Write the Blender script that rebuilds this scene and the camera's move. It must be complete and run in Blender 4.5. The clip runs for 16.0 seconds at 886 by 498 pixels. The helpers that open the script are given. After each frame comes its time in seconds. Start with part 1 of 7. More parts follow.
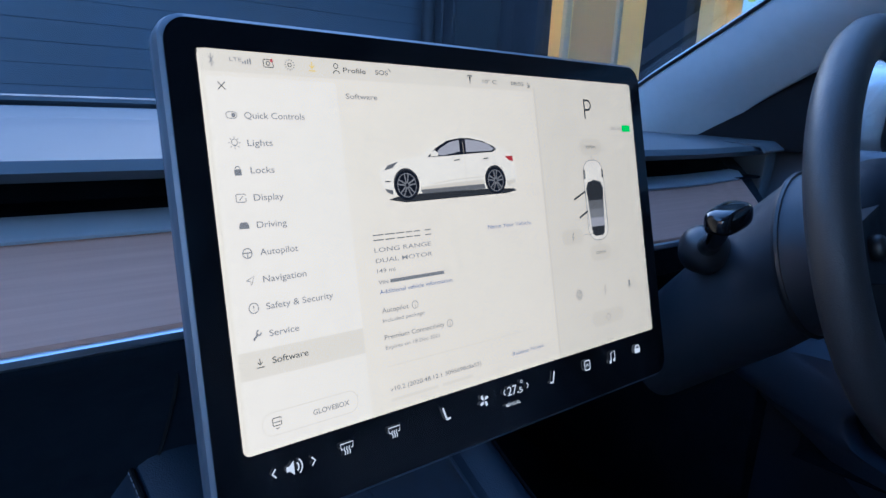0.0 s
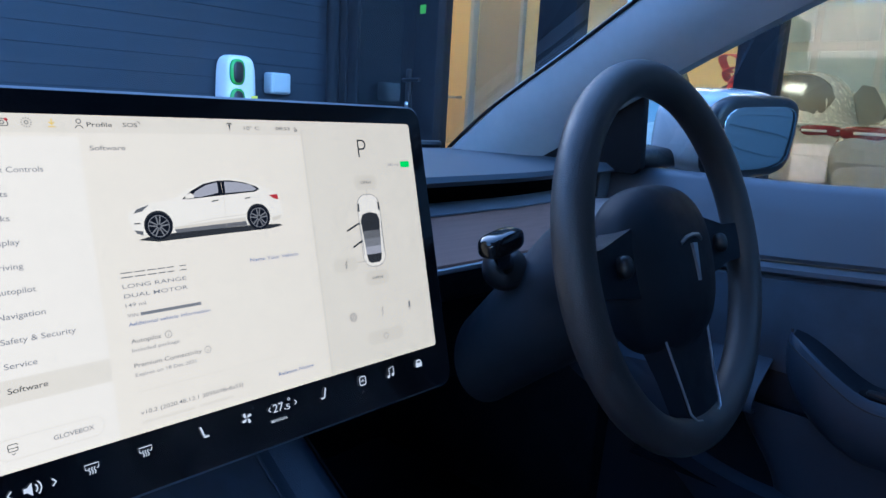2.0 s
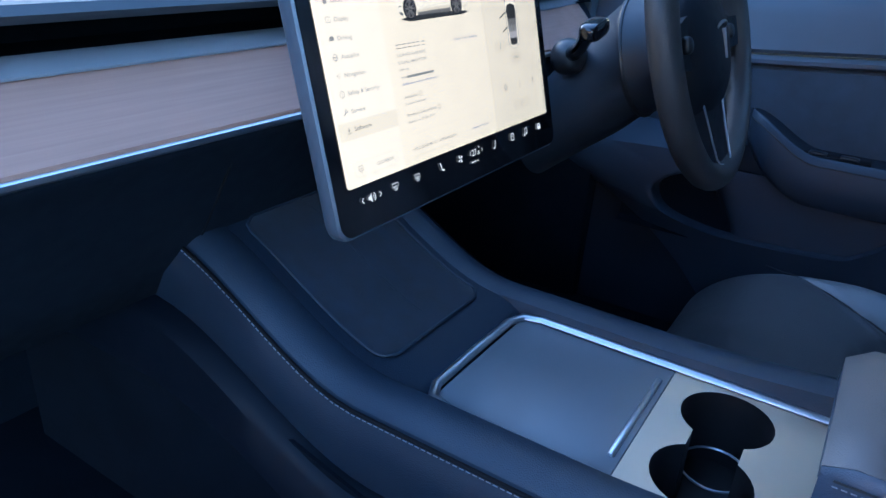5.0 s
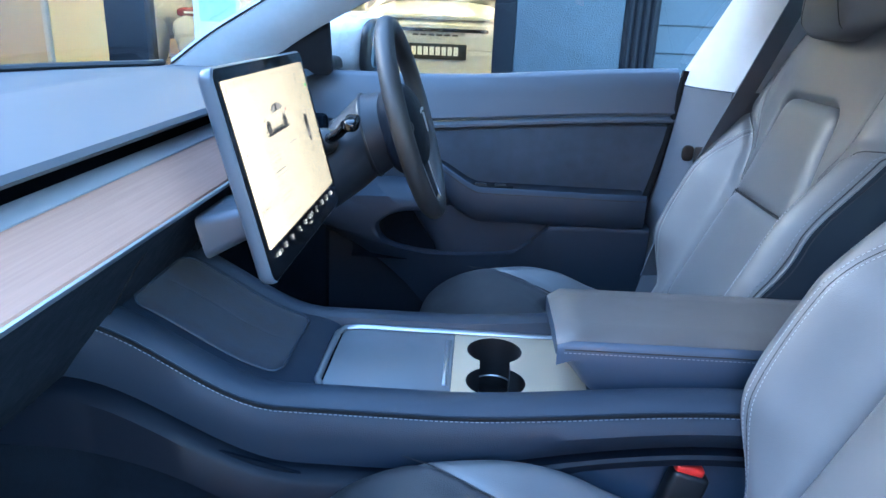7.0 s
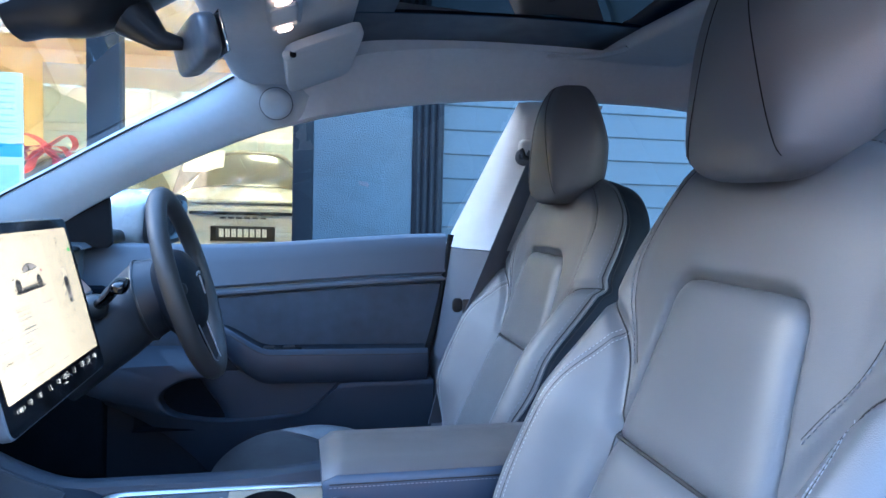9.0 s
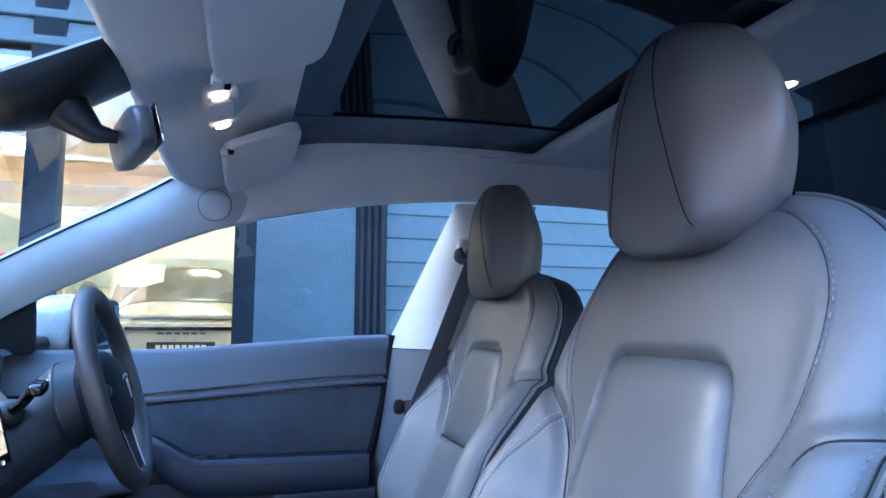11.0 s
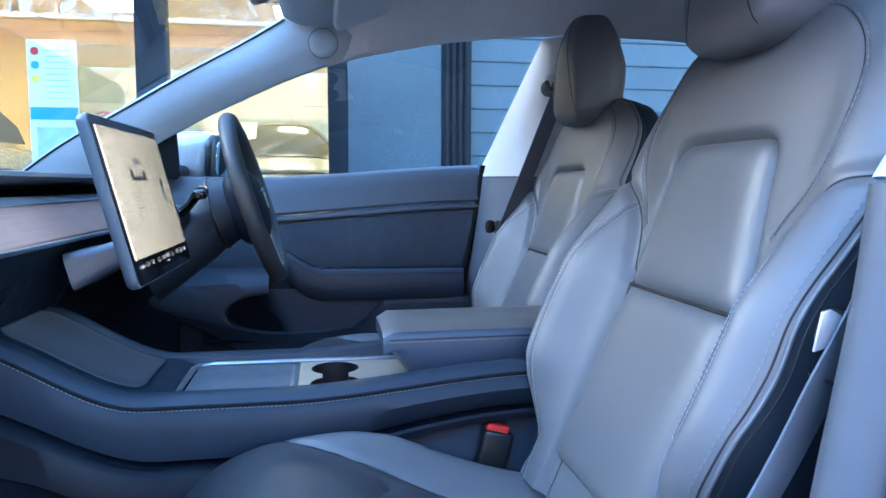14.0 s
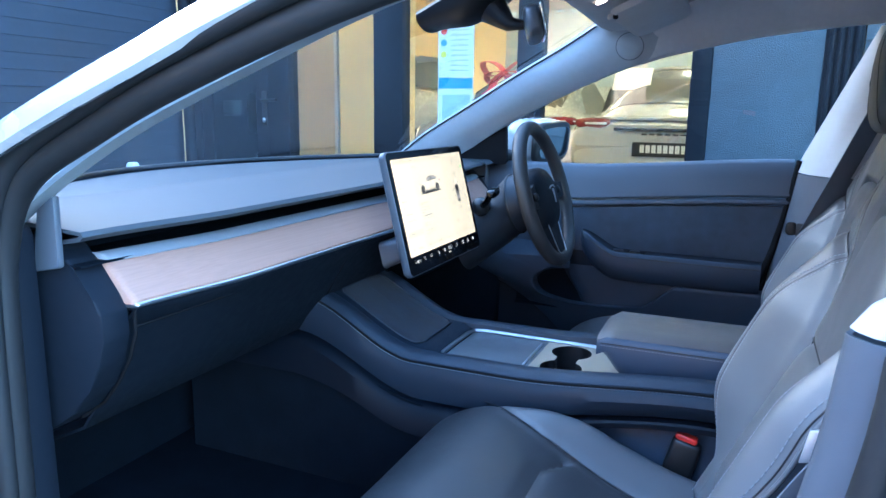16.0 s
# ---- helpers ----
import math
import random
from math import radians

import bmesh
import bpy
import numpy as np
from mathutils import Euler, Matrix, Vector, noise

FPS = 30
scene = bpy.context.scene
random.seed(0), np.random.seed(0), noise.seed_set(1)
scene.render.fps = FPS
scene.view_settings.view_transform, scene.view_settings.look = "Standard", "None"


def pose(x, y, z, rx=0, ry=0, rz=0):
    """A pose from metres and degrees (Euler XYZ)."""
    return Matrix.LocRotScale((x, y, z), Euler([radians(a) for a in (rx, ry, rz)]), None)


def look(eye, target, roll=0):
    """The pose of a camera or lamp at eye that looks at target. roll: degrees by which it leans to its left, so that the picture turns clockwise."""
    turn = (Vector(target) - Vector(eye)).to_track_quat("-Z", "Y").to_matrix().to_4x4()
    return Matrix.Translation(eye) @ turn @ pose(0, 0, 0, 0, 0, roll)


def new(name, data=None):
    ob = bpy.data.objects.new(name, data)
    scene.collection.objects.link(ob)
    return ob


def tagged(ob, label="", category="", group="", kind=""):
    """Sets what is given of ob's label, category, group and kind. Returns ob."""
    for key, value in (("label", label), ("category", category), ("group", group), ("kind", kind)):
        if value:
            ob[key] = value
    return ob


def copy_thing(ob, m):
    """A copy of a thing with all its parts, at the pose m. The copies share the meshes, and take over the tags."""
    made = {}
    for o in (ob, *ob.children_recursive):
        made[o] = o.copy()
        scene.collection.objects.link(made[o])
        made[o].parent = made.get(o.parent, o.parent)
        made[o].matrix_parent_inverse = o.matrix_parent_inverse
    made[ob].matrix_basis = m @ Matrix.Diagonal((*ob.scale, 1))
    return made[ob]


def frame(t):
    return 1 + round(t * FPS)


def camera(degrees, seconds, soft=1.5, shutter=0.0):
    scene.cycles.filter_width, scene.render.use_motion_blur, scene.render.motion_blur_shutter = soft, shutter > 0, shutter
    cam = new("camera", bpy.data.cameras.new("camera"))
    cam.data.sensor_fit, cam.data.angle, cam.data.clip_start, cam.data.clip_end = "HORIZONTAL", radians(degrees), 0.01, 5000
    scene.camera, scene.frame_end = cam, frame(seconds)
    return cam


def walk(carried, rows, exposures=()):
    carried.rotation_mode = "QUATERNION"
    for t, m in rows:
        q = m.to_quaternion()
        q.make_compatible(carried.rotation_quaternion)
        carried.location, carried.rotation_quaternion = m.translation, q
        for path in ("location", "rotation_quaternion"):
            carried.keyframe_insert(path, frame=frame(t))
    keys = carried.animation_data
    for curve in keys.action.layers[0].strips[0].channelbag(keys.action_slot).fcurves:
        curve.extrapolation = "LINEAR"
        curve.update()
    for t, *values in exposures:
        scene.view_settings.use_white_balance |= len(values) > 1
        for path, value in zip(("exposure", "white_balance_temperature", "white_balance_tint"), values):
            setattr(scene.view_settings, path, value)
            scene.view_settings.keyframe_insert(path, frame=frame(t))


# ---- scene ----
cam = camera(65.1, 16.0)
PATH = [
    (0, (-0.285, -0.307, 0.996), (1.013, 1.151, 0.561), 3.2),
    (0.5, (-0.274, -0.334, 1.01), (1.027, 1.125, 0.586), 3.0),
    (1, (-0.256, -0.372, 1.018), (1.064, 1.07, 0.598), 3.1),
    (1.5, (-0.243, -0.396, 1.026), (1.13, 0.998, 0.612), 3.1),
    (2, (-0.238, -0.412, 1.025), (1.208, 0.911, 0.626), 3.2),
    (2.5, (-0.253, -0.408, 1.012), (1.238, 0.863, 0.61), 3.2),
    (3, (-0.283, -0.406, 0.986), (1.206, 0.848, 0.529), 3.1),
    (3.5, (-0.325, -0.396, 0.976), (1.14, 0.837, 0.396), 3.1),
    (4, (-0.378, -0.384, 0.98), (1.056, 0.811, 0.261), 3.1),
    (4.2, (-0.405, -0.379, 0.98), (1.032, 0.788, 0.221), 3.2),
    (6.3, (-0.734, -0.286, 1.055), (1.04, 0.23, 0.288), 2.9),
    (6.5, (-0.775, -0.281, 1.056), (1.026, 0.175, 0.316), 2.6),
    (7, (-0.859, -0.258, 1.082), (1.035, -0.181, 0.442), 2.3),
    (7.5, (-0.924, -0.251, 1.097), (1.0, -0.409, 0.573), 2.1),
    (8, (-0.954, -0.277, 1.076), (0.989, -0.56, 0.697), 1.8),
    (8.5, (-0.961, -0.308, 1.055), (0.992, -0.661, 0.803), 1.6),
    (9, (-0.953, -0.338, 1.054), (1.001, -0.747, 0.933), 1.4),
    (9.5, (-0.951, -0.346, 1.055), (0.995, -0.809, 1.058), 1.4),
    (9.7, (-0.956, -0.355, 1.057), (0.984, -0.838, 1.103), 1.1),
    (11.8, (-0.966, -0.346, 0.971), (0.941, -0.901, 1.205), 0.4),
    (12, (-0.975, -0.335, 0.958), (0.932, -0.894, 1.183), 0.3),
    (12.5, (-1.004, -0.318, 0.916), (0.911, -0.87, 1.08), 0.2),
    (13, (-1.037, -0.305, 0.898), (0.896, -0.815, 0.945), 0.1),
    (13.5, (-1.076, -0.299, 0.904), (0.874, -0.735, 0.826), -0.0),
    (14, (-1.114, -0.287, 0.934), (0.849, -0.622, 0.749), 0.1),
    (14.5, (-1.135, -0.31, 0.972), (0.846, -0.362, 0.697), 0.2),
    (15, (-1.162, -0.389, 1.009), (0.786, -0.075, 0.683), 0.6),
    (15.2, (-1.184, -0.438, 1.026), (0.739, -0.004, 0.688), 0.6),
    (15.5, (-1.217, -0.479, 1.051), (0.672, 0.071, 0.69), 0.7),
    (16, (-1.273, -0.591, 1.098), (0.525, 0.193, 0.708), 0.8),
]

EXPO = [(0.0, 3.75, 4350, 16), (4.2, 3.75, 4350, 16), (6.3, 5.35, 4850, 9), (7.2, 5.3, 4850, 9), (8.5, 5.15, 4800, 11), (12.0, 5.05, 4650, 15), (13.6, 4.95, 4650, 14), (14.5, 5.1, 4800, 8), (15.5, 4.97, 4730, 10), (16.0, 4.82, 4700, 11)]
walk(cam, [(t, look(eye, target, roll)) for t, eye, target, roll in PATH], EXPO)

# ---- light ----
world = bpy.data.worlds.new("sky")
scene.world = world
world.use_nodes = True
wn = world.node_tree
sky = wn.nodes.new("ShaderNodeTexSky")
sky.sky_type = "NISHITA"
sky.sun_disc = False
sky.sun_elevation = radians(10)
sky.sun_rotation = radians(20)
sky.dust_density = 2.6
wn.links.new(sky.outputs[0], wn.nodes["Background"].inputs[0])
wn.nodes["Background"].inputs[1].default_value = 0.15
sun_data = bpy.data.lights.new("sun", "SUN")
sun_data.energy = 3.0
sun_data.angle = radians(0.6)
sun_data.color = (1.0, 0.9, 0.75)
sun = new("sun", sun_data)
sun.matrix_world = look((10.26, 28.19, 5.29), (0, 0, 0))


# ---- materials ----
def rgb(c):
    return (*c, 1.0) if len(c) == 3 else c


def material(name, base, rough=0.5, metal=0.0, vary=0.12, scale=30.0, bump=0.0, bump_scale=400.0, coat=0.0, fine="NOISE", spec=0.5, sheen=0.0, rand=0.0, rvar=0.06, relief=0.001):
    """Principled surface with a broad and a fine variation of colour and roughness, and fine relief."""
    m = bpy.data.materials.new(name)
    m.use_nodes = True
    nt = m.node_tree
    p = nt.nodes["Principled BSDF"]
    p.inputs["Metallic"].default_value = metal
    p.inputs["Specular IOR Level"].default_value = spec
    p.inputs["Coat Weight"].default_value = coat
    p.inputs["Sheen Weight"].default_value = sheen
    co = nt.nodes.new("ShaderNodeTexCoord")
    n1 = nt.nodes.new("ShaderNodeTexNoise")
    n1.inputs["Scale"].default_value = scale * 0.15
    n1.inputs["Detail"].default_value = 3
    n2 = nt.nodes.new("ShaderNodeTexNoise")
    n2.inputs["Scale"].default_value = scale
    n2.inputs["Detail"].default_value = 4
    mixn = nt.nodes.new("ShaderNodeMath")
    mixn.operation = "ADD"
    for n in (n1, n2):
        nt.links.new(co.outputs["Object"], n.inputs["Vector"])
    nt.links.new(n1.outputs["Fac"], mixn.inputs[0])
    nt.links.new(n2.outputs["Fac"], mixn.inputs[1])
    ramp = nt.nodes.new("ShaderNodeMapRange")
    ramp.inputs["From Min"].default_value = 0.6
    ramp.inputs["From Max"].default_value = 1.4
    ramp.inputs["To Min"].default_value = 1 - vary
    ramp.inputs["To Max"].default_value = 1 + vary
    nt.links.new(mixn.outputs[0], ramp.inputs["Value"])
    out = ramp.outputs[0]
    if rand:
        info = nt.nodes.new("ShaderNodeObjectInfo")
        r2 = nt.nodes.new("ShaderNodeMapRange")
        r2.inputs["To Min"].default_value = 1 - rand
        r2.inputs["To Max"].default_value = 1 + rand
        nt.links.new(info.outputs["Random"], r2.inputs["Value"])
        mm = nt.nodes.new("ShaderNodeMath")
        mm.operation = "MULTIPLY"
        nt.links.new(out, mm.inputs[0])
        nt.links.new(r2.outputs[0], mm.inputs[1])
        out = mm.outputs[0]
    vm = nt.nodes.new("ShaderNodeVectorMath")
    vm.operation = "SCALE"
    vm.inputs[0].default_value = base
    nt.links.new(out, vm.inputs["Scale"])
    nt.links.new(vm.outputs[0], p.inputs["Base Color"])
    rr = nt.nodes.new("ShaderNodeMapRange")
    rr.inputs["From Min"].default_value = 0.3
    rr.inputs["From Max"].default_value = 0.7
    rr.inputs["To Min"].default_value = max(0.0, rough - rvar)
    rr.inputs["To Max"].default_value = min(1.0, rough + rvar)
    nt.links.new(n2.outputs["Fac"], rr.inputs["Value"])
    nt.links.new(rr.outputs[0], p.inputs["Roughness"])
    if bump:
        b = nt.nodes.new("ShaderNodeBump")
        b.inputs["Strength"].default_value = bump
        b.inputs["Distance"].default_value = relief
        if fine == "VORONOI":
            f = nt.nodes.new("ShaderNodeTexVoronoi")
            f.inputs["Scale"].default_value = bump_scale
            nt.links.new(f.outputs["Distance"], b.inputs["Height"])
        else:
            f = nt.nodes.new("ShaderNodeTexNoise")
            f.inputs["Scale"].default_value = bump_scale
            nt.links.new(f.outputs["Fac"], b.inputs["Height"])
        nt.links.new(co.outputs["Object"], f.inputs["Vector"])
        nt.links.new(b.outputs[0], p.inputs["Normal"])
    return m


def glow(name, colour, strength):
    m = bpy.data.materials.new(name)
    m.use_nodes = True
    nt = m.node_tree
    nt.nodes.remove(nt.nodes["Principled BSDF"])
    e = nt.nodes.new("ShaderNodeEmission")
    e.inputs[0].default_value = rgb(colour)
    e.inputs[1].default_value = strength
    nt.links.new(e.outputs[0], nt.nodes["Material Output"].inputs[0])
    return m


def pane(name, tint, ior=1.45, rough=0.0):
    """Thin glass: clear, tinted, with the gloss that its angle gives."""
    m = bpy.data.materials.new(name)
    m.use_nodes = True
    nt = m.node_tree
    nt.nodes.remove(nt.nodes["Principled BSDF"])
    tr = nt.nodes.new("ShaderNodeBsdfTransparent")
    tr.inputs[0].default_value = rgb(tint)
    gl = nt.nodes.new("ShaderNodeBsdfGlossy")
    gl.inputs["Roughness"].default_value = rough
    lw = nt.nodes.new("ShaderNodeLayerWeight")
    lw.inputs[0].default_value = 0.5
    pw = nt.nodes.new("ShaderNodeMath")
    pw.operation = "POWER"
    pw.inputs[1].default_value = 5.0
    fr = nt.nodes.new("ShaderNodeMapRange")
    f0 = 2 * ((ior - 1) / (ior + 1)) ** 2
    fr.inputs["To Min"].default_value = f0
    fr.inputs["To Max"].default_value = 1.0
    nt.links.new(lw.outputs["Facing"], pw.inputs[0])
    nt.links.new(pw.outputs[0], fr.inputs["Value"])
    mx = nt.nodes.new("ShaderNodeMixShader")
    nt.links.new(fr.outputs[0], mx.inputs[0])
    nt.links.new(tr.outputs[0], mx.inputs[1])
    nt.links.new(gl.outputs[0], mx.inputs[2])
    nt.links.new(mx.outputs[0], nt.nodes["Material Output"].inputs[0])
    return m


def wood_material():
    m = material("ash_wood", (0.30, 0.215, 0.16), 0.55, spec=0.22, vary=0.1, scale=25, bump=0.15, bump_scale=300)
    nt = m.node_tree
    p = nt.nodes["Principled BSDF"]
    co = nt.nodes.new("ShaderNodeTexCoord")
    mp = nt.nodes.new("ShaderNodeMapping")
    mp.inputs["Scale"].default_value = (9, 320, 520)
    n = nt.nodes.new("ShaderNodeTexNoise")
    n.inputs["Scale"].default_value = 1.0
    n.inputs["Detail"].default_value = 6
    cr = nt.nodes.new("ShaderNodeValToRGB")
    cr.color_ramp.elements[0].position, cr.color_ramp.elements[0].color = 0.3, (0.368, 0.218, 0.160, 1)
    cr.color_ramp.elements[1].position, cr.color_ramp.elements[1].color = 0.7, (0.424, 0.252, 0.185, 1)
    nt.links.new(co.outputs["Object"], mp.inputs[0])
    nt.links.new(mp.outputs[0], n.inputs["Vector"])
    nt.links.new(n.outputs["Fac"], cr.inputs[0])
    nt.links.new(cr.outputs[0], p.inputs["Base Color"])
    return m


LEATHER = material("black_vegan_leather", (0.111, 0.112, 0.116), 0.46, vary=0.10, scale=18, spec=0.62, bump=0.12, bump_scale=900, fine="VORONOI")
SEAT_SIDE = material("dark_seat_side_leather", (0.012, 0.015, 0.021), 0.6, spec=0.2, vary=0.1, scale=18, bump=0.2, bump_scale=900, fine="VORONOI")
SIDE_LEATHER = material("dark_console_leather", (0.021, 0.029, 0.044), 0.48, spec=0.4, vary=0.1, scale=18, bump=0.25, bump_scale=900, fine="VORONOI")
WHEEL_LEATHER = material("wheel_leather", (0.027, 0.027, 0.028), 0.5, vary=0.1, scale=18, bump=0.2, bump_scale=900, fine="VORONOI")
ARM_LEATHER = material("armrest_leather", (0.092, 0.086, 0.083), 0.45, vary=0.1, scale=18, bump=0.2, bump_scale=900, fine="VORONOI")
# Armrest leather with the blue light from the doorway put into its colour.
ARM_SIDE = material("blue_lit_side_leather", (0.040, 0.054, 0.082), 0.42, vary=0.1, scale=18, bump=0.2, bump_scale=900, fine="VORONOI")
TRIM_SATIN = material("satin_grey_trim", (0.24, 0.25, 0.27), 0.38, vary=0.05, scale=30)
# Copy of the seat leather, darkened for the shade on the cushion.
CUSHION = material("shaded_cushion_leather", (0.042, 0.041, 0.043), 0.45, vary=0.12, scale=18, bump=0.3, bump_scale=700, fine="VORONOI")
SEAM = material("dark_grey_thread", (0.16, 0.17, 0.19), 0.7, vary=0.1, scale=300)
STITCH = material("grey_thread", (0.17, 0.185, 0.21), 0.7, vary=0.1, scale=300)
SEAT_STITCH = material("pale_grey_thread", (0.30, 0.31, 0.33), 0.7, vary=0.1, scale=300)
# Console leather again, darkened for the shade on its flanks and front deck.
CONSOLE_SIDE = material("shaded_console_leather", (0.0140, 0.0200, 0.0320), 0.5, spec=0.28, vary=0.1, scale=18, bump=0.25, bump_scale=900, fine="VORONOI")
SOFT = material("soft_touch_dash", (0.053, 0.060, 0.069), 0.55, rvar=0.005, vary=0.02, scale=40, bump=0.03, bump_scale=500)
DOOR_TRIM = material("soft_door_trim", (0.064, 0.074, 0.093), 0.5, vary=0.03, scale=40, bump=0.05, bump_scale=700)
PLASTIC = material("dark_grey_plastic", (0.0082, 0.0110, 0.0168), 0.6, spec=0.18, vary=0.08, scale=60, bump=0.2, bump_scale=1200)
GREY_PLASTIC = material("mid_grey_plastic", (0.085, 0.094, 0.112), 0.5, vary=0.06, scale=60, bump=0.2, bump_scale=1200)
BLACK = material("black_plastic", (0.010, 0.010, 0.011), 0.4, vary=0.1, scale=60, bump=0.1, bump_scale=1200)
MATT = material("matt_black_trim", (0.007, 0.007, 0.008), 0.75, spec=0.12, vary=0.1, scale=60)
RUBBER = material("black_rubber_seal", (0.012, 0.012, 0.013), 0.65, vary=0.15, scale=50)
GLOSS = material("gloss_black", (0.006, 0.006, 0.007), 0.12, vary=0.05, scale=20)
ALCANTARA = material("charcoal_suede", (0.0105, 0.0165, 0.029), 0.95, vary=0.75, scale=55, bump=0.4, bump_scale=1500, sheen=0.1)
SUEDE_DOOR = material("blue_grey_suede", (0.045, 0.056, 0.076), 0.95, vary=0.3, scale=35, bump=0.4, bump_scale=1500, sheen=0.15)
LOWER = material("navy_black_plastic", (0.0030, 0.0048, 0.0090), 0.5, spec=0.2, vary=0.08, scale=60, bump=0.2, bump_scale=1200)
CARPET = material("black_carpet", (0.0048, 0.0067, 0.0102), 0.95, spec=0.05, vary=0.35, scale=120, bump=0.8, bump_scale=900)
SHROUD = material("dark_blue_grey_plastic", (0.014, 0.017, 0.023), 0.5, vary=0.06, scale=60, bump=0.2, bump_scale=1200)
HOUSING = material("blue_grey_metal_housing", (0.10, 0.11, 0.13), 0.4, metal=0.3, vary=0.05, scale=40)
WOOD = wood_material()
CHROME = material("satin_chrome", (0.55, 0.57, 0.60), 0.34, metal=1.0, vary=0.05, scale=40)
STEEL = material("brushed_steel", (0.72, 0.73, 0.75), 0.45, metal=0.8, vary=0.05, scale=60)
HEADLINER = material("grey_headliner_cloth", (0.58, 0.575, 0.57), 0.9, vary=0.06, scale=80, bump=0.3, bump_scale=1800)
PILLAR = material("blue_grey_pillar_cloth", (0.375, 0.405, 0.425), 0.9, vary=0.06, scale=80, bump=0.3, bump_scale=1800)
PALE = material("pale_grey_trim", (0.50, 0.51, 0.52), 0.65, vary=0.04, scale=60, bump=0.15, bump_scale=1500)
WRAP = material("grey_satin_lid", (0.140, 0.146, 0.158), 0.36, vary=0.06, scale=30)
# Silver wrap; the showroom's warm reflection is put into its colour.
SILVER_WRAP = material("warm_tinted_silver_wrap", (0.56, 0.49, 0.38), 0.48, metal=0.75, vary=0.06, scale=30)
WHITE_PAINT = material("white_car_paint", (0.50, 0.51, 0.52), 0.25, vary=0.03, scale=20, coat=0.8)
BELT = material("black_webbing", (0.105, 0.118, 0.140), 0.75, spec=0.2, vary=0.1, scale=60, bump=0.6, bump_scale=1200)
RED = material("red_plastic", (0.62, 0.03, 0.02), 0.35, vary=0.08, scale=80)
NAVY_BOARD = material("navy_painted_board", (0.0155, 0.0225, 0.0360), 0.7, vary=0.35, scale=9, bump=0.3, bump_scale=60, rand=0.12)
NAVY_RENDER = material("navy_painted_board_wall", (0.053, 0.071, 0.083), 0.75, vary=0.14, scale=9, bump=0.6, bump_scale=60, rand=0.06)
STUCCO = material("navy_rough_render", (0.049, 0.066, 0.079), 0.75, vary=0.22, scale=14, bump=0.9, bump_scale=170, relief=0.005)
NAVY_FRAME = material("navy_window_frame", (0.0085, 0.0100, 0.0130), 0.7, vary=0.1, scale=20, spec=0.12)
CREAM = material("cream_wall_paint", (0.84, 0.66, 0.33), 0.7, vary=0.05, scale=5)
CREAM_DOOR = material("cream_door_paint", (0.90, 0.64, 0.26), 0.5, vary=0.05, scale=8)
TAIL = material("dark_red_lamp", (0.16, 0.012, 0.012), 0.2, vary=0.1, scale=20)
CAR_WINDOW = material("tinted_car_window", (0.12, 0.125, 0.115), 0.14, vary=0.15, scale=4)
ASPHALT = material("asphalt", (0.05, 0.05, 0.052), 0.9, vary=0.3, scale=60, bump=0.8, bump_scale=200)
TILE = material("showroom_floor", (0.35, 0.32, 0.26), 0.3, vary=0.1, scale=6)
GLASS_CLEAR = pane("clear_car_glass", (0.81, 0.85, 0.845))
# Black print whose navy paints in the sky behind the dark roof.
ROOF_BORDER = material("sky_tinted_glass_print", (0.022, 0.038, 0.062), 0.4, spec=0.4, vary=0.1, scale=20)
GLASS_ROOF = pane("dark_roof_glass", (0.017, 0.026, 0.042), ior=1.1)
GLASS_REAR = pane("tinted_rear_glass", (0.12, 0.13, 0.14))
GLASS_SHOP = pane("shop_window_glass", (0.92, 0.95, 0.94), ior=1.5)
MIRROR = material("mirror_glass", (0.75, 0.78, 0.8), 0.02, metal=1.0, vary=0.01, scale=5)
SCREEN_WHITE = glow("screen_white", (1.0, 0.745, 0.405), 0.0814)
PAPER = material("white_paper", (0.8, 0.8, 0.78), 0.8, vary=0.03, scale=20)
BLUE_INK = material("blue_print", (0.10, 0.34, 0.58), 0.7, vary=0.05, scale=20)
LAMP_GLOW = glow("reading_lamp_glow", (1.0, 0.60, 0.34), 0.35)
PANEL_GLOW = glow("ceiling_panel_glow", (1.0, 0.74, 0.34), 1.8)
CHARGER_GREEN = material("green_charger_ring", (0.10, 0.36, 0.05), 0.4, vary=0.05, scale=30)
WHITE_PLASTIC = material("white_plastic", (0.75, 0.77, 0.78), 0.4, vary=0.04, scale=30)
UI_LABEL = material("yellow_label", (0.8, 0.7, 0.05), 0.5, vary=0.05, scale=30)
GREY_BOX = material("grey_plastic_box", (0.45, 0.48, 0.5), 0.5, vary=0.05, scale=30)


UI_GREY = glow("screen_grey_text", (0.52, 0.43, 0.30), 0.0407)
UI_DARK = glow("screen_dark_text", (0.12, 0.105, 0.08), 0.0254)
UI_BLACK = glow("screen_black", (0.04, 0.04, 0.045), 0.0170)
UI_MID = glow("screen_mid_grey", (0.35, 0.29, 0.20), 0.0407)
UI_BLUE = glow("screen_blue_text", (0.08, 0.20, 0.42), 0.0382)
UI_PANEL = glow("screen_side_panel", (1.0, 0.755, 0.425), 0.0845)
UI_SHADE = glow("screen_pale_grey", (0.95, 0.71, 0.385), 0.0783)
UI_TILE = glow("screen_button_grey", (0.87, 0.65, 0.35), 0.0783)
UI_CAR = glow("screen_car_white", (1.0, 0.76, 0.43), 0.0844)
UI_WIN = glow("screen_car_window", (0.62, 0.50, 0.36), 0.0611)
UI_GREEN = glow("screen_green", (0.03, 0.75, 0.06), 0.0814)
UI_RED = glow("screen_red", (0.75, 0.04, 0.03), 0.0570)
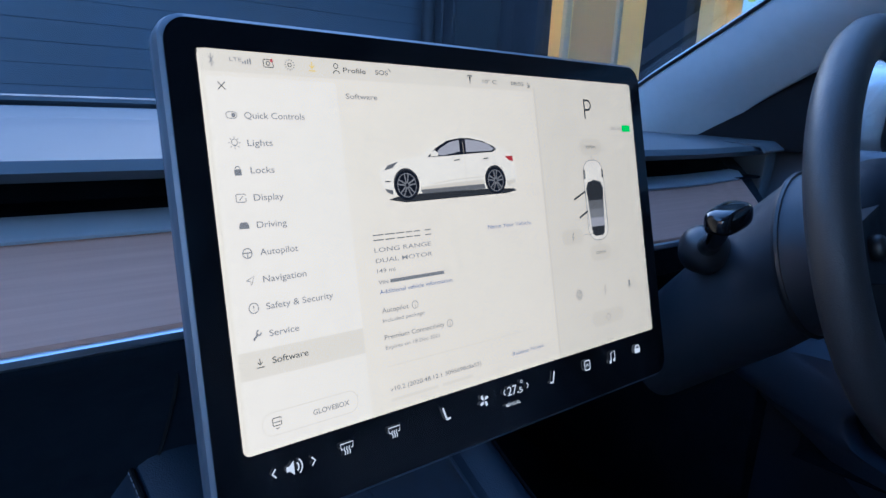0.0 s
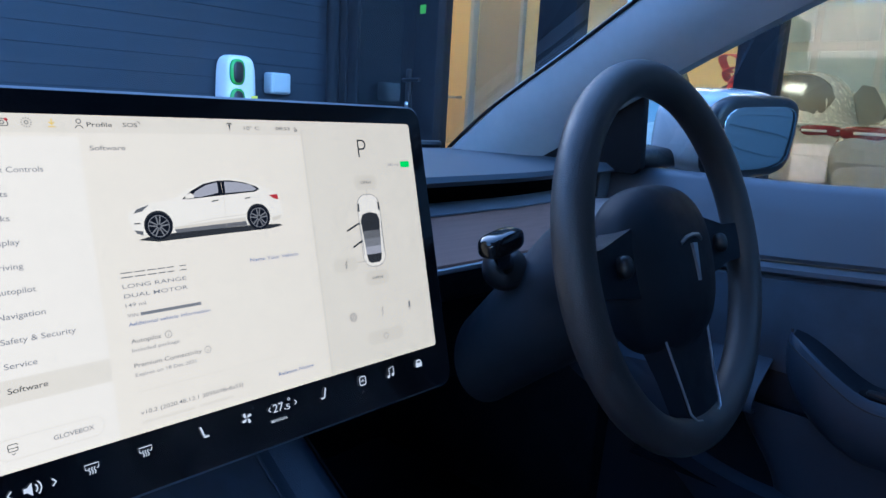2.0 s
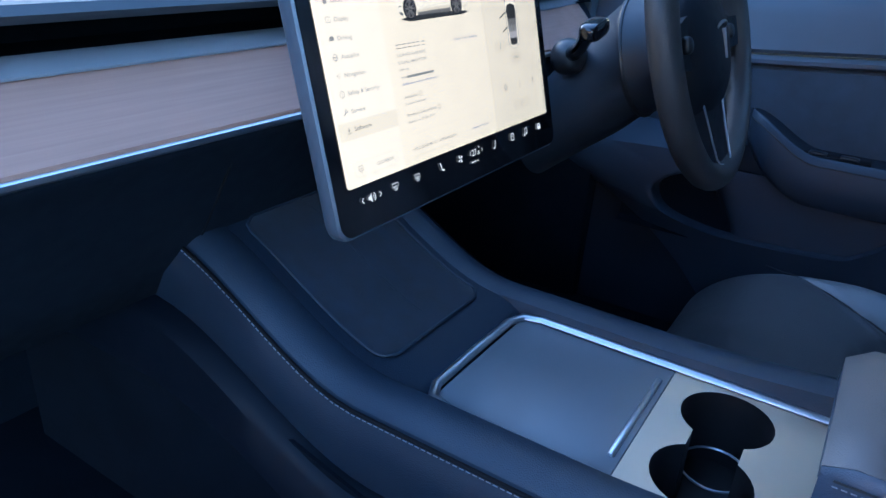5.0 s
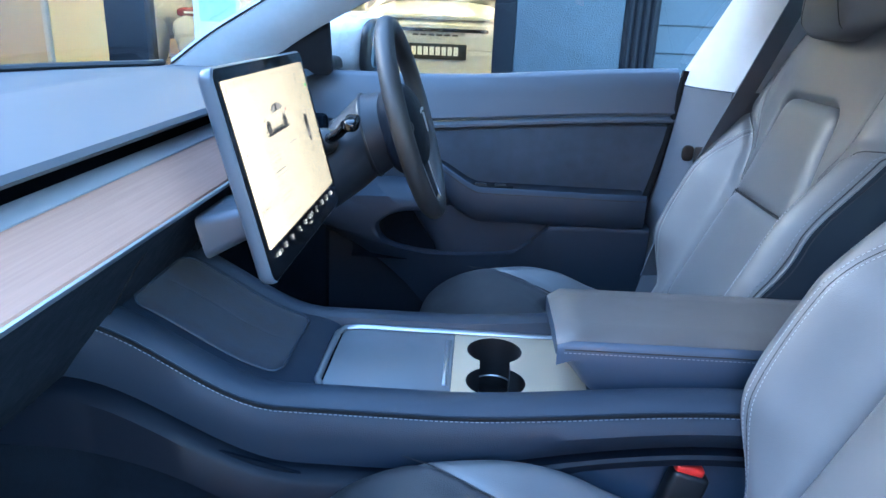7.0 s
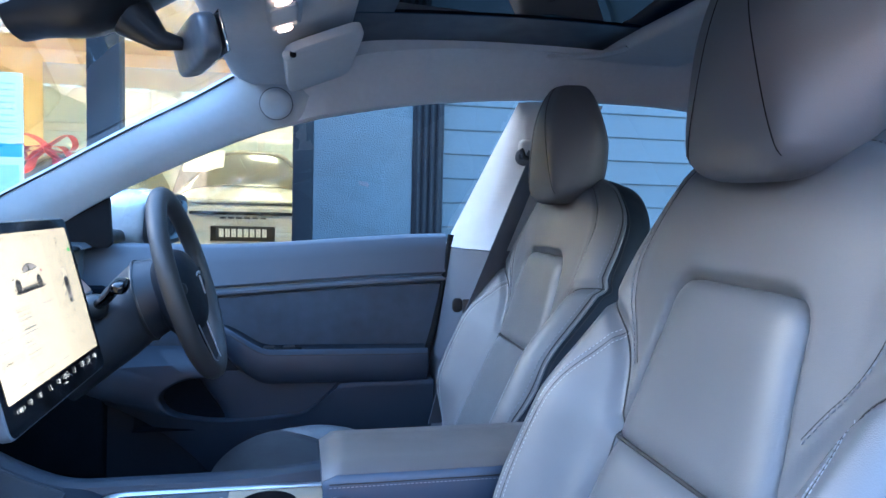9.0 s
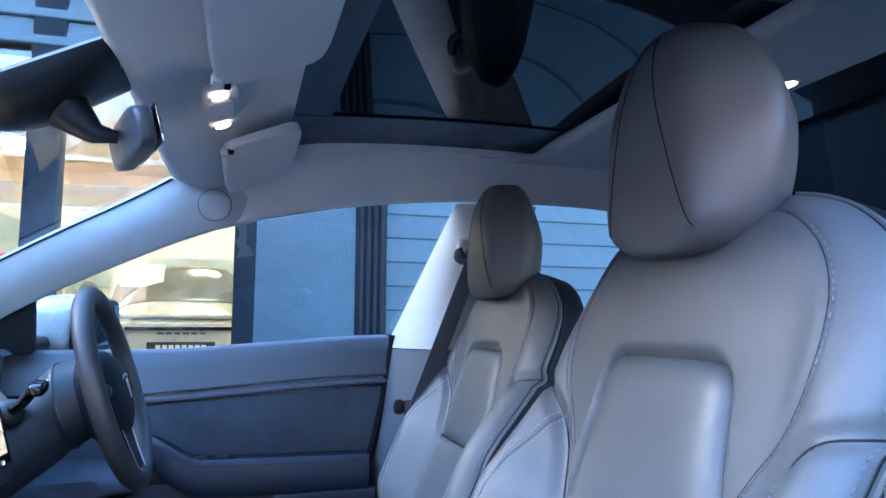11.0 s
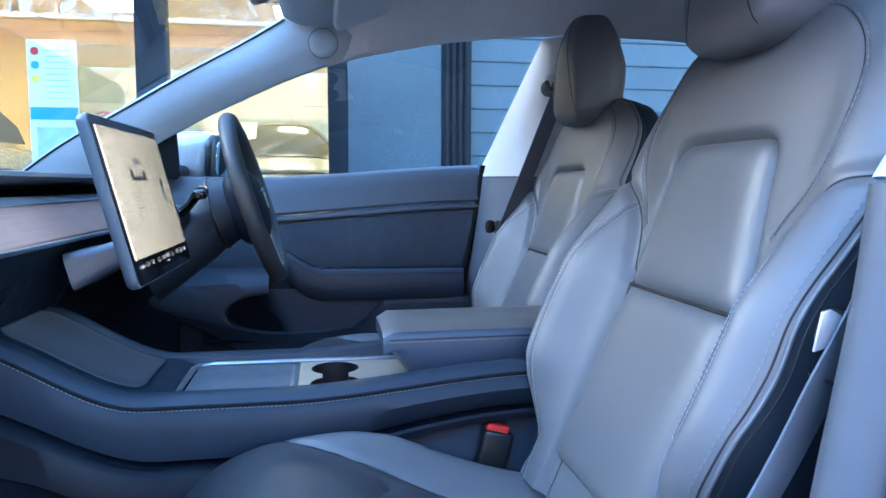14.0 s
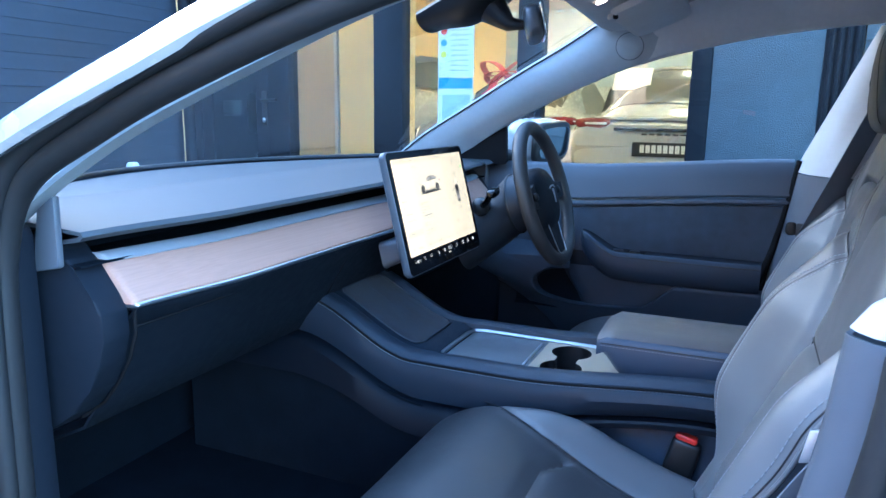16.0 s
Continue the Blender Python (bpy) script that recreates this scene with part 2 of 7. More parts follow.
UI_AMBER = glow("screen_amber", (0.95, 0.55, 0.05), 0.0814)
UI_ICON = glow("screen_white_icon", (1.0, 0.88, 0.66), 0.0576)


# ---- mesh helpers ----
def part(name, bm, mat, parent=None, label="", smooth=True, sharp=40):
    bmesh.ops.recalc_face_normals(bm, faces=bm.faces)
    me = bpy.data.meshes.new(name)
    for f in bm.faces:
        f.smooth = smooth
    if smooth:
        for e in bm.edges:
            if len(e.link_faces) == 2 and e.calc_face_angle(0) > radians(sharp):
                e.smooth = False
    bm.to_mesh(me)
    bm.free()
    me.materials.append(mat)
    ob = new(name, me)
    if parent is not None:
        ob.parent = parent
    if label:
        ob["label"] = label
    return ob


def thing(name, label, category, loc=(0, 0, 0), group="", kind=""):
    ob = new(name)
    ob.empty_display_size = 0.05
    ob.location = loc
    return tagged(ob, label, category, group, kind)


def box(bm, c, s, r=0.0, seg=2, m=None):
    """A box with rounded edges; c centre, s full sizes, m an extra pose."""
    res = bmesh.ops.create_cube(bm, size=1.0)
    vs = res["verts"]
    bmesh.ops.scale(bm, vec=s, verts=vs)
    if r:
        es = list({e for v in vs for e in v.link_edges})
        out = bmesh.ops.bevel(bm, geom=es + vs, offset=min(r, min(s) * 0.49), segments=seg, profile=0.5, affect="EDGES")
        vs = list({v for f in out["faces"] for v in f.verts} | {v for v in vs if v.is_valid})
        allv = set()
        todo = [v for v in vs if v.is_valid]
        while todo:
            v = todo.pop()
            if v in allv:
                continue
            allv.add(v)
            todo += [e.other_vert(v) for e in v.link_edges]
        vs = list(allv)
    mm = Matrix.Translation(c) @ (m or Matrix.Identity(4))
    bmesh.ops.transform(bm, matrix=mm, verts=vs)
    return bm


def boxm(c, s, r=0.0, seg=2, m=None):
    return box(bmesh.new(), c, s, r, seg, m)


def loft(rows, ring=False, caps=False, bm=None, thick=0.0):
    """A skin over rows of points; ring closes each row, caps the ends, thick gives it depth."""
    bm = bm or bmesh.new()
    grid = [[bm.verts.new(p) for p in r] for r in rows]
    n = len(rows[0])
    faces = []
    for a, b in zip(grid, grid[1:]):
        for i in range(n if ring else n - 1):
            j = (i + 1) % n
            faces.append(bm.faces.new((a[i], a[j], b[j], b[i])))
    if ring and caps:
        faces.append(bm.faces.new(grid[0]))
        faces.append(bm.faces.new(grid[-1]))
    if thick:
        bmesh.ops.recalc_face_normals(bm, faces=faces)
        bmesh.ops.solidify(bm, geom=faces, thickness=thick)
    return bm


def tube(pts, r, seg=10, closed=False, bm=None, flat=1.0):
    """A round bar along points; r one radius or one for each point."""
    bm = bm or bmesh.new()
    pts = [Vector(p) for p in pts]
    n = len(pts)
    rows = []
    side = None
    for i, p in enumerate(pts):
        a = pts[i - 1] if (i or closed) else p
        b = pts[(i + 1) % n] if (i < n - 1 or closed) else p
        d = (b - a).normalized()
        if side is None:
            side = d.cross(Vector((0, 0, 1)) if abs(d.z) < 0.9 else Vector((1, 0, 0))).normalized()
        side = (side - d * side.dot(d)).normalized()
        up = side.cross(d)
        rr = r[i] if isinstance(r, (list, tuple)) else r
        rows.append([p + side * math.cos(k * 2 * math.pi / seg) * rr + up * math.sin(k * 2 * math.pi / seg) * rr * flat for k in range(seg)])
    if closed:
        rows.append(rows[0])
        loft(rows, True, False, bm)
        bmesh.ops.remove_doubles(bm, verts=bm.verts, dist=1e-6)
        return bm
    return loft(rows, True, True, bm)


def soft(size, e=4.0, nu=32, nv=20, shape=None, bm=None):
    """A cushion-like rounded block; e sets how square it is, shape bends its points."""
    bm = bm or bmesh.new()

    def pw(c):
        return math.copysign(abs(c) ** (2 / e), c)

    rows = []
    for j in range(nv + 1):
        ph = -math.pi / 2 + math.pi * j / nv
        row = []
        for i in range(nu):
            th = 2 * math.pi * i / nu
            p = Vector((pw(math.cos(ph)) * pw(math.cos(th)) * size[0] / 2, pw(math.cos(ph)) * pw(math.sin(th)) * size[1] / 2, pw(math.sin(ph)) * size[2] / 2))
            row.append(shape(p) if shape else p)
        rows.append(row)
    loft(rows, True, False, bm)
    bmesh.ops.remove_doubles(bm, verts=bm.verts, dist=1e-5)
    return bm


def curve(pts, n):
    """n points evenly along a smooth curve through pts."""
    P = [Vector(p) for p in pts]
    out = []
    m = len(P) - 1
    for k in range(n):
        t = k / (n - 1) * m
        i = min(int(t), m - 1)
        f = t - i
        p0, p1, p2, p3 = P[max(i - 1, 0)], P[i], P[i + 1], P[min(i + 2, m)]
        out.append(0.5 * ((2 * p1) + (p2 - p0) * f + (2 * p0 - 5 * p1 + 4 * p2 - p3) * f * f + (3 * p1 - p0 - 3 * p2 + p3) * f ** 3))
    return out


def prism(outline, axis, a, b, bevel=0.0):
    """A flat outline (pairs) drawn out along an axis from a to b."""
    def at(p, q):
        return {"x": (q, p[0], p[1]), "y": (p[0], q, p[1]), "z": (p[0], p[1], q)}[axis]
    bm = loft([[at(p, a) for p in outline], [at(p, b) for p in outline]], True, True)
    if bevel:
        bmesh.ops.bevel(bm, geom=bm.edges[:] + bm.verts[:], offset=bevel, segments=2, profile=0.5, affect="EDGES")
    return bm


def rounded(cx, cy, w, h, r, n=6):
    out = []
    for sx, sy, a0 in ((1, 1, 0), (-1, 1, 90), (-1, -1, 180), (1, -1, 270)):
        for k in range(n + 1):
            a = radians(a0 + 90 * k / n)
            out.append((cx + sx * (w / 2 - r) + r * math.cos(a), cy + sy * (h / 2 - r) + r * math.sin(a)))
    return out


def smooth(a, b, x):
    t = min(1.0, max(0.0, (x - a) / (b - a)))
    return t * t * (3 - 2 * t)


GROUND = 0.05


# ---- car shell ----
def base_y(x):
    return 0.64 - 0.62 * x * x


# edge of the windscreen beside the pillar, and edge of the side window, from the dash to the roof
SCREEN_EDGE = [(0.665, 0.40, 0.955), (0.65, 0.30, 1.025), (0.635, 0.16, 1.105), (0.615, 0.02, 1.185), (0.60, -0.12, 1.26), (0.585, -0.21, 1.312)]
WINDOW_EDGE = [(0.715, 0.22, 0.955), (0.70, 0.14, 1.015), (0.68, 0.03, 1.08), (0.65, -0.12, 1.15), (0.63, -0.24, 1.20), (0.612, -0.36, 1.24)]
RAIL_TOP = [(0.612, -0.36, 1.24), (0.608, -0.44, 1.258), (0.605, -0.60, 1.287), (0.60, -0.82, 1.308), (0.60, -1.04, 1.313), (0.60, -1.28, 1.303), (0.62, -1.6, 1.25), (0.64, -1.9, 1.17)]
GLASS_EDGE = [(0.585, -0.24, 1.318), (0.55, -0.34, 1.335), (0.50, -0.43, 1.355), (0.47, -0.50, 1.368), (0.46, -0.65, 1.383), (0.46, -0.85, 1.39), (0.46, -1.2, 1.385), (0.47, -1.5, 1.34), (0.5, -1.9, 1.22)]


def build_shell():
    floor = part("floor", boxm((0, -0.35, 0.33), (1.5, 2.3, 0.04), 0.01), CARPET)
    tagged(floor, "black carpeted car floor in deep shade", "car floor", kind="structure")
    for s, nm in ((1, "pillar_front_driver"), (-1, "pillar_front_passenger")):
        a = curve(SCREEN_EDGE + [(0.570, -0.265, 1.338), (0.556, -0.325, 1.358)], 32)
        b = curve(WINDOW_EDGE + [(0.621, -0.43, 1.262), (0.626, -0.50, 1.276)], 32)
        rows = []
        for p, q in zip(a, b):
            rows.append([Vector((s * v.x, v.y, v.z)) for v in (p + Vector((0.012, 0.012, 0.008)), p, p.lerp(q, 0.25) + Vector((-0.012, -0.006, -0.003)), p.lerp(q, 0.6) + Vector((-0.014, -0.006, 0.0)), q.lerp(p, 0.06) + Vector((-0.004, 0, 0)), q + Vector((0.015, 0.0, 0.006)))])
        bm = loft(rows, thick=0.006)
        ob = part(nm, bm, PILLAR)
        tagged(ob, "grey cloth covered windscreen pillar trim", "pillar trim", kind="structure")
    # roof lining: front header, side rails, rear header
    head = []
    for k in range(25):
        x = -0.585 + 1.17 * k / 24
        u = x / 0.585
        front = Vector((x, -0.20 - 0.012 * u * u, 1.335 - 0.023 * u * u))
        back = Vector((x, -0.425 - 0.01 * abs(u) ** 4, 1.368 - 0.010 * u * u - 0.02 * abs(u) ** 6))
        head.append([front + Vector((0, 0.015, 0.012)), front, front.lerp(back, 0.15) + Vector((0, 0, -0.016)), front.lerp(back, 0.5) + Vector((0, 0, -0.022)), front.lerp(back, 0.85) + Vector((0, 0, -0.012)), back, back + Vector((0, 0, 0.02))])
    ob = part("ceiling", loft(head, thick=0.006), HEADLINER)
    tagged(ob, "grey cloth headliner above the windscreen", "headliner", kind="structure")
    for s, nm in ((1, "ceiling_rail_driver"), (-1, "ceiling_rail_passenger")):
        pts = curve([WINDOW_EDGE[-2], *RAIL_TOP], 48)
        ins = curve(GLASS_EDGE, 48)
        rows = []
        for i, (p, inner) in enumerate(zip(pts, ins)):
            inner = p.lerp(inner, 0.45 + 0.55 * smooth(0.0, 8.0, i))
            tuck = Vector((0.022, 0, 0.010)) * (1 - smooth(0.0, 6.0, i))
            p, inner = p + tuck, inner + tuck
            rows.append([Vector((s * v.x, v.y, v.z)) for v in (p + Vector((0.02, 0, 0.004)), p, p.lerp(inner, 0.1) + Vector((-0.004, 0, -0.004)), p.lerp(inner, 0.4) + Vector((0, 0, 0.010)), p.lerp(inner, 0.8) + Vector((0, 0, 0.012)), inner, inner + Vector((0, 0, 0.025)))])
        ob = part(nm, loft(rows, thick=0.006), HEADLINER)
        tagged(ob, "grey cloth roof rail lining above the door", "headliner", kind="structure")
    # glass roof with its cross bar
    rows = [[Vector((-0.62 + 1.24 * i / 16, -0.38 - 1.0 * j / 12, 1.405 + 0.02 * math.sin(j / 12 * 3.1) - 0.03 * (abs(-1 + i / 8)) ** 2 - 0.01 * (j / 12) ** 2)) for i in range(17)] for j in range(13)]
    ob = part("roof_glass", loft(rows, thick=0.005), GLASS_ROOF)
    tagged(ob, "dark tinted panoramic glass roof", "glass roof", kind="structure")
    def under(x, y):
        j = (-0.38 - y)
        return Vector((x, y, 1.398 + 0.02 * math.sin(j * 3.1) - 0.03 * (abs(x) / 0.62) ** 2 - 0.01 * j * j))
    for s, nm in ((1, "roof_border_driver"), (-1, "roof_border_passenger")):
        rows = [[under(s * x, -0.385 - 0.62 * k / 12) for x in (0.30, 0.38, 0.46, 0.54, 0.60)] for k in range(13)]
        tagged(part(nm, loft(rows, thick=0.002), ROOF_BORDER), "black printed border of the glass roof", "glass border", kind="structure")
        arc = [(0.345 + 0.12 * math.cos(radians(q)) , -0.985 + 0.135 - 0.12 * math.sin(radians(q))) for q in range(0, 91, 9)]
        rows = []
        for x, y in arc:
            f = Vector((0.50, -1.01)) - Vector((x, y))
            rows.append([Vector((s * (x + f.x * g), y + f.y * g, 1.386 + 0.010 * g - (0.006 if g == 0 else 0.0))) for g in (0.0, 0.03, 0.5, 1.0)])
        tagged(part(nm.replace("border", "corner"), loft(rows, thick=0.012), HEADLINER), "grey cloth lining round the corner of the glass roof", "headliner", kind="structure")
    rows = [[under(-0.295 + 0.59 * i / 12, y) for i in range(13)] for y in (-0.385, -0.43, -0.50)]
    tagged(part("roof_border_front", loft(rows, thick=0.002), ROOF_BORDER), "black printed border of the glass roof", "glass border", kind="structure")
    ob = part("roof_cross_bar", boxm((0, -1.07, 1.392), (0.98, 0.20, 0.03), 0.013, 3), HEADLINER)
    tagged(ob, "grey cloth roof cross bar between glass panels", "roof bar", kind="structure")
    rows = [[Vector((-0.60 + 1.2 * i / 12, -1.35 - 0.9 * j / 8, 1.392 - 0.03 * (abs(-1 + i / 6)) ** 2 - 0.42 * (j / 8) ** 1.4)) for i in range(13)] for j in range(9)]
    ob = part("rear_glass", loft(rows, thick=0.005), GLASS_REAR)
    tagged(ob, "dark tinted rear window", "rear window", kind="structure")
    # windscreen
    rows = []
    for j in range(11):
        f = j / 10
        row = []
        for i in range(17):
            u = -1 + i / 8
            e = curve(SCREEN_EDGE, 11)[j]
            x = u * (e.x + 0.012)
            mid = Vector((x, 0.66 * (1 - f) + -0.185 * f, 0.955 * (1 - f) + 1.352 * f + 0.02 * math.sin(f * math.pi)))
            edge = Vector((x, e.y + 0.01, e.z + 0.01))
            row.append(mid.lerp(edge, abs(u) ** 2.4))
        rows.append(row)
    ws = thing("window_1", "curved clear car windscreen", "windscreen", kind="structure")
    part("glass", loft(rows), GLASS_CLEAR, ws)
    # driver's side window and rear quarter
    e = curve(WINDOW_EDGE, 16) + curve(RAIL_TOP, 30)[1:]
    rows = [[Vector((p.x + 0.016, p.y, p.z + 0.01)), Vector((0.76, p.y, 0.95))] for p in e]
    wd = thing("window_2", "clear side window glass of the closed door", "car window", kind="structure")
    part("glass", loft(rows), GLASS_CLEAR, wd)


def build_rear_cabin():
    """What closes the cabin behind the front seats."""
    r = thing("rear_bench", "dark leather rear bench in deep shade", "bench")
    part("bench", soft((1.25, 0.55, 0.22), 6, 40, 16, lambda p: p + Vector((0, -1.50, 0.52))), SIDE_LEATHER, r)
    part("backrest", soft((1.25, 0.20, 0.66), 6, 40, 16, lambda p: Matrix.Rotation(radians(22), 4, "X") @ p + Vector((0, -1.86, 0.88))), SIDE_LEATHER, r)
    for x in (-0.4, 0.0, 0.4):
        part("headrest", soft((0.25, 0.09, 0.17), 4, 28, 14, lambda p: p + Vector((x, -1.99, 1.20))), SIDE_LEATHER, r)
    for s, nm in ((1, "door_rear_driver"), (-1, "door_rear_passenger")):
        d = thing(nm, "closed dark grey rear door panel", "car door", kind="structure")
        part("panel", loft([[(s * 0.755, y, 0.985), (s * 0.735, y, 0.90), (s * 0.72, y, 0.70), (s * 0.71, y, 0.34)] for y in (-0.74, -1.0, -1.3, -1.6, -2.1)], thick=0.02), SOFT, d)
    w = part("wall_rear", boxm((0, -2.12, 0.72), (1.5, 0.04, 0.78)), CARPET)
    tagged(w, "black carpeted wall behind the rear bench", "trunk wall", kind="structure")
    f = part("floor_rear", boxm((0, -1.8, 0.33), (1.5, 0.7, 0.04)), CARPET)
    tagged(f, "black carpeted rear floor", "car floor", kind="structure")


def build_frit():
    """Black printed border along the windscreen's edges."""
    e = curve(SCREEN_EDGE, 24)
    for s, nm in ((1, "windscreen_border_driver"), (-1, "windscreen_border_passenger")):
        rows = [[Vector((s * (p.x - o), p.y + 0.006 + o * 0.5, p.z + 0.004)) for o in (-0.014, -0.004, 0.009)] for p in e]
        tagged(part(nm, loft(rows, thick=0.001), BLACK), "black printed border of the windscreen", "windscreen border", kind="structure")


def build_b_pillar(s, nm):
    rows = []
    for k in range(16):
        f = k / 15
        z = 0.955 + 0.345 * f
        xo = 0.765 - 0.15 * f
        yo = -0.705 - 0.135 * f
        xi = 0.605 - 0.03 * f
        yi = -0.775 - 0.06 * f - 0.10 * f
        row = []
        for i in range(9):
            u = i / 8
            row.append(Vector((s * (xo + (xi - xo) * u - 0.012 * math.sin(u * math.pi)), yo + (yi - yo) * u + 0.012 * math.sin(u * math.pi), z)))
        row.append(Vector((s * (xi + 0.015), yi - 0.10, z)))
        rows.append(row)
    pil = thing(nm, "pale grey plastic door pillar trim with belt guide", "pillar trim", kind="structure")
    part("upper_trim", loft(rows, thick=0.004), PALE, pil)
    rows = []
    for k in range(16):
        f = k / 15
        z = 0.953 - 0.60 * f
        row = []
        for i in range(9):
            u = i / 8
            row.append(Vector((s * (0.765 - 0.155 * u - 0.012 * math.sin(u * math.pi)), -0.705 + 0.10 * f - 0.07 * u + 0.012 * math.sin(u * math.pi), z)))
        row.append(Vector((s * 0.625, -0.875 + 0.1 * f, z)))
        rows.append(row)
    part("lower_trim", loft(rows, thick=0.004), GREY_PLASTIC, pil)
    return pil


def build_open_pillar():
    """The passenger's middle pillar, bare beside the open doorway."""
    pil = thing("pillar_middle_passenger", "pale grey door pillar trim with black seal", "pillar trim", kind="structure")

    def edge_y(z):
        return -0.673 + 0.042 * smooth(0.94, 0.60, z) + 0.05 * smooth(0.62, 0.40, z) - 0.42 * max(0.0, z - 0.93) - 0.045 * smooth(0.945, 1.0, z) - 0.25 * max(0.0, z - 1.1)

    def section(z):
        y, o = edge_y(z), 0.28 * max(0.0, z - 0.95)
        return [Vector((-0.614 + o, y - 0.20, z)), Vector((-0.634 + o, y - 0.09, z)), Vector((-0.661 + o, y - 0.018, z)), Vector((-0.671 + o, y - 0.004, z)), Vector((-0.681 + o, y, z)), Vector((-0.688 + o, y - 0.002, z)), Vector((-0.701 + o, y - 0.012, z)), Vector((-0.709 + o, y - 0.030, z)), Vector((-0.711 + o, y - 0.07, z))]
    for nm, z0, z1, m in (("upper_trim", 0.938, 1.30, PALE), ("lower_trim", 0.36, 0.935, GREY_PLASTIC)):
        part(nm, loft([section(z0 + (z1 - z0) * k / 20) for k in range(21)], thick=0.004), m, pil)
    zs = [0.40 + 0.88 * k / 30 for k in range(31)]
    part("seal", tube([section(z)[-2] + Vector((-0.012, 0.0, 0)) for z in zs], 0.012, 10), RUBBER, pil)
    rows = [[section(z)[-1] + Vector((-0.018, 0.004, 0)), section(z)[-1] + Vector((-0.045, 0.006, 0)), section(z)[-1] + Vector((-0.070, -0.004, 0)), section(z)[-1] + Vector((-0.082, -0.03, 0)), section(z)[-1] + Vector((-0.085, -0.12, 0))] for z in zs]
    part("painted_post", loft(rows, thick=0.003), WHITE_PAINT, pil)


def build_door():
    """The closed driver's door: padded top, crease, suede insert, armrest and pocket."""
    d = thing("door_1", "closed dark grey driver's door with suede insert and armrest", "car door", kind="structure")
    ys = [0.36 - 1.06 * k / 40 for k in range(41)]

    def belt(y):
        return 0.955 + 0.035 * smooth(-0.1, -0.75, y) - 0.004

    def crease(y):
        return 0.842 + 0.046 * smooth(0.1, -0.75, y)

    def edge(y):
        return y

    rows = []
    for y in ys:
        zb, zc = belt(y), crease(y)
        rows.append([(0.775, y, zb - 0.004), (0.765, y, zb + 0.002), (0.752, y, zb + 0.001), (0.742, y, zb - 0.008), (0.732, y, zb - 0.04), (0.724, y, zc + 0.03), (0.718, y, zc + 0.007), (0.722, y, zc + 0.001), (0.735, y, zc)])
    part("upper_trim", loft(rows, thick=0.004), DOOR_TRIM, d)
    rows = []
    for y in ys:
        zc = crease(y)
        rows.append([(0.735, y, zc - 0.001), (0.722, y, zc - 0.002), (0.716, y, zc - 0.008), (0.716, y, zc - 0.014), (0.724, y, zc - 0.019), (0.735, y, zc - 0.02)])
    part("crease_strip", loft(rows, thick=0.004), DOOR_TRIM, d)
    rows = []
    for y in ys:
        zc = crease(y)
        rows.append([(0.730, y, zc - 0.02), (0.722, y, zc - 0.024), (0.719, y, zc - 0.06), (0.722, y, 0.72), (0.735, y, 0.69)])
    part("insert_panel", loft(rows, thick=0.004), SUEDE_DOOR, d, "charcoal suede door insert")
    # armrest
    rows, tops, rim = [], [], []
    for k in range(49):
        f = (k / 48) ** 1.3
        y = -0.165 - 0.480 * f
        g = min(1.0, f / 0.13)
        turn = math.sqrt(max(0.0, 1 - (1 - g) ** 2))
        out = 0.014 + 0.051 * turn * (1 - 0.10 * smooth(0.85, 1.0, f))
        zt = 0.720 + 0.050 * (1 - smooth(0.0, 0.24, f)) - 0.004 * f
        h = 0.030 + 0.050 * turn
        xi = 0.722 - out
        rows.append([(xi + 0.010, y, zt - 0.004), (xi + 0.005, y, zt), (xi + 0.001, y, zt - 0.003), (xi - 0.003, y, zt - 0.016), (xi - 0.004, y, zt - h * 0.55), (xi - 0.001, y, zt - h * 0.86), (xi + 0.008, y, zt - h), (0.735, y, zt - h - 0.006)])
        tops.append([(0.735, y, zt + 0.004), (0.722, y, zt - 0.002), (max(0.700, xi + 0.016), y, zt - 0.009), (xi + 0.012, y, zt - 0.008), (xi + 0.008, y, zt - 0.003)])
        rim.append((xi - 0.0015, y, zt - 0.0125))
    ar = part("armrest", loft(rows, thick=0.003), SIDE_LEATHER, d, "padded leather door armrest")
    # Dished top in a darker leather; its lack of sheen is painted in.
    part("armrest_top", loft(tops, thick=0.002), SEAT_SIDE, d, "dished armrest top in a shaded tone")
    part("seam", tube(rim, 0.0014, 6), RUBBER, ar)
    part("switch_panel", boxm((0.696, -0.30, 0.7145), (0.026, 0.10, 0.005), 0.002), MATT, d)
    for k in range(2):
        part("window_switch", boxm((0.694, -0.275 - 0.045 * k, 0.718), (0.014, 0.026, 0.005), 0.002), BLACK, d)
    # lower panel and map pocket
    rows = []
    for y in ys:
        rows.append([(0.735, y, 0.70), (0.722, y, 0.64), (0.715, y, 0.54), (0.705, y, 0.42), (0.70, y, 0.34)])
    part("lower_panel", loft(rows, thick=0.005), PLASTIC, d)
    # round-ended map pocket: its mouth, the rolled rim and the panel round it
    mouth = curve([(0, -0.145, 0.656), (0, -0.100, 0.653), (0, -0.062, 0.638), (0, -0.040, 0.612), (0, -0.060, 0.579), (0, -0.116, 0.562), (0, -0.19, 0.556), (0, -0.335, 0.565), (0, -0.378, 0.583), (0, -0.430, 0.628), (0, -0.458, 0.638), (0, -0.66, 0.640)], 72)
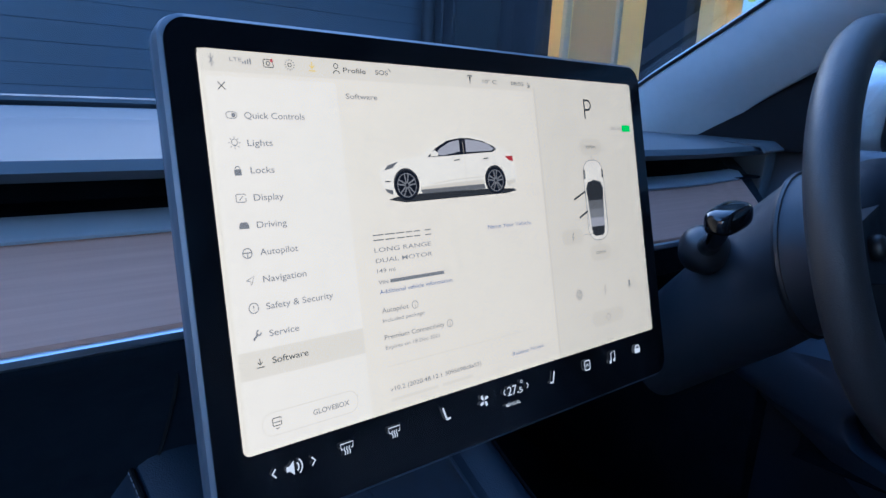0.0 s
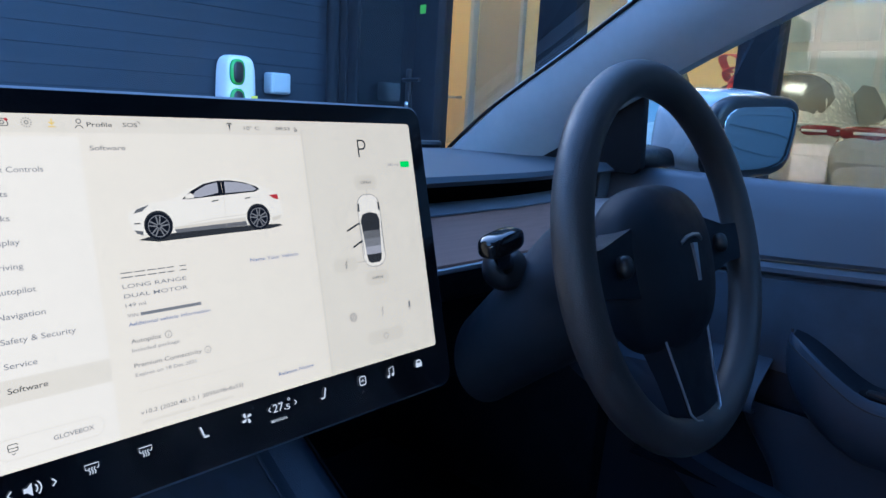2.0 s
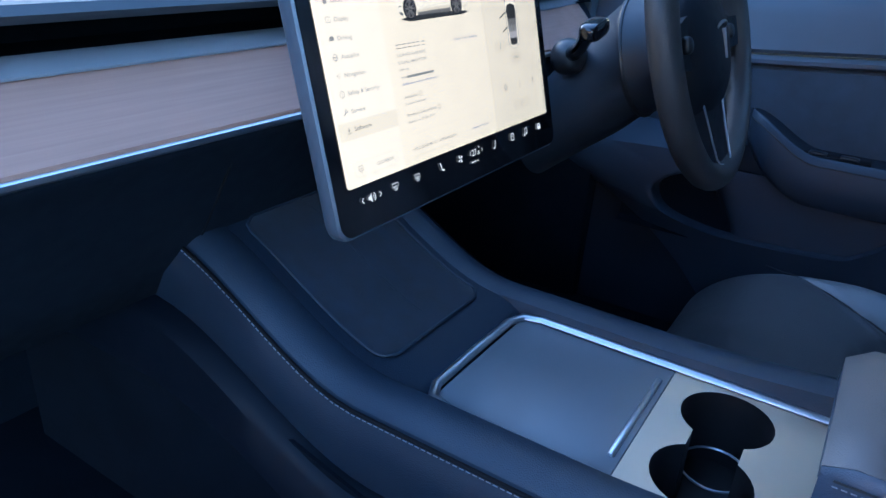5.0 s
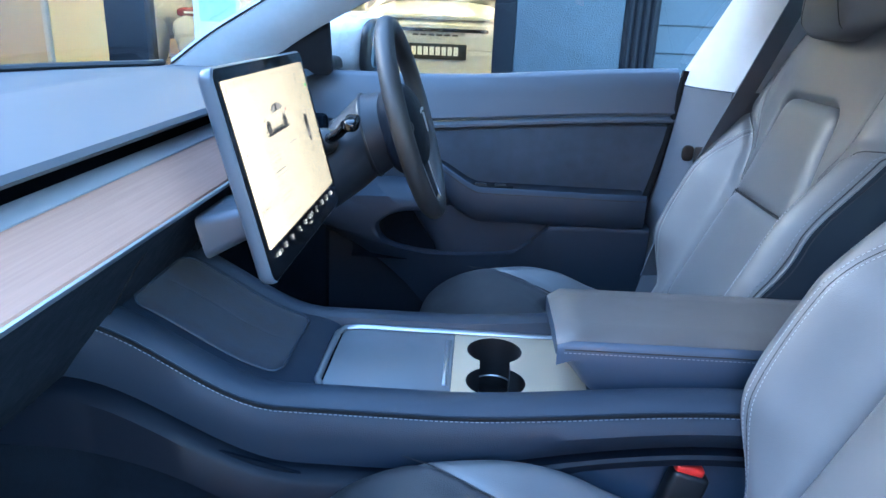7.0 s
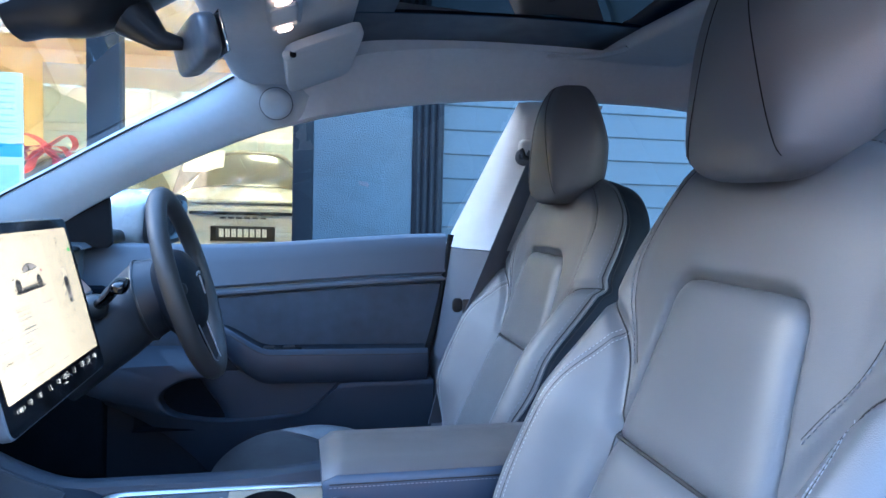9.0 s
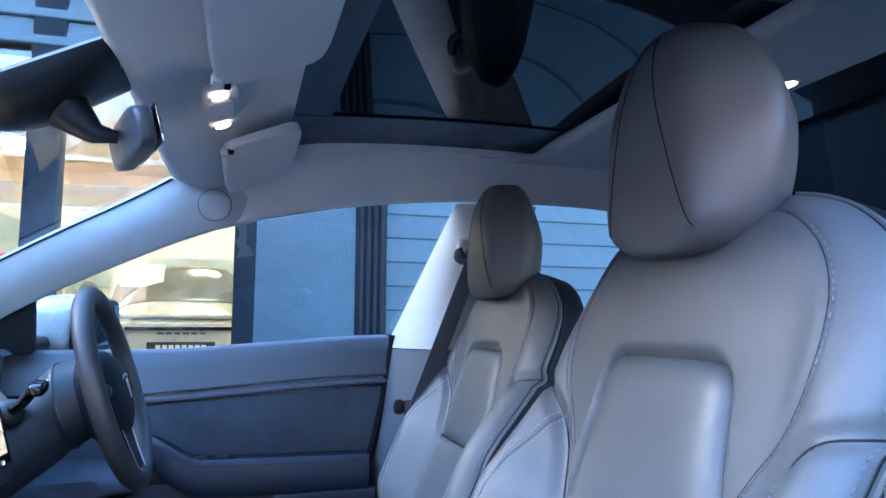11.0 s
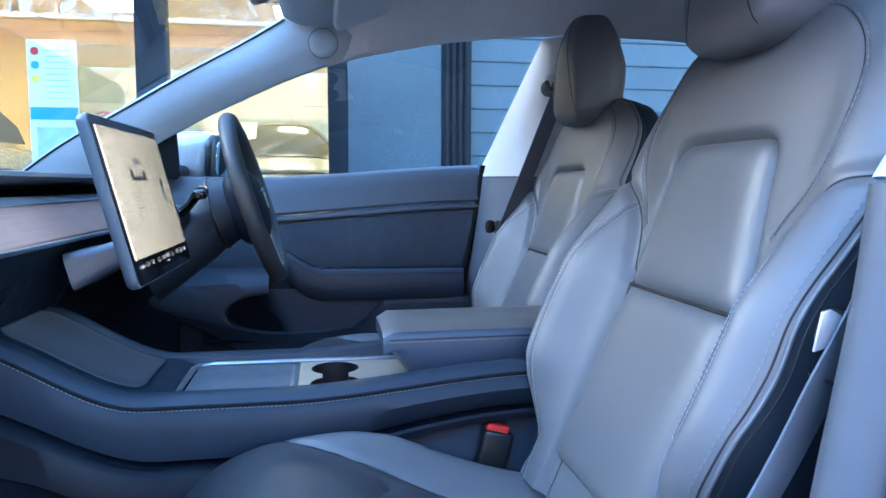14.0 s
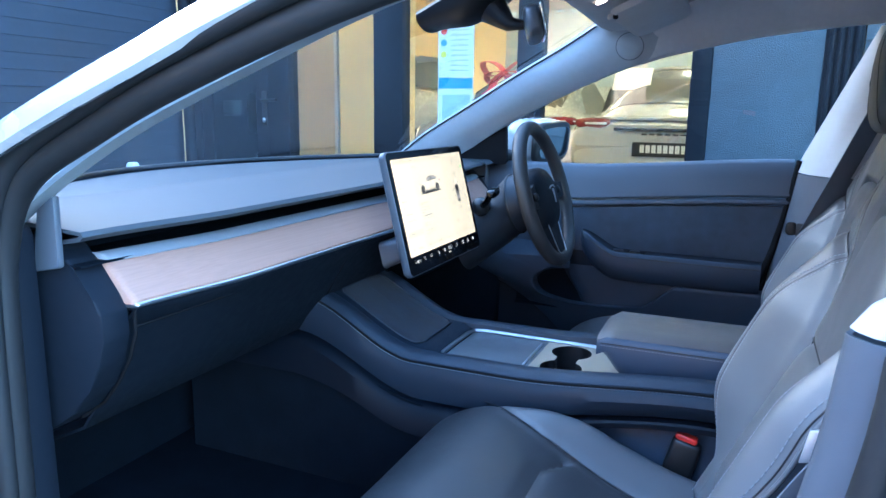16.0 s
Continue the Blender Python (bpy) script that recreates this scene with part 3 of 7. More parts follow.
    limit = curve([(0.7215, -0.145, 0.719), (0.7215, -0.03, 0.720), (0.72, 0.20, 0.715), (0.70, 0.26, 0.66), (0.692, 0.12, 0.612), (0.69, 0.03, 0.572), (0.69, -0.04, 0.528), (0.69, -0.105, 0.472), (0.695, -0.17, 0.40), (0.70, -0.26, 0.35), (0.70, -0.46, 0.35), (0.70, -0.66, 0.35)], 72)
    rows = []
    for m, l in zip(mouth, limit):
        m, l = Vector(m), Vector(l)
        g = Vector((0, l.y - m.y, l.z - m.z)).normalized()
        at = lambda d, x: tuple(Vector((x, m.y, m.z)) + g * d)
        mid = m.lerp(l, 0.5)
        rows.append([at(-0.002, 0.702), at(-0.001, 0.676), at(0.0, 0.667), at(0.0022, 0.6615), at(0.006, 0.6595), at(0.014, 0.6600), (0.668, mid.y, mid.z), tuple(l)])
    # Black sheet added inside to give the pocket its shade.
    part("pocket_liner", loft([[(0.7005, y, 0.665), (0.698, y, 0.60), (0.692, y, 0.54), (0.672, y, 0.535)] for y in (0.02, -0.1, -0.2, -0.3, -0.4, -0.5)], thick=0.002), CARPET, d, "black sheet standing for shade in the map pocket")
    mp = part("map_pocket", loft(rows, thick=0.003), SIDE_LEATHER, d)
    rows = []
    for k in range(13):
        z = 0.668 - 0.128 * k / 12
        y0 = -0.125 - 0.055 * smooth(0.668, 0.55, z)
        rows.append([(0.712, y0 + 0.006, z), (0.700, y0 + 0.004, z), (0.690, y0 - 0.004, z), (0.684, y0 - 0.016, z), (0.682, y0 - 0.04, z), (0.682, -0.36, z), (0.684, -0.52, z)])
    part("pocket_back", loft(rows, thick=0.003), SIDE_LEATHER, mp)
    part("seal", tube(curve([(0.735, -0.712, 0.985), (0.725, -0.695, 0.88), (0.715, -0.66, 0.72), (0.70, -0.60, 0.58), (0.69, -0.50, 0.45), (0.69, -0.4, 0.36)], 24), 0.009, 8), MATT, d)


def build_dash():
    d = thing("dashboard", "dark padded dashboard with a full-width pale wood strip", "dashboard")
    xs = [-0.70 + 1.40 * k / 56 for k in range(57)]

    def dy(x):
        return 0.022 * smooth(0.45, 0.68, abs(x))

    def wrapped(end):
        """Stations across the dash whose ends turn forward round the corner."""
        body = [-end + 2 * end * k / 60 for k in range(61)]
        turn = [(0, 0.0008, 0.0035), (0, 0.0030, 0.0060), (0, 0.0065, 0.0072), (0, 0.0200, 0.0080)]
        out = [(x, dy(x)) for x in body]
        return [(-end - g, dy(end) + f) for q, f, g in reversed(turn)] + out + [(end + g, dy(end) + f) for q, f, g in turn]

    rows = []
    for x in xs:
        o = dy(x)
        by = base_y(x) + 0.02
        rows.append([(x, 0.20, 0.926), (x, 0.112 + o, 0.938), (x, 0.105 + o, 0.944), (x, 0.110 + o, 0.950), (x, 0.17 + o, 0.954), (x, 0.27 + o * 0.5, 0.957), (x, min(0.385, by - 0.03), 0.957), (x, min(0.395, by - 0.02), 0.9545), (x, min(0.41, by - 0.01), 0.957), (x, max(by, 0.42), 0.956), (x, max(by, 0.42) + 0.03, 0.93)])
    part("top_pad", loft(rows, thick=0.005), SOFT, d)
    rows = [[(x, 0.235, 0.93), (x, 0.235, 0.905), (x, 0.135, 0.905)] for x in xs]
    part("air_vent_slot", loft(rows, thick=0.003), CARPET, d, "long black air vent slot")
    rows = []
    for x, o in wrapped(0.652):
        rows.append([(x, 0.1375 + o, 0.9080), (x, 0.1365 + o, 0.9160), (x, 0.124 + o, 0.9150), (x, 0.1150 + o, 0.9065), (x, 0.1155 + o, 0.9045), (x, 0.135 + o, 0.9035)])
    part("upper_trim", loft(rows, thick=0.003), TRIM_SATIN, d)
    rows = []
    for x, o in wrapped(0.650):
        rows.append([(x, 0.14 + o, 0.900), (x, 0.121 + o, 0.9025), (x, 0.1185 + o, 0.901), (x, 0.098 + o, 0.880), (x, 0.078 + o, 0.8585), (x, 0.078 + o, 0.8565), (x, 0.11 + o, 0.852)])
    part("wood_strip", loft(rows, thick=0.003), WOOD, d, "open pore pale ash wood strip")
    rows = []
    for x, o in wrapped(0.6505):
        rows.append([(x, 0.10 + o, 0.8565), (x, 0.0760 + o, 0.8572), (x, 0.0725 + o, 0.8550), (x, 0.0725 + o, 0.8512), (x, 0.0750 + o, 0.8492), (x, 0.10 + o, 0.848)])
    part("silver_trim", loft(rows, thick=0.002), CHROME, d, "thin satin silver trim line")
    rows = []
    for x in [0.653 * q / 0.70 for q in xs]:
        o = dy(x)
        rows.append([(x, 0.10 + o, 0.8475), (x, 0.079 + o, 0.8478), (x, 0.081 + o, 0.843), (x, 0.090 + o, 0.835), (x, 0.12 + o, 0.80), (x, 0.17, 0.72), (x, 0.215, 0.66), (x, 0.30, 0.62), (x, 0.45, 0.55)])
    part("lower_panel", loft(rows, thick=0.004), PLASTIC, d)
    gap = [(-0.655, 0.1015, 0.8245), (-0.60, 0.1010, 0.8245), (-0.36, 0.1010, 0.8245), (-0.15, 0.1010, 0.8245), (-0.135, 0.108, 0.816), (-0.13, 0.135, 0.776), (-0.13, 0.168, 0.724), (-0.135, 0.204, 0.676)]
    part("glove_box_joint", tube(curve(gap, 60), 0.0016, 5), MATT, d)
    part("windscreen_base", tube([(x, max(base_y(x) + 0.02, 0.42) + 0.004, 0.962) for x in xs[2:-2]], 0.007, 8), BLACK, d)
    part("corner_fill", loft([[(0.655, y, 0.9535), (0.695, y, 0.9575), (0.725, y, 0.960), (0.748, y, 0.958), (0.75, y, 0.90)] for y in (0.42, 0.35, 0.28, 0.21, 0.15, 0.12)] + [[(0.655, 0.112, 0.945), (0.695, 0.105, 0.948), (0.725, 0.10, 0.950), (0.748, 0.10, 0.948), (0.75, 0.11, 0.90)]], thick=0.004), SOFT, d)
    part("corner_face", prism([(0.13, 0.945), (0.42, 0.945), (0.42, 0.70), (0.14, 0.70)], "x", 0.700, 0.735, 0.006), SOFT, d)
    # end caps
    for s in (-1, 1):
        arc = [(0.108, 0.849), (0.107, 0.815), (0.119, 0.78), (0.140, 0.745), (0.170, 0.71), (0.215, 0.68)]
        part("end_cap", prism([(0.44, 0.937), (0.182, 0.937), (0.176, 0.922), (0.158, 0.914), (0.147, 0.902), (0.120, 0.868)] + arc + [(0.44, 0.60)], "x", s * 0.6585, s * 0.7005, 0.004), PLASTIC, d)
        part("end_strip", tube([(s * 0.655, 0.102, 0.846), (s * 0.655, 0.103, 0.815), (s * 0.655, 0.116, 0.78), (s * 0.655, 0.138, 0.745), (s * 0.655, 0.168, 0.71), (s * 0.655, 0.213, 0.68)], 0.0022, 8), MATT, d)
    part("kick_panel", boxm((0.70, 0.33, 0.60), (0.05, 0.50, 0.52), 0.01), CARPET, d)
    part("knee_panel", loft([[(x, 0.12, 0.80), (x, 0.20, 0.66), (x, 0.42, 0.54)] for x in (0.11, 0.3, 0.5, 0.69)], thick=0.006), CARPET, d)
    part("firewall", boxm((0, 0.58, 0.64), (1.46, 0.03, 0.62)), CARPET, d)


def stitches(bm, pts, step=0.0075, r=0.0008):
    """Short threads along a polyline."""
    P = [Vector(p) for p in pts]
    carry = 0.0
    for a, b in zip(P, P[1:]):
        d = (b - a).length
        u = (b - a).normalized() if d > 0 else Vector((0, 0, 1))
        k = carry
        while k < d:
            tube([a + u * k, a + u * min(k + step * 0.62, k + 0.006)], r, 4, bm=bm)
            k += step
        carry = k - d
    return bm


def console_top(y):
    return 0.6425 + 0.10 * smooth(-0.04, 0.21, y) + 0.028 * smooth(-0.22, -0.60, y)


def build_console():
    c = thing("centre_console", "long dark centre console with tray, cup holders and suede charging mat", "centre console")
    ys = [0.44 - 1.24 * k / 60 for k in range(61)]
    for s in (-1, 1):
        rows = []
        for y in ys:
            z = console_top(y)
            half = [(0.090, z - 0.03), (0.096, z - 0.014), (0.100, z - 0.003), (0.110, z + 0.001), (0.126, z + 0.001), (0.137, z - 0.003), (0.1435, z - 0.010)]
            rows.append([(s * a, y, q) for a, q in half])
        part("rim_pad", loft(rows, thick=0.003), SIDE_LEATHER, c, "leather wrapped console rim")
    rows = [[(-0.105, y, console_top(y) - 0.003), (0.105, y, console_top(y) - 0.003)] for y in ys if y > -0.03]
    rows += [[(-0.105, y, z), (0.105, y, z)] for y, z in ((-0.040, 0.6385), (-0.052, 0.6355), (-0.062, 0.6315), (-0.0675, 0.629), (-0.072, 0.622))]
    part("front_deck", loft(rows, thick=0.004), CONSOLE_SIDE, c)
    for s in (-1, 1):
        rows = []
        for y in ys:
            z = console_top(y)
            w = 0.146
            zl = 0.55 + 0.10 * smooth(-0.06, 0.22, y) + 0.055 * smooth(-0.15, -0.58, y)
            rows.append([(s * (w - 0.004), y, z - 0.0105), (s * (w + 0.003), y, z - 0.016), (s * (w + 0.010), y, (z + zl) / 2), (s * (w + 0.004 - 0.006 * smooth(-0.16, -0.42, y)), y, zl + 0.008), (s * (w - 0.014), y, zl + 0.001)])
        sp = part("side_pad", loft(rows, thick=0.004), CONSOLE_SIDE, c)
        part("seam", tube([(s * 0.1478, y, console_top(y) - 0.0120) for y in ys], 0.0020, 6), MATT, sp)
        thread = stitches(bmesh.new(), [(s * 0.1490, y, console_top(y) - 0.0150) for y in ys], 0.0060, 0.0006)
        tagged(part("stitching", thread, STITCH, sp, "pale grey stitching"), kind="stuff")
        rows = []
        for y in ys:
            zl = 0.55 + 0.10 * smooth(-0.06, 0.22, y) + 0.055 * smooth(-0.15, -0.58, y)
            sk = 0.055 + 0.02 * smooth(0.05, 0.2, y)
            g = smooth(-0.16, -0.42, y)
            sk -= 0.040 * g
            rows.append([(s * (0.135 - 0.02 * g), y, zl + 0.002), (s * (0.158 - 0.012 * g), y, zl - 0.002), (s * (0.168 - 0.019 * g), y, zl - 0.012 + 0.006 * g), (s * (0.174 - 0.026 * g), y, zl - sk), (s * (0.160 - 0.045 * g), y, zl - sk - 0.004)])
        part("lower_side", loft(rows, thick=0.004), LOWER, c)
        # One side panel in two tones: front painted as shaded, rear as lit.
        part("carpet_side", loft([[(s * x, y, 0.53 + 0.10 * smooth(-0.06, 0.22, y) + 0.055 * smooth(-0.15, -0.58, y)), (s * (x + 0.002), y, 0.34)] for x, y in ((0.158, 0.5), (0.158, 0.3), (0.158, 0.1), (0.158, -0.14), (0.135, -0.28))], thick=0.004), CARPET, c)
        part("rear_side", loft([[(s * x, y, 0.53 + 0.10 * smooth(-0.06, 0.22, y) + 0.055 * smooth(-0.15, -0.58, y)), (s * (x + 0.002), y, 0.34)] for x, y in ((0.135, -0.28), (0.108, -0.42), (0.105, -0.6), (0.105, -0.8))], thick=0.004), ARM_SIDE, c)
    # charging mat on the slope
    rows = []
    for k in range(25):
        f = k / 24
        y = 0.160 - 0.186 * f
        end = max(0.0, abs(2 * f - 1) - 0.80) / 0.20
        hw = 0.084 - 0.016 * (1 - math.sqrt(max(0.0, 1 - end * end)))
        rows.append([(hw * u, y, console_top(y) + 0.0026 - 0.0022 * max(abs(u) ** 14, abs(2 * f - 1) ** 24)) for u in [-1 + i / 8 for i in range(17)]])
    mat = part("charging_mat", loft(rows, thick=0.004), ALCANTARA, c, "charcoal suede phone charging mat")
    ring = [(hw, y) for hw, y in [(r[-1][0] + 0.002, r[0][1]) for r in rows]]
    loop = [(x, y, console_top(y) + 0.0006) for x, y in ring] + [(-x, y, console_top(y) + 0.0006) for x, y in reversed(ring)]
    part("mat_edge", tube(loop, 0.0016, 6, True), SIDE_LEATHER, mat)
    part("mat_divider", tube([(0, y, console_top(y) + 0.0024) for x, y in ring[2:-2]], 0.0020, 8, flat=0.35), ALCANTARA, mat)
    # tray lid, chrome frame, wrapped cup holder plate
    zt = 0.626
    part("tray_lid", boxm((0, -0.1592, zt - 0.0032), (0.181, 0.1664, 0.008), 0.0015), WRAP, c, "satin grey sliding tray lid")
    part("lid_grip", boxm((0.0, -0.234, zt + 0.002), (0.13, 0.006, 0.004), 0.002), CHROME, c)
    fr = []
    for x, y in [(-0.094, -0.60), (-0.094, -0.30), (-0.094, -0.098), (-0.088, -0.078), (-0.07, -0.070), (0.0, -0.069), (0.07, -0.070), (0.088, -0.078), (0.094, -0.098), (0.094, -0.30), (0.094, -0.60)]:
        fr.append((x, y, zt + 0.003))
    part("chrome_frame", tube(fr, 0.0052, 10, flat=0.7), CHROME, c, "satin chrome frame round the tray")
    # one plate with two round cup openings joined by a slot
    cy = -0.301
    inn = []
    for side in (1, -1):
        for k in range(25):
            q = radians(-148 + 296 * k / 24)
            inn.append((side * (0.045 + 0.0395 * math.cos(q)), side * 0.0395 * math.sin(q) + cy))
    pl = bmesh.new()
    edges = []
    for loop in ([(-0.0915, -0.2428), (0.0915, -0.2428), (0.0915, -0.4195), (-0.0915, -0.4195)], inn):
        vs = [pl.verts.new((x, y, zt + 0.0005)) for x, y in loop]
        edges += [pl.edges.new((a, b)) for a, b in zip(vs, vs[1:] + vs[:1])]
    bmesh.ops.triangle_fill(pl, use_beauty=True, use_dissolve=False, edges=edges, normal=(0, 0, 1))
    part("cup_holder_plate", pl, SILVER_WRAP, c, "satin grey wrapped cup holder plate")
    well = [[(x, y, zt + 0.0004) for x, y in inn], [(x, y, zt - 0.004) for x, y in inn], [(x * 0.95, (y - cy) * 0.95 + cy, zt - 0.075) for x, y in inn]]
    part("cup_well", loft(well, True, False), BLACK, c)
    part("cup_well_floor", boxm((0, cy, zt - 0.078), (0.18, 0.09, 0.006)), BLACK, c)
    for x in (-0.045, 0.045):
        ring = tube([(x + 0.030 * math.cos(k * math.pi / 12), cy + 0.030 * math.sin(k * math.pi / 12), zt - 0.056) for k in range(24)], 0.0012, 6, True)
        part("cup_ring", ring, CHROME, c)
    part("rear_deck", boxm((0, -0.61, zt - 0.002), (0.19, 0.376, 0.006), 0.002), PLASTIC, c)
    # armrest lid
    a = thing("armrest", "padded dark leather armrest lid on the console", "armrest")
    rows = []
    for k in range(24):
        f = k / 23
        y = -0.372 - 0.40 * f
        e = smooth(0, 0.03, f)
        w = 0.088 * (0.93 + 0.07 * e)
        zt2 = 0.716 - 0.010 * (1 - e) + 0.002 * f
        zb = 0.636 + 0.050 * (1 - smooth(0.0, 0.14, f))
        y2 = y
        sec = [(w - 0.004, zt2 - 0.006), (w - 0.012, zt2 - 0.001), (w * 0.5, zt2 + 0.002), (0, zt2 + 0.003), (-w * 0.5, zt2 + 0.002), (-w + 0.012, zt2 - 0.001), (-w + 0.004, zt2 - 0.006), (-w, zt2 - 0.016), (-w - 0.001, zt2 - 0.03), (-w + 0.002, zb + 0.012), (-w + 0.012, zb), (w - 0.012, zb), (w - 0.002, zb + 0.012), (w + 0.001, zt2 - 0.03), (w, zt2 - 0.016)]
        rows.append([(x, y2, z) for x, z in sec])
    part("box", loft(rows, True, True), ARM_SIDE, a, "leather sides tinted by blue door light")
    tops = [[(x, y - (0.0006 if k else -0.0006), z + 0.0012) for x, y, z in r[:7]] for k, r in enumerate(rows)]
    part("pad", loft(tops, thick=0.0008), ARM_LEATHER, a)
    for s in (-1, 1):
        part("seam", tube([(s * 0.0889, -0.38 - 0.38 * k / 20, 0.7005 + 0.002 * k / 20) for k in range(21)], 0.0009, 6), RUBBER, a)
        thread = stitches(bmesh.new(), [(s * 0.0893, -0.38 - 0.38 * k / 20, 0.6965 + 0.002 * k / 20) for k in range(21)], 0.0055, 0.0006)
        tagged(part("stitching", thread, STITCH, a, "pale grey stitching"), kind="stuff")


def seat_local(s, x, w):
    """Backrest frame: s up the back, x across, w out of its face; the upper back stands more upright."""
    lean = radians(24.5)
    w = w + 0.12 * max(0.0, s - 0.27) * smooth(0.23, 0.36, s)
    y = -0.587 - s * math.sin(lean) + w * math.cos(lean)
    z = 0.575 + s * math.cos(lean) + w * math.sin(lean)
    return Vector((x, y, z))


TOP = 0.612


def dense(line, n=60):
    return [(p.x, p.y) for p in curve([(a, b, 0) for a, b in line], n)]


def along(line, s):
    """Across position of a seam at a height."""
    for (x0, s0), (x1, s1) in zip(line, line[1:]):
        lo, hi = min(s0, s1), max(s0, s1)
        if lo <= s <= hi and hi > lo:
            return x0 + (x1 - x0) * (s - s0) / (s1 - s0)
    return line[0][0] if abs(s - line[0][1]) < abs(s - line[-1][1]) else line[-1][0]


def back_half(s):
    h = 0.190 + 0.073 * smooth(-0.06, 0.16, s) - 0.013 * smooth(0.24, 0.44, s)
    t = min(1.0, max(0.0, (s - 0.42) / (TOP - 0.42)))
    return 0.06 + (h - 0.06) * (1 - t ** 2.7) ** (1 / 2.7)


# seams of the backrest, as (across, up)
YOKE = dense([(0.070, 0.591), (0.123, 0.574), (0.155, 0.552), (0.174, 0.526), (0.185, 0.495), (0.189, 0.455), (0.183, 0.420), (0.171, 0.391), (0.150, 0.361), (0.133, 0.334)])
WING = dense([(0.246, 0.410), (0.230, 0.400), (0.208, 0.388), (0.178, 0.363), (0.157, 0.332), (0.143, 0.296), (0.130, 0.262)])
VALLEY = dense([(0.130, 0.262), (0.126, 0.20), (0.124, 0.12), (0.118, 0.03), (0.114, -0.06)])
CREST = dense([(0.178, 0.363), (0.190, 0.325), (0.203, 0.275), (0.208, 0.20), (0.203, 0.12), (0.186, 0.04), (0.166, -0.06)])
PIPING = dense([(0.105, 0.604), (0.160, 0.588), (0.200, 0.562), (0.226, 0.528), (0.240, 0.48), (0.2445, 0.43), (0.2465, 0.38), (0.250, 0.30), (0.2535, 0.20), (0.2445, 0.12), (0.217, 0.04), (0.181, -0.06)], 140)
GROOVES = [(YOKE, 0.0022, 0.009), (WING, 0.0085, 0.016), (VALLEY, 0.0060, 0.016), (CREST, 0.0012, 0.008)]


def insert_half(s):
    return 0.122 - 0.021 * smooth(0.25, 0.43, s)


def insert_gap(x, s):
    """Distance to the outline of the upper insert, less than nothing inside it."""
    r = 0.030
    qx, qs = abs(x) - (insert_half(s) - r), s - (0.443 - r)
    return math.hypot(max(qx, 0.0), max(qs, 0.0)) + min(max(qx, qs), 0.0) - r


def line_gap(line, x, s):
    return min(math.hypot(x - p[0], s - p[1]) for p in line)


def back_face(s, x):
    """How far the backrest's skin stands out at a place on it."""
    a = abs(x)
    h = back_half(s)
    env = smooth(-0.05, 0.11, s) * (1 - 0.82 * smooth(0.24, 0.42, s)) * (1 - smooth(0.42, 0.56, s))
    xd = 0.122 + 0.035 * smooth(0.25, 0.37, s)
    w = env * 0.062 * smooth(0.0, 1.0, (a - xd) / (0.218 - xd)) if a > xd else 0.0
    # rounded edge all round, wider over the shoulders
    r = 0.050 + 0.030 * smooth(0.36, 0.52, s)
    e = max(0.0, (a - (h - r)) / r)
    v = max(0.0, (s - (TOP - 0.055)) / 0.055)
    e = min(1.0, math.hypot(e, v * (1 - 0.6 * e)))
    w -= (0.052 + 0.030 * env + 0.012 * smooth(0.36, 0.52, s)) * (1 - math.sqrt(max(0.0, 1 - e * e)))
    w += 0.010 * math.exp(-((s - 0.50) / 0.07) ** 2 - (a / 0.14) ** 4)
    if 0.0 < a < 0.26 and s < 0.6:
        for line, d, gr in GROOVES:
            g = line_gap(line, a, s)
            if g < gr:
                w -= d * (1 - smooth(0.0, gr, g))
    if s < 0.47:
        g = insert_gap(x, s)
        w -= 0.012 * smooth(0.010, -0.003, g) + 0.004 * math.exp(-(g / 0.0035) ** 2) * smooth(0.36, 0.44, s)
    return w


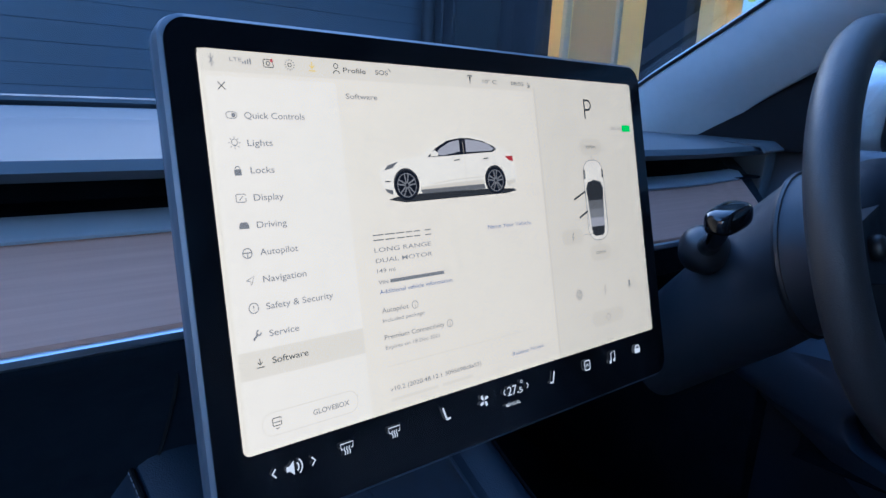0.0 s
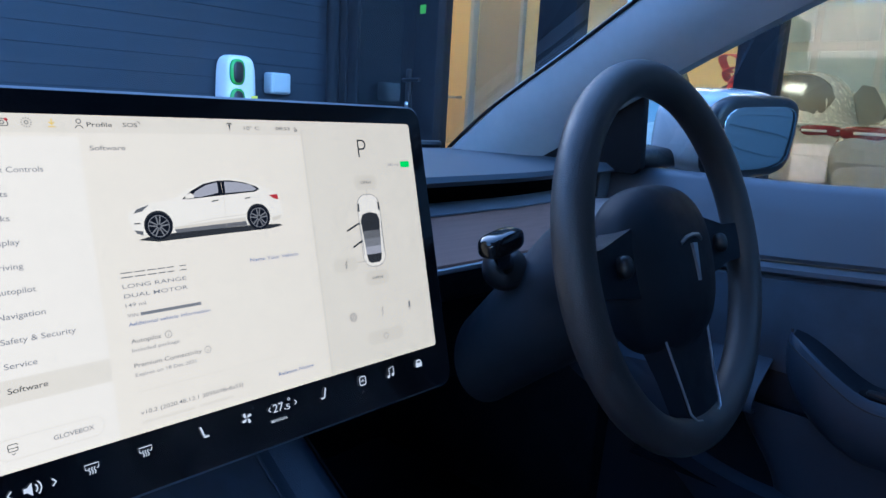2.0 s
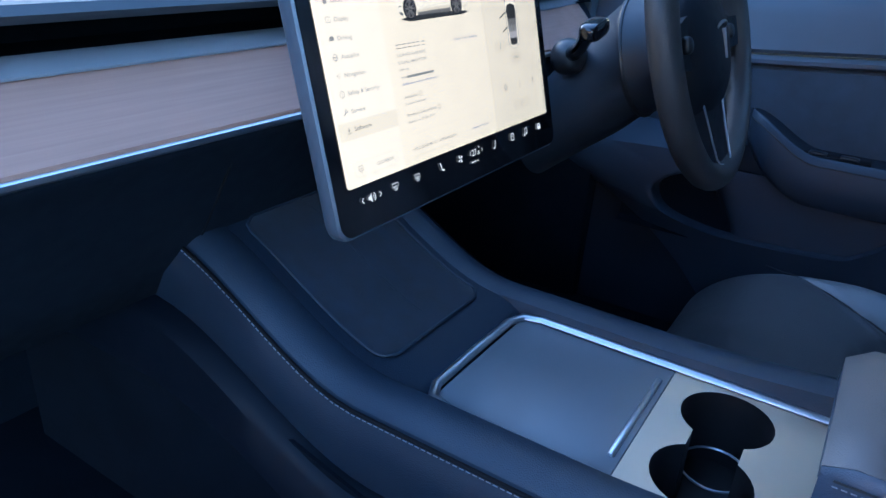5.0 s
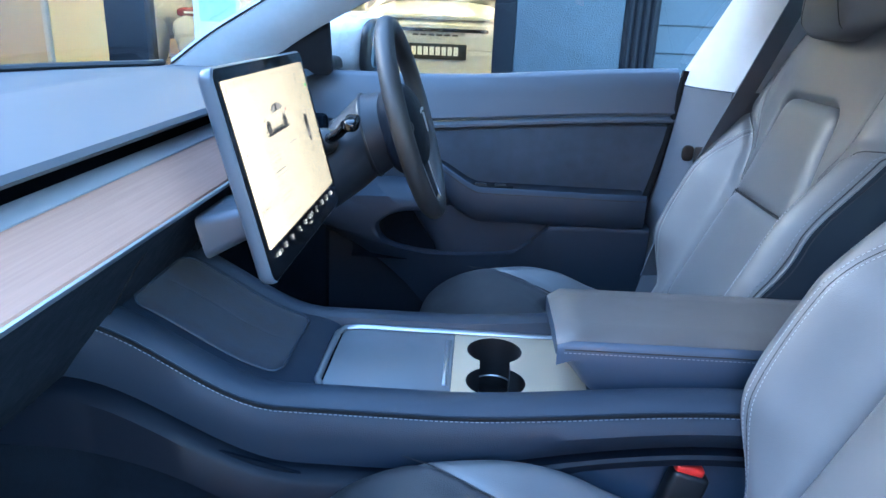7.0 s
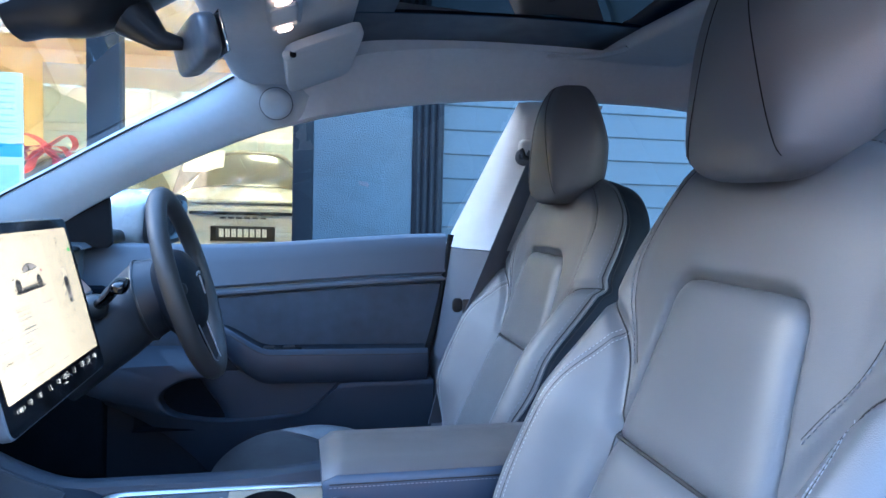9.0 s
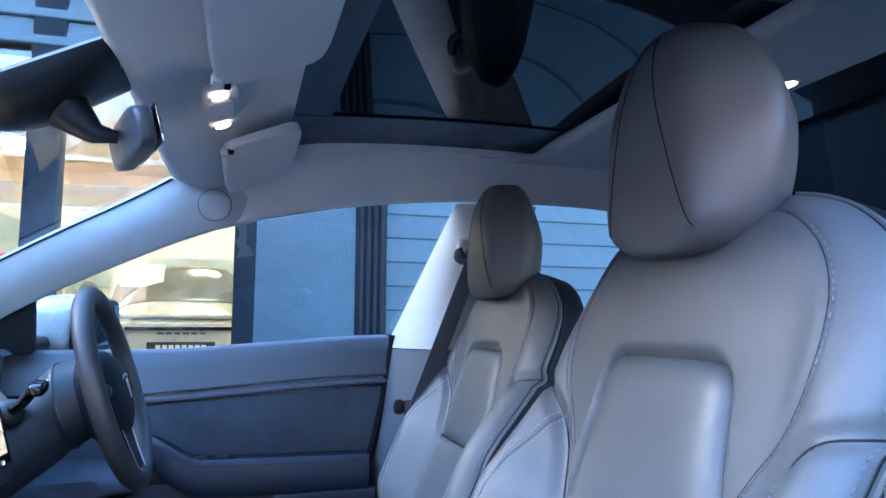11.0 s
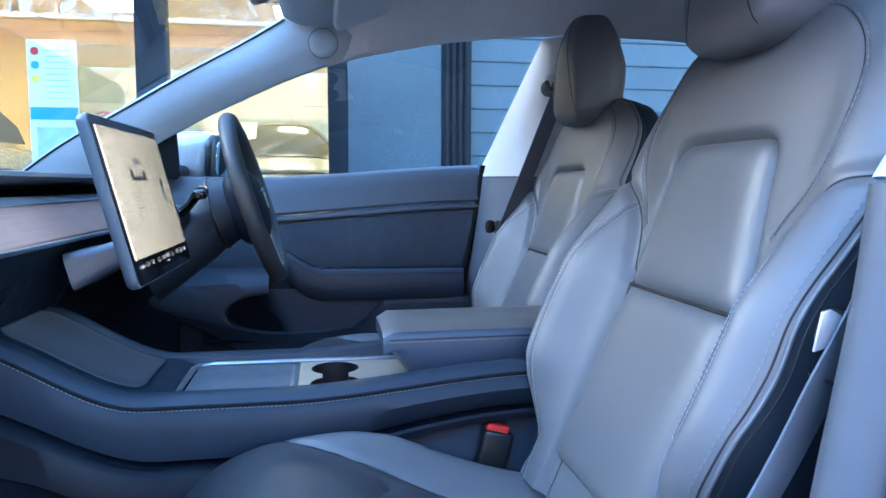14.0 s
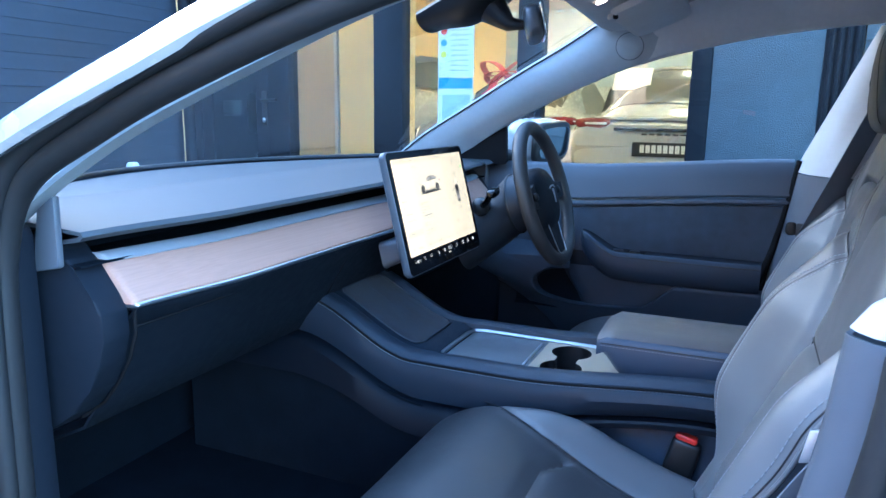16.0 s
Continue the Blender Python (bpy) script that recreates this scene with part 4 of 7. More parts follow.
def build_seat():
    """One front seat about x = 0, built at the passenger's place along the car."""
    seat = thing("front_seat", "black leather front seat with grey stitching and headrest", "car seat", group="front seats")
    N = 170
    front, side = [], []
    for k in range(151):
        s = TOP - (TOP + 0.06) * (1 - k / 150) ** 1.25
        sc = max(0.0, s)
        h = back_half(sc)
        p = min(along(PIPING, s), h - 0.002)
        front.append([seat_local(s, p * x, back_face(sc, p * x)) for x in [math.sin((-1 + 2 * i / N) * math.pi / 2 * 0.985) / math.sin(math.pi / 2 * 0.985) for i in range(N + 1)]])
        edge = back_face(sc, h)
        t = max(0.0, (s - 0.44) / (TOP - 0.44))
        depth = -0.118 + 0.062 * (1 - math.sqrt(max(0.0, 1 - t * t)))
        out = [p + (h - p) * (i / 8) ** 0.6 for i in range(9)]
        ring = [seat_local(s, x, back_face(sc, x)) for x in out]
        for i in range(25):
            q = math.pi * i / 24
            u, b = math.cos(q), math.sin(q)
            ring.append(seat_local(s, h * math.copysign(abs(u) ** 0.62, u), min(edge, depth * b ** 0.7 + edge * (1 - b ** 0.7)) - 0.0005))
        ring += [seat_local(s, -x, back_face(sc, -x)) for x in reversed(out)]
        side.append(ring)
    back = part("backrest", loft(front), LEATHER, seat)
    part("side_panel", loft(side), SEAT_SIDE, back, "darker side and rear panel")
    for sx in (-1, 1):
        def on(line, off=0.0, lift=0.0):
            return [seat_local(q, sx * (p + off), back_face(max(q, 0), sx * (p + off)) + lift) for p, q in line]
        for line, r in ((YOKE, 0.0006), (WING, 0.0012), (VALLEY, 0.0010), (CREST, 0.0006)):
            part("seam", tube(on(line, 0, 0.0002), r, 5), RUBBER, back)
        thread = bmesh.new()
        for o in (-0.0045, 0.0050):
            stitches(thread, on(CREST, o, 0.0004), 0.0056, 0.0005)
        tagged(part("stitching", thread, SEAT_STITCH, back, "pale grey stitching"), kind="stuff")
        thread = stitches(bmesh.new(), on(PIPING[40:], -0.007, 0.0005), 0.0080, 0.0008)
        stitches(thread, on(YOKE, 0.005, 0.0008), 0.0072, 0.0008)
        tagged(part("stitching", thread, SEAM, back, "dark grey stitching beside the piping"), kind="stuff")
        part("piping", tube(on(PIPING, 0.0, 0.0012), 0.0024, 8), LEATHER, back)
        for o in (-0.0034, 0.0030):
            part("piping_joint", tube(on(PIPING, o, -0.0002), 0.0011, 5), RUBBER, back)

    def insert(name, s0, s1, top_round):
        rows = []
        for k in range(33):
            f = k / 32
            s = s0 + (s1 - s0) * f
            hw = insert_half(s) - 0.002
            if top_round:
                d = max(0.0, (s - (s1 - 0.030)) / 0.030)
                hw -= 0.028 * (1 - math.sqrt(max(0.0, 1 - d * d)))
            row = []
            for i in range(33):
                u = math.sin((-1 + i / 16) * math.pi / 2)
                edge = max(0.0, (1 - abs(u) ** 8) * (1 - abs(2 * f - 1) ** 10))
                row.append(seat_local(s, u * hw, -0.013 + 0.017 * edge ** 0.6))
            rows.append(row)
        return part(name, loft(rows, thick=0.004), LEATHER, seat)

    insert("back_insert", 0.2515, 0.442, True)
    insert("lumbar_insert", 0.0, 0.2485, False)
    # Seam between the inserts; its thick black tube also paints the crease's shade.
    part("seam", tube([seat_local(0.250, -0.122 + 0.244 * k / 20, -0.0045) for k in range(21)], 0.0026, 6), RUBBER, back)
    # headrest: upright flat face between two seams, cheeks running back, narrower above
    HC = Vector((0.004, -0.727, 1.202))
    HH = 0.117

    def head_ring(z):
        t = z / HH
        e = 3.2 if t < 0 else 2.5
        f = max(0.0, 1 - abs(t) ** e) ** (1 / e)
        hw = 0.121 * (0.12 + 0.88 * f) * (1 - 0.20 * smooth(-0.1, 1.0, t) - 0.06 * smooth(0.0, -1.0, t))
        sink = -0.034 * (1 - f) - 0.012 * max(0.0, t) ** 2
        return hw, f, sink

    def cheek(t):
        return min(0.72, (0.078 - 0.024 * (t + 1)) / max(0.02, head_ring(t * HH)[0]))

    def head_front(z, u):
        hw, f, sink = head_ring(z)
        c = cheek(z / HH)
        over = max(0.0, (abs(u) - c) / (1 - c))
        return Vector((u * hw, sink - 0.005 * (u / c) ** 2 * (abs(u) < c) - 0.005 * (abs(u) >= c) - 0.062 * over ** 1.7 * (0.3 + 0.7 * f), z))

    rows = []
    for k in range(49):
        z = HH * math.sin((-1 + k / 24) * math.pi / 2) * 0.9995
        hw, f, sink = head_ring(z)
        ring = [head_front(z, -1 + 2 * i / 40) for i in range(41)]
        edge = ring[-1].y
        deep = sink - 0.122 * (0.30 + 0.70 * f) * (1 - 0.25 * max(0.0, z / HH))
        for i in range(1, 24):
            q = math.pi * i / 24
            u, b = math.cos(q), math.sin(q)
            ring.append(Vector((hw * math.copysign(abs(u) ** 0.7, u), min(edge - 0.0005, edge + (deep - edge) * b ** 0.8), z)))
        rows.append([HC + p for p in ring])
    hr = part("headrest", loft(rows, True, True), LEATHER, seat)
    zs = [HH * math.sin((-0.64 + 1.62 * k / 30) * math.pi / 2) * 0.985 for k in range(31)]
    for sx in (-1, 1):
        line = [(sx * min(0.86, (0.076 - 0.035 * (z / HH + 1)) / head_ring(z)[0]), z) for z in zs]
        part("seam", tube([HC + head_front(z, u) + Vector((0, 0.0002, 0)) for u, z in line], 0.0006, 6), MATT, hr)
        part("post", tube([(sx * 0.045, -0.80, 1.05), (sx * 0.045, -0.795, 1.12)], 0.006, 8), CHROME, hr)
    # cushion: a deep front roll, dropping to the back, with bolsters outside the seam
    PROFILE = dense([(0.430, 0.075), (0.480, 0.080), (0.520, 0.098), (0.556, 0.136), (0.580, 0.185), (0.589, 0.235), (0.579, 0.300), (0.553, 0.365), (0.516, 0.440), (0.492, 0.520), (0.484, 0.640)], 90)
    SIDE_SEAM = dense([(0.222, 0.165), (0.200, 0.203), (0.172, 0.245), (0.145, 0.290), (0.126, 0.350), (0.118, 0.440), (0.114, 0.640)], 80)

    def cushion_rise(y, x):
        a, sx = abs(x), along(SIDE_SEAM, y)
        w = 0.048 * smooth(sx - 0.030, min(0.205, sx + 0.085), a) * smooth(0.20, 0.42, y) * (1 - 0.35 * smooth(0.46, 0.62, y))
        w -= 0.0045 * math.exp(-((a - sx) / 0.006) ** 2) * smooth(0.17, 0.21, y)
        cross = 0.338 + 0.030 * smooth(0.04, 0.125, a)
        if a < sx:
            w -= (0.010 * math.exp(-((y - cross) / 0.011) ** 2) - 0.006 * smooth(0.0, 0.05, y - cross) * (1 - smooth(0.10, 0.22, y - cross))) * smooth(0.0, 0.022, sx - a)
        return w

    def cushion_at(k, u):
        z, y = PROFILE[k]
        corner = math.sqrt(max(0.0, 1 - max(0.0, (0.165 - y) / 0.165) ** 2.6))
        half = 0.229 * (0.62 + 0.38 * corner)
        a = abs(u)
        drop = 0.0
        if a > 0.74:
            e = (a - 0.74) / 0.26
            drop = 0.085 * (1 - math.sqrt(max(0.0, 1 - e * e)))
        x = u * half
        return Vector((x, -y, z + cushion_rise(y, x) - drop * (0.35 + 0.65 * smooth(0.07, 0.16, y))))

    mid, outer = [], []
    for k in range(90):
        y = PROFILE[k][1]
        edge = cushion_at(k, 1.0).x
        us = min(0.93, along(SIDE_SEAM, y) / edge)
        mid.append([cushion_at(k, us * math.sin((-1 + i / 40) * math.pi / 2)) for i in range(81)])
        right = [cushion_at(k, us + (1 - us) * (i / 24) ** 0.8) for i in range(25)]
        left = [Vector((-p.x, p.y, p.z)) for p in reversed(right)]
        low = [Vector((q * edge * 0.98, -y, min(right[-1].z - 0.01, 0.425))) for q in (1, 0.5, 0, -0.5, -1)]
        outer.append(right + low + left)
    cu = part("seat_cushion", loft(outer), LEATHER, seat)
    part("cushion_insert", loft(mid), CUSHION, cu, "seat insert with shade put into its leather")
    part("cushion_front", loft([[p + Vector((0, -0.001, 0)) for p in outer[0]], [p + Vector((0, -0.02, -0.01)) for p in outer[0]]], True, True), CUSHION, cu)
    for sx in (-1, 1):
        pts = []
        for x, y in SIDE_SEAM[6:]:
            k = min(range(90), key=lambda i: abs(PROFILE[i][1] - y))
            pts.append(Vector((sx * x, -y, PROFILE[k][0] + cushion_rise(y, x) + 0.0004)))
        part("seam", tube(curve(pts[::4], 60), 0.0009, 5), RUBBER, cu)
    part("seat_base", boxm((0, -0.42, 0.385), (0.38, 0.42, 0.10), 0.02), BLACK, seat)
    part("side_skirt", boxm((-0.225, -0.45, 0.44), (0.025, 0.40, 0.09), 0.012), PLASTIC, seat)
    return seat


def build_wheel():
    c = Vector((0.366, -0.146, 0.905))
    th = radians(17)
    M = Matrix.Translation(c) @ Matrix.Rotation(-th, 4, "X")
    # local x right, z up in the wheel's plane, -y toward the driver
    w = thing("steering_wheel", "black leather three-spoke steering wheel", "steering wheel")
    w.matrix_world = M
    R = 0.163
    rim = tube([(R * math.cos(k * math.pi / 40), 0, R * math.sin(k * math.pi / 40)) for k in range(80)], 0.0168, 14, True)
    part("rim", rim, WHEEL_LEATHER, w)

    def hubshape(p):
        return Vector((p.x * (1 + 0.15 * p.z / 0.15), p.y + 0.0 , p.z)) + Vector((0, 0.02, -0.012))
    part("hub", soft((0.160, 0.080, 0.158), 2.5, 44, 28, hubshape), PLASTIC, w)
    for sx in (-1, 1):
        part("spoke", loft([[(sx * 0.07, 0.03, 0.03), (sx * 0.07, 0.0, 0.03), (sx * 0.07, 0.0, -0.03), (sx * 0.07, 0.03, -0.03)], [(sx * 0.12, 0.018, 0.018), (sx * 0.12, 0.0, 0.018), (sx * 0.12, 0.0, -0.022), (sx * 0.12, 0.018, -0.022)], [(sx * 0.158, 0.01, 0.016), (sx * 0.158, -0.006, 0.016), (sx * 0.158, -0.006, -0.02), (sx * 0.158, 0.01, -0.02)]], True, True), PLASTIC, w)
        part("scroll_wheel", soft((0.016, 0.014, 0.020), 2.4, 14, 10, lambda p: p + Vector((sx * 0.098, -0.004, 0.0))), BLACK, w)
    lo = part("lower_spoke", loft([[(-0.045, 0.03, -0.06), (-0.045, 0.0, -0.06), (0.045, 0.0, -0.06), (0.045, 0.03, -0.06)], [(-0.036, 0.018, -0.11), (-0.036, -0.002, -0.11), (0.036, -0.002, -0.11), (0.036, 0.018, -0.11)], [(-0.03, 0.01, -0.158), (-0.03, -0.006, -0.158), (0.03, -0.006, -0.158), (0.03, 0.01, -0.158)]], True, True), PLASTIC, w)
    for sx in (-1, 1):
        part("silver_edge", tube([(sx * 0.0445, -0.001, -0.07), (sx * 0.036, -0.004, -0.11), (sx * 0.031, -0.007, -0.140), (sx * 0.026, -0.009, -0.147), (sx * 0.018, -0.010, -0.149)], 0.0012, 6), CHROME, lo)
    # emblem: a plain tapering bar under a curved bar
    bm = prism([(-0.0045, 0.008), (0.0045, 0.008), (0.0012, -0.026), (-0.0012, -0.026)], "y", -0.022, -0.019)
    part("emblem", bm, CHROME, w)
    part("emblem_arc", tube([(-0.021, -0.018, 0.010), (-0.012, -0.0205, 0.0145), (0, -0.021, 0.0158), (0.012, -0.0205, 0.0145), (0.021, -0.018, 0.010)], 0.0019, 6), CHROME, w)
    # column with shroud and stalks
    col = thing("steering_column", "dark steering column shroud with control stalks", "steering column")
    rows = []
    for d, r, fl in ((0.028, 0.052, 1), (0.035, 0.062, 1), (0.075, 0.072, 1), (0.08, 0.074, 1), (0.084, 0.071, 1), (0.12, 0.070, 1), (0.17, 0.066, 0.95), (0.24, 0.060, 0.9)):
        rows.append([M @ Vector((r * 1.02 * math.cos(k * math.pi / 16), d, r * fl * math.sin(k * math.pi / 16) - 0.1 * d - 0.42 * max(0.0, d - 0.084))) for k in range(32)])
    part("shroud", loft(rows, True, True), SHROUD, col)
    rows = []
    for d, r in ((0.0765, 0.0745), (0.079, 0.0755), (0.082, 0.0745)):
        rows.append([M @ Vector((r * 1.02 * math.cos(k * math.pi / 16), d, r * math.sin(k * math.pi / 16) - 0.1 * d)) for k in range(32)])
    part("collar", loft(rows, True, True), BLACK, col)
    for sx in (-1, 1):
        X = lambda v: 0.366 + sx * v
        st = part("stalk", tube([(X(0.060), 0.0, 0.874), (X(0.085), -0.018, 0.880), (X(0.118), -0.040, 0.896), (X(0.140), -0.054, 0.912)], [0.011, 0.009, 0.008, 0.009], 12), GLOSS, col)
        part("knob", soft((0.046, 0.024, 0.020), 3.2, 24, 14, lambda p: Matrix.Rotation(radians(sx * 12), 4, "Y") @ p + Vector((X(0.155), -0.066, 0.918))), GLOSS, st)
        part("boot", soft((0.044, 0.044, 0.044), 2.2, 20, 14, lambda p: p + Vector((X(0.066), -0.004, 0.872))), BLACK, st)


def screen_pose():
    u = Vector((0, 0.044, 0.176)).normalized()
    n = Vector((1, 0, 0)).cross(u)
    m = Matrix((( 1, u.x, n.x, 0), (0, u.y, n.y, 0), (0, u.z, n.z, 0), (0, 0, 0, 1)))
    return Matrix.Translation((0, 0, 1.01)) @ m


def build_screen():
    """Local frame: x right, y up the face, z out of it; the origin is the middle of the picture's top edge."""
    t = thing("touchscreen", "large black framed touchscreen showing a vehicle settings page", "touchscreen")
    t.matrix_world = screen_pose()
    H, B = 0.1814, 0.0205
    cy = -(H + B) / 2
    rows = []
    for z, gr in ((-0.0185, -0.010), (-0.0170, -0.004), (-0.013, -0.0008), (-0.006, 0.0), (-0.0025, -0.0005), (-0.0010, -0.0022)):
        rows.append([(x, y, z) for x, y in rounded(0, cy, 0.355 + 2 * gr, H + B + 0.031 + 2 * gr, 0.0125 + gr * 0.6, 8)])
    part("housing", loft(rows, True, True), HOUSING, t)
    part("cover_glass", loft([[(x, y, z) for x, y in rounded(0, cy, 0.350, H + B + 0.026, 0.011, 8)] for z in (-0.0012, -0.0004)], True, True), GLOSS, t)
    part("display", loft([[(x, y, z) for x, y in rounded(0, -H / 2, 0.323, H, 0.003, 4)] for z in (-0.0003, 0.0004)], True, True), SCREEN_WHITE, t, "bright white settings page")
    rows = []
    for z, hw, y0, y1 in ((-0.016, 0.046, -0.136, -0.180), (-0.05, 0.052, -0.150, -0.188), (-0.085, 0.058, -0.152, -0.197), (-0.12, 0.064, -0.150, -0.206)):
        rows.append([(x, y, z) for x, y in rounded(0, (y0 + y1) / 2, 2 * hw, y0 - y1, 0.012, 5)])
    part("mount", loft(rows, True, True), HOUSING, t, "tapered blue-grey screen arm")
    return t


build_shell()
build_rear_cabin()
build_frit()
build_b_pillar(1, "pillar_middle_driver")
build_open_pillar()
build_door()
build_dash()
build_console()
seat = build_seat()
seat.location = (-0.361, 0, 0)
seat = copy_thing(seat, Matrix.Translation((0.368, -0.075, -0.020)))
build_wheel()
touch = build_screen()


def build_passenger_opening():
    """The open passenger doorway: seals and the painted body beside them."""
    o = thing("door_frame_passenger", "white painted open doorway with thick black rubber seals", "door frame", kind="structure")
    path = curve([(-0.765, 0.20, 0.45), (-0.765, 0.19, 0.80), (-0.76, 0.185, 0.93), (-0.757, 0.14, 1.015), (-0.755, 0.03, 1.075), (-0.752, -0.09, 1.127), (-0.735, -0.265, 1.192), (-0.70, -0.45, 1.245), (-0.67, -0.65, 1.285), (-0.66, -0.85, 1.30)], 60)
    part("seal", tube(path, 0.017, 12), RUBBER, o)
    part("inner_seal", tube([p + Vector((-0.018, -0.008, 0.022)) for p in path], 0.011, 10), RUBBER, o)
    low = curve([(-0.82, 0.30, 0.90), (-0.81, 0.20, 1.0), (-0.80, 0.112, 1.048), (-0.795, 0.03, 1.085), (-0.785, -0.055, 1.122), (-0.765, -0.206, 1.186), (-0.73, -0.42, 1.25), (-0.70, -0.65, 1.295), (-0.69, -0.9, 1.315)], 40)
    rows = []
    for p in low:
        rows.append([p + Vector((0.03, 0.02, 0.0)), p, p + Vector((-0.008, 0, 0.006)), p + Vector((-0.006, 0.008, 0.018)), p + Vector((0.006, 0.018, 0.028)), p + Vector((0.04, 0.05, 0.034))])
    part("body_edge", loft(rows, thick=0.003), WHITE_PAINT, o)
    part("hinge_pillar", boxm((-0.735, 0.30, 0.66), (0.05, 0.22, 0.60), 0.015), PLASTIC, o)
    # Pillar cloth in a darker grey, which paints in its weaker light.
    part("pillar_foot_trim", prism([(0.155, 0.906), (0.153, 0.995), (0.184, 0.976), (0.201, 0.897)], "x", -0.715, -0.705, 0.003), GREY_PLASTIC, o)


def build_visor(s):
    v = thing("sun_visor", "folded grey cloth sun visor under the roof", "sun visor", group="sun visors")
    M = Matrix.Translation((s * 0.345, -0.375, 1.312)) @ Matrix.Rotation(radians(-22), 4, "X")
    part("pad", soft((0.40, 0.135, 0.020), 7, 48, 16, lambda p: M @ p), HEADLINER, v)
    part("clip", boxm((s * 0.172, -0.318, 1.283), (0.03, 0.014, 0.012), 0.004), PALE, v)
    part("clip_slot", boxm((s * 0.160, -0.327, 1.2835), (0.010, 0.010, 0.010), 0.003), MATT, v)


def build_roof_console():
    c = thing("roof_console", "grey roof console with two small warm reading lamps", "roof console")
    part("plate", soft((0.190, 0.046, 0.008), 5, 32, 12, lambda p: p + Vector((0, -0.317, 1.307 + p.y * -0.35))), PALE, c)
    part("touch_panel", soft((0.085, 0.036, 0.008), 5, 24, 10, lambda p: p + Vector((0, -0.317, 1.3015 + p.y * -0.35))), HEADLINER, c)
    for s in (-1, 1):
        l = part("lamp_lens", soft((0.021, 0.021, 0.006), 2.4, 20, 8, lambda p: p + Vector((s * 0.067, -0.317, 1.2985 + p.y * -0.35))), LAMP_GLOW, c, "small glowing warm lamp lens")
    r = thing("rear_reading_lamp", "small glowing rear reading lamp on the roof bar", "lamp")
    part("lens", soft((0.03, 0.022, 0.006), 2.4, 16, 8, lambda p: p + Vector((-0.135, -1.125, 1.374))), LAMP_GLOW, r)
    part("bezel", tube([(-0.135 + 0.018 * math.cos(k * math.pi / 8), -1.125 + 0.014 * math.sin(k * math.pi / 8), 1.376) for k in range(16)], 0.002, 6, True), PALE, r)


def build_interior_mirror():
    m = thing("interior_mirror", "frameless black rear view mirror under a camera shroud", "rear view mirror")
    rows = []
    for k in range(14):
        f = k / 13
        y = -0.20 + 0.20 * f
        zg = 1.352 - 0.36 * ((y + 0.185) / 0.845) - 0.002
        w = 0.095 - 0.035 * f
        d = 0.016 + 0.036 * math.sin(min(1.0, f * 1.5) * math.pi / 2) * (1 - 0.75 * smooth(0.5, 1.0, f))
        rows.append([(w * math.cos(a), y, zg - max(0.0, math.sin(a)) * d + 0.006 * (math.sin(a) < 0)) for a in [2 * math.pi * i / 20 for i in range(20)]])
    part("shroud", loft(rows, True, True), BLACK, m)
    part("neck", tube([(0.0, -0.13, 1.285), (0.0, -0.165, 1.256), (0.005, -0.19, 1.255)], [0.030, 0.014, 0.008], 14), BLACK, m)
    M = Matrix.Translation((0.015, -0.212, 1.256)) @ Matrix.Rotation(radians(17), 4, "Z") @ Matrix.Rotation(radians(-14), 4, "X")
    part("mirror_back", soft((0.205, 0.030, 0.058), 4.5, 36, 18, lambda p: M @ (p + Vector((0, 0.008, 0)))), HOUSING, m)
    g = boxm((0, 0, 0), (0.197, 0.004, 0.050), 0.0019, 2)
    bmesh.ops.transform(g, matrix=M @ Matrix.Translation((0, -0.009, 0)), verts=g.verts)
    part("mirror_glass", g, MIRROR, m)
    part("cable", tube([(-0.03, -0.18, 1.352), (-0.035, -0.195, 1.338), (-0.03, -0.205, 1.335), (-0.036, -0.215, 1.343)], 0.0015, 6), PALE, m)


DISC, DISC_NORMAL = Vector((0.5825, -0.289, 1.2645)), Vector((-0.95, 0.0, -0.31))


def build_airbag_disc(s):
    """A round cap lying flush in the pillar trim; only its joint shows."""
    M = Matrix.Translation(DISC) @ DISC_NORMAL.to_track_quat("Z", "Y").to_matrix().to_4x4()
    cap = lambda p: Vector((s * (M @ p).x, (M @ p).y, (M @ p).z))
    rows = []
    for r, z in ((0.0335, -0.004), (0.0333, 0.0004), (0.0326, 0.0010), (0.020, 0.0013), (0.002, 0.0014)):
        rows.append([cap(Vector((r * math.cos(k * math.pi / 24), r * math.sin(k * math.pi / 24), z))) for k in range(48)])
    d = part("airbag_badge", loft(rows, True, True), PILLAR)
    part("cap_joint", tube([cap(Vector((0.0342 * math.cos(k * math.pi / 24), 0.0342 * math.sin(k * math.pi / 24), 0.0002))) for k in range(48)], 0.0009, 6, True), GREY_PLASTIC, d)
    tagged(d, "round grey cloth covered pillar cap", "trim cap", group="pillar caps")


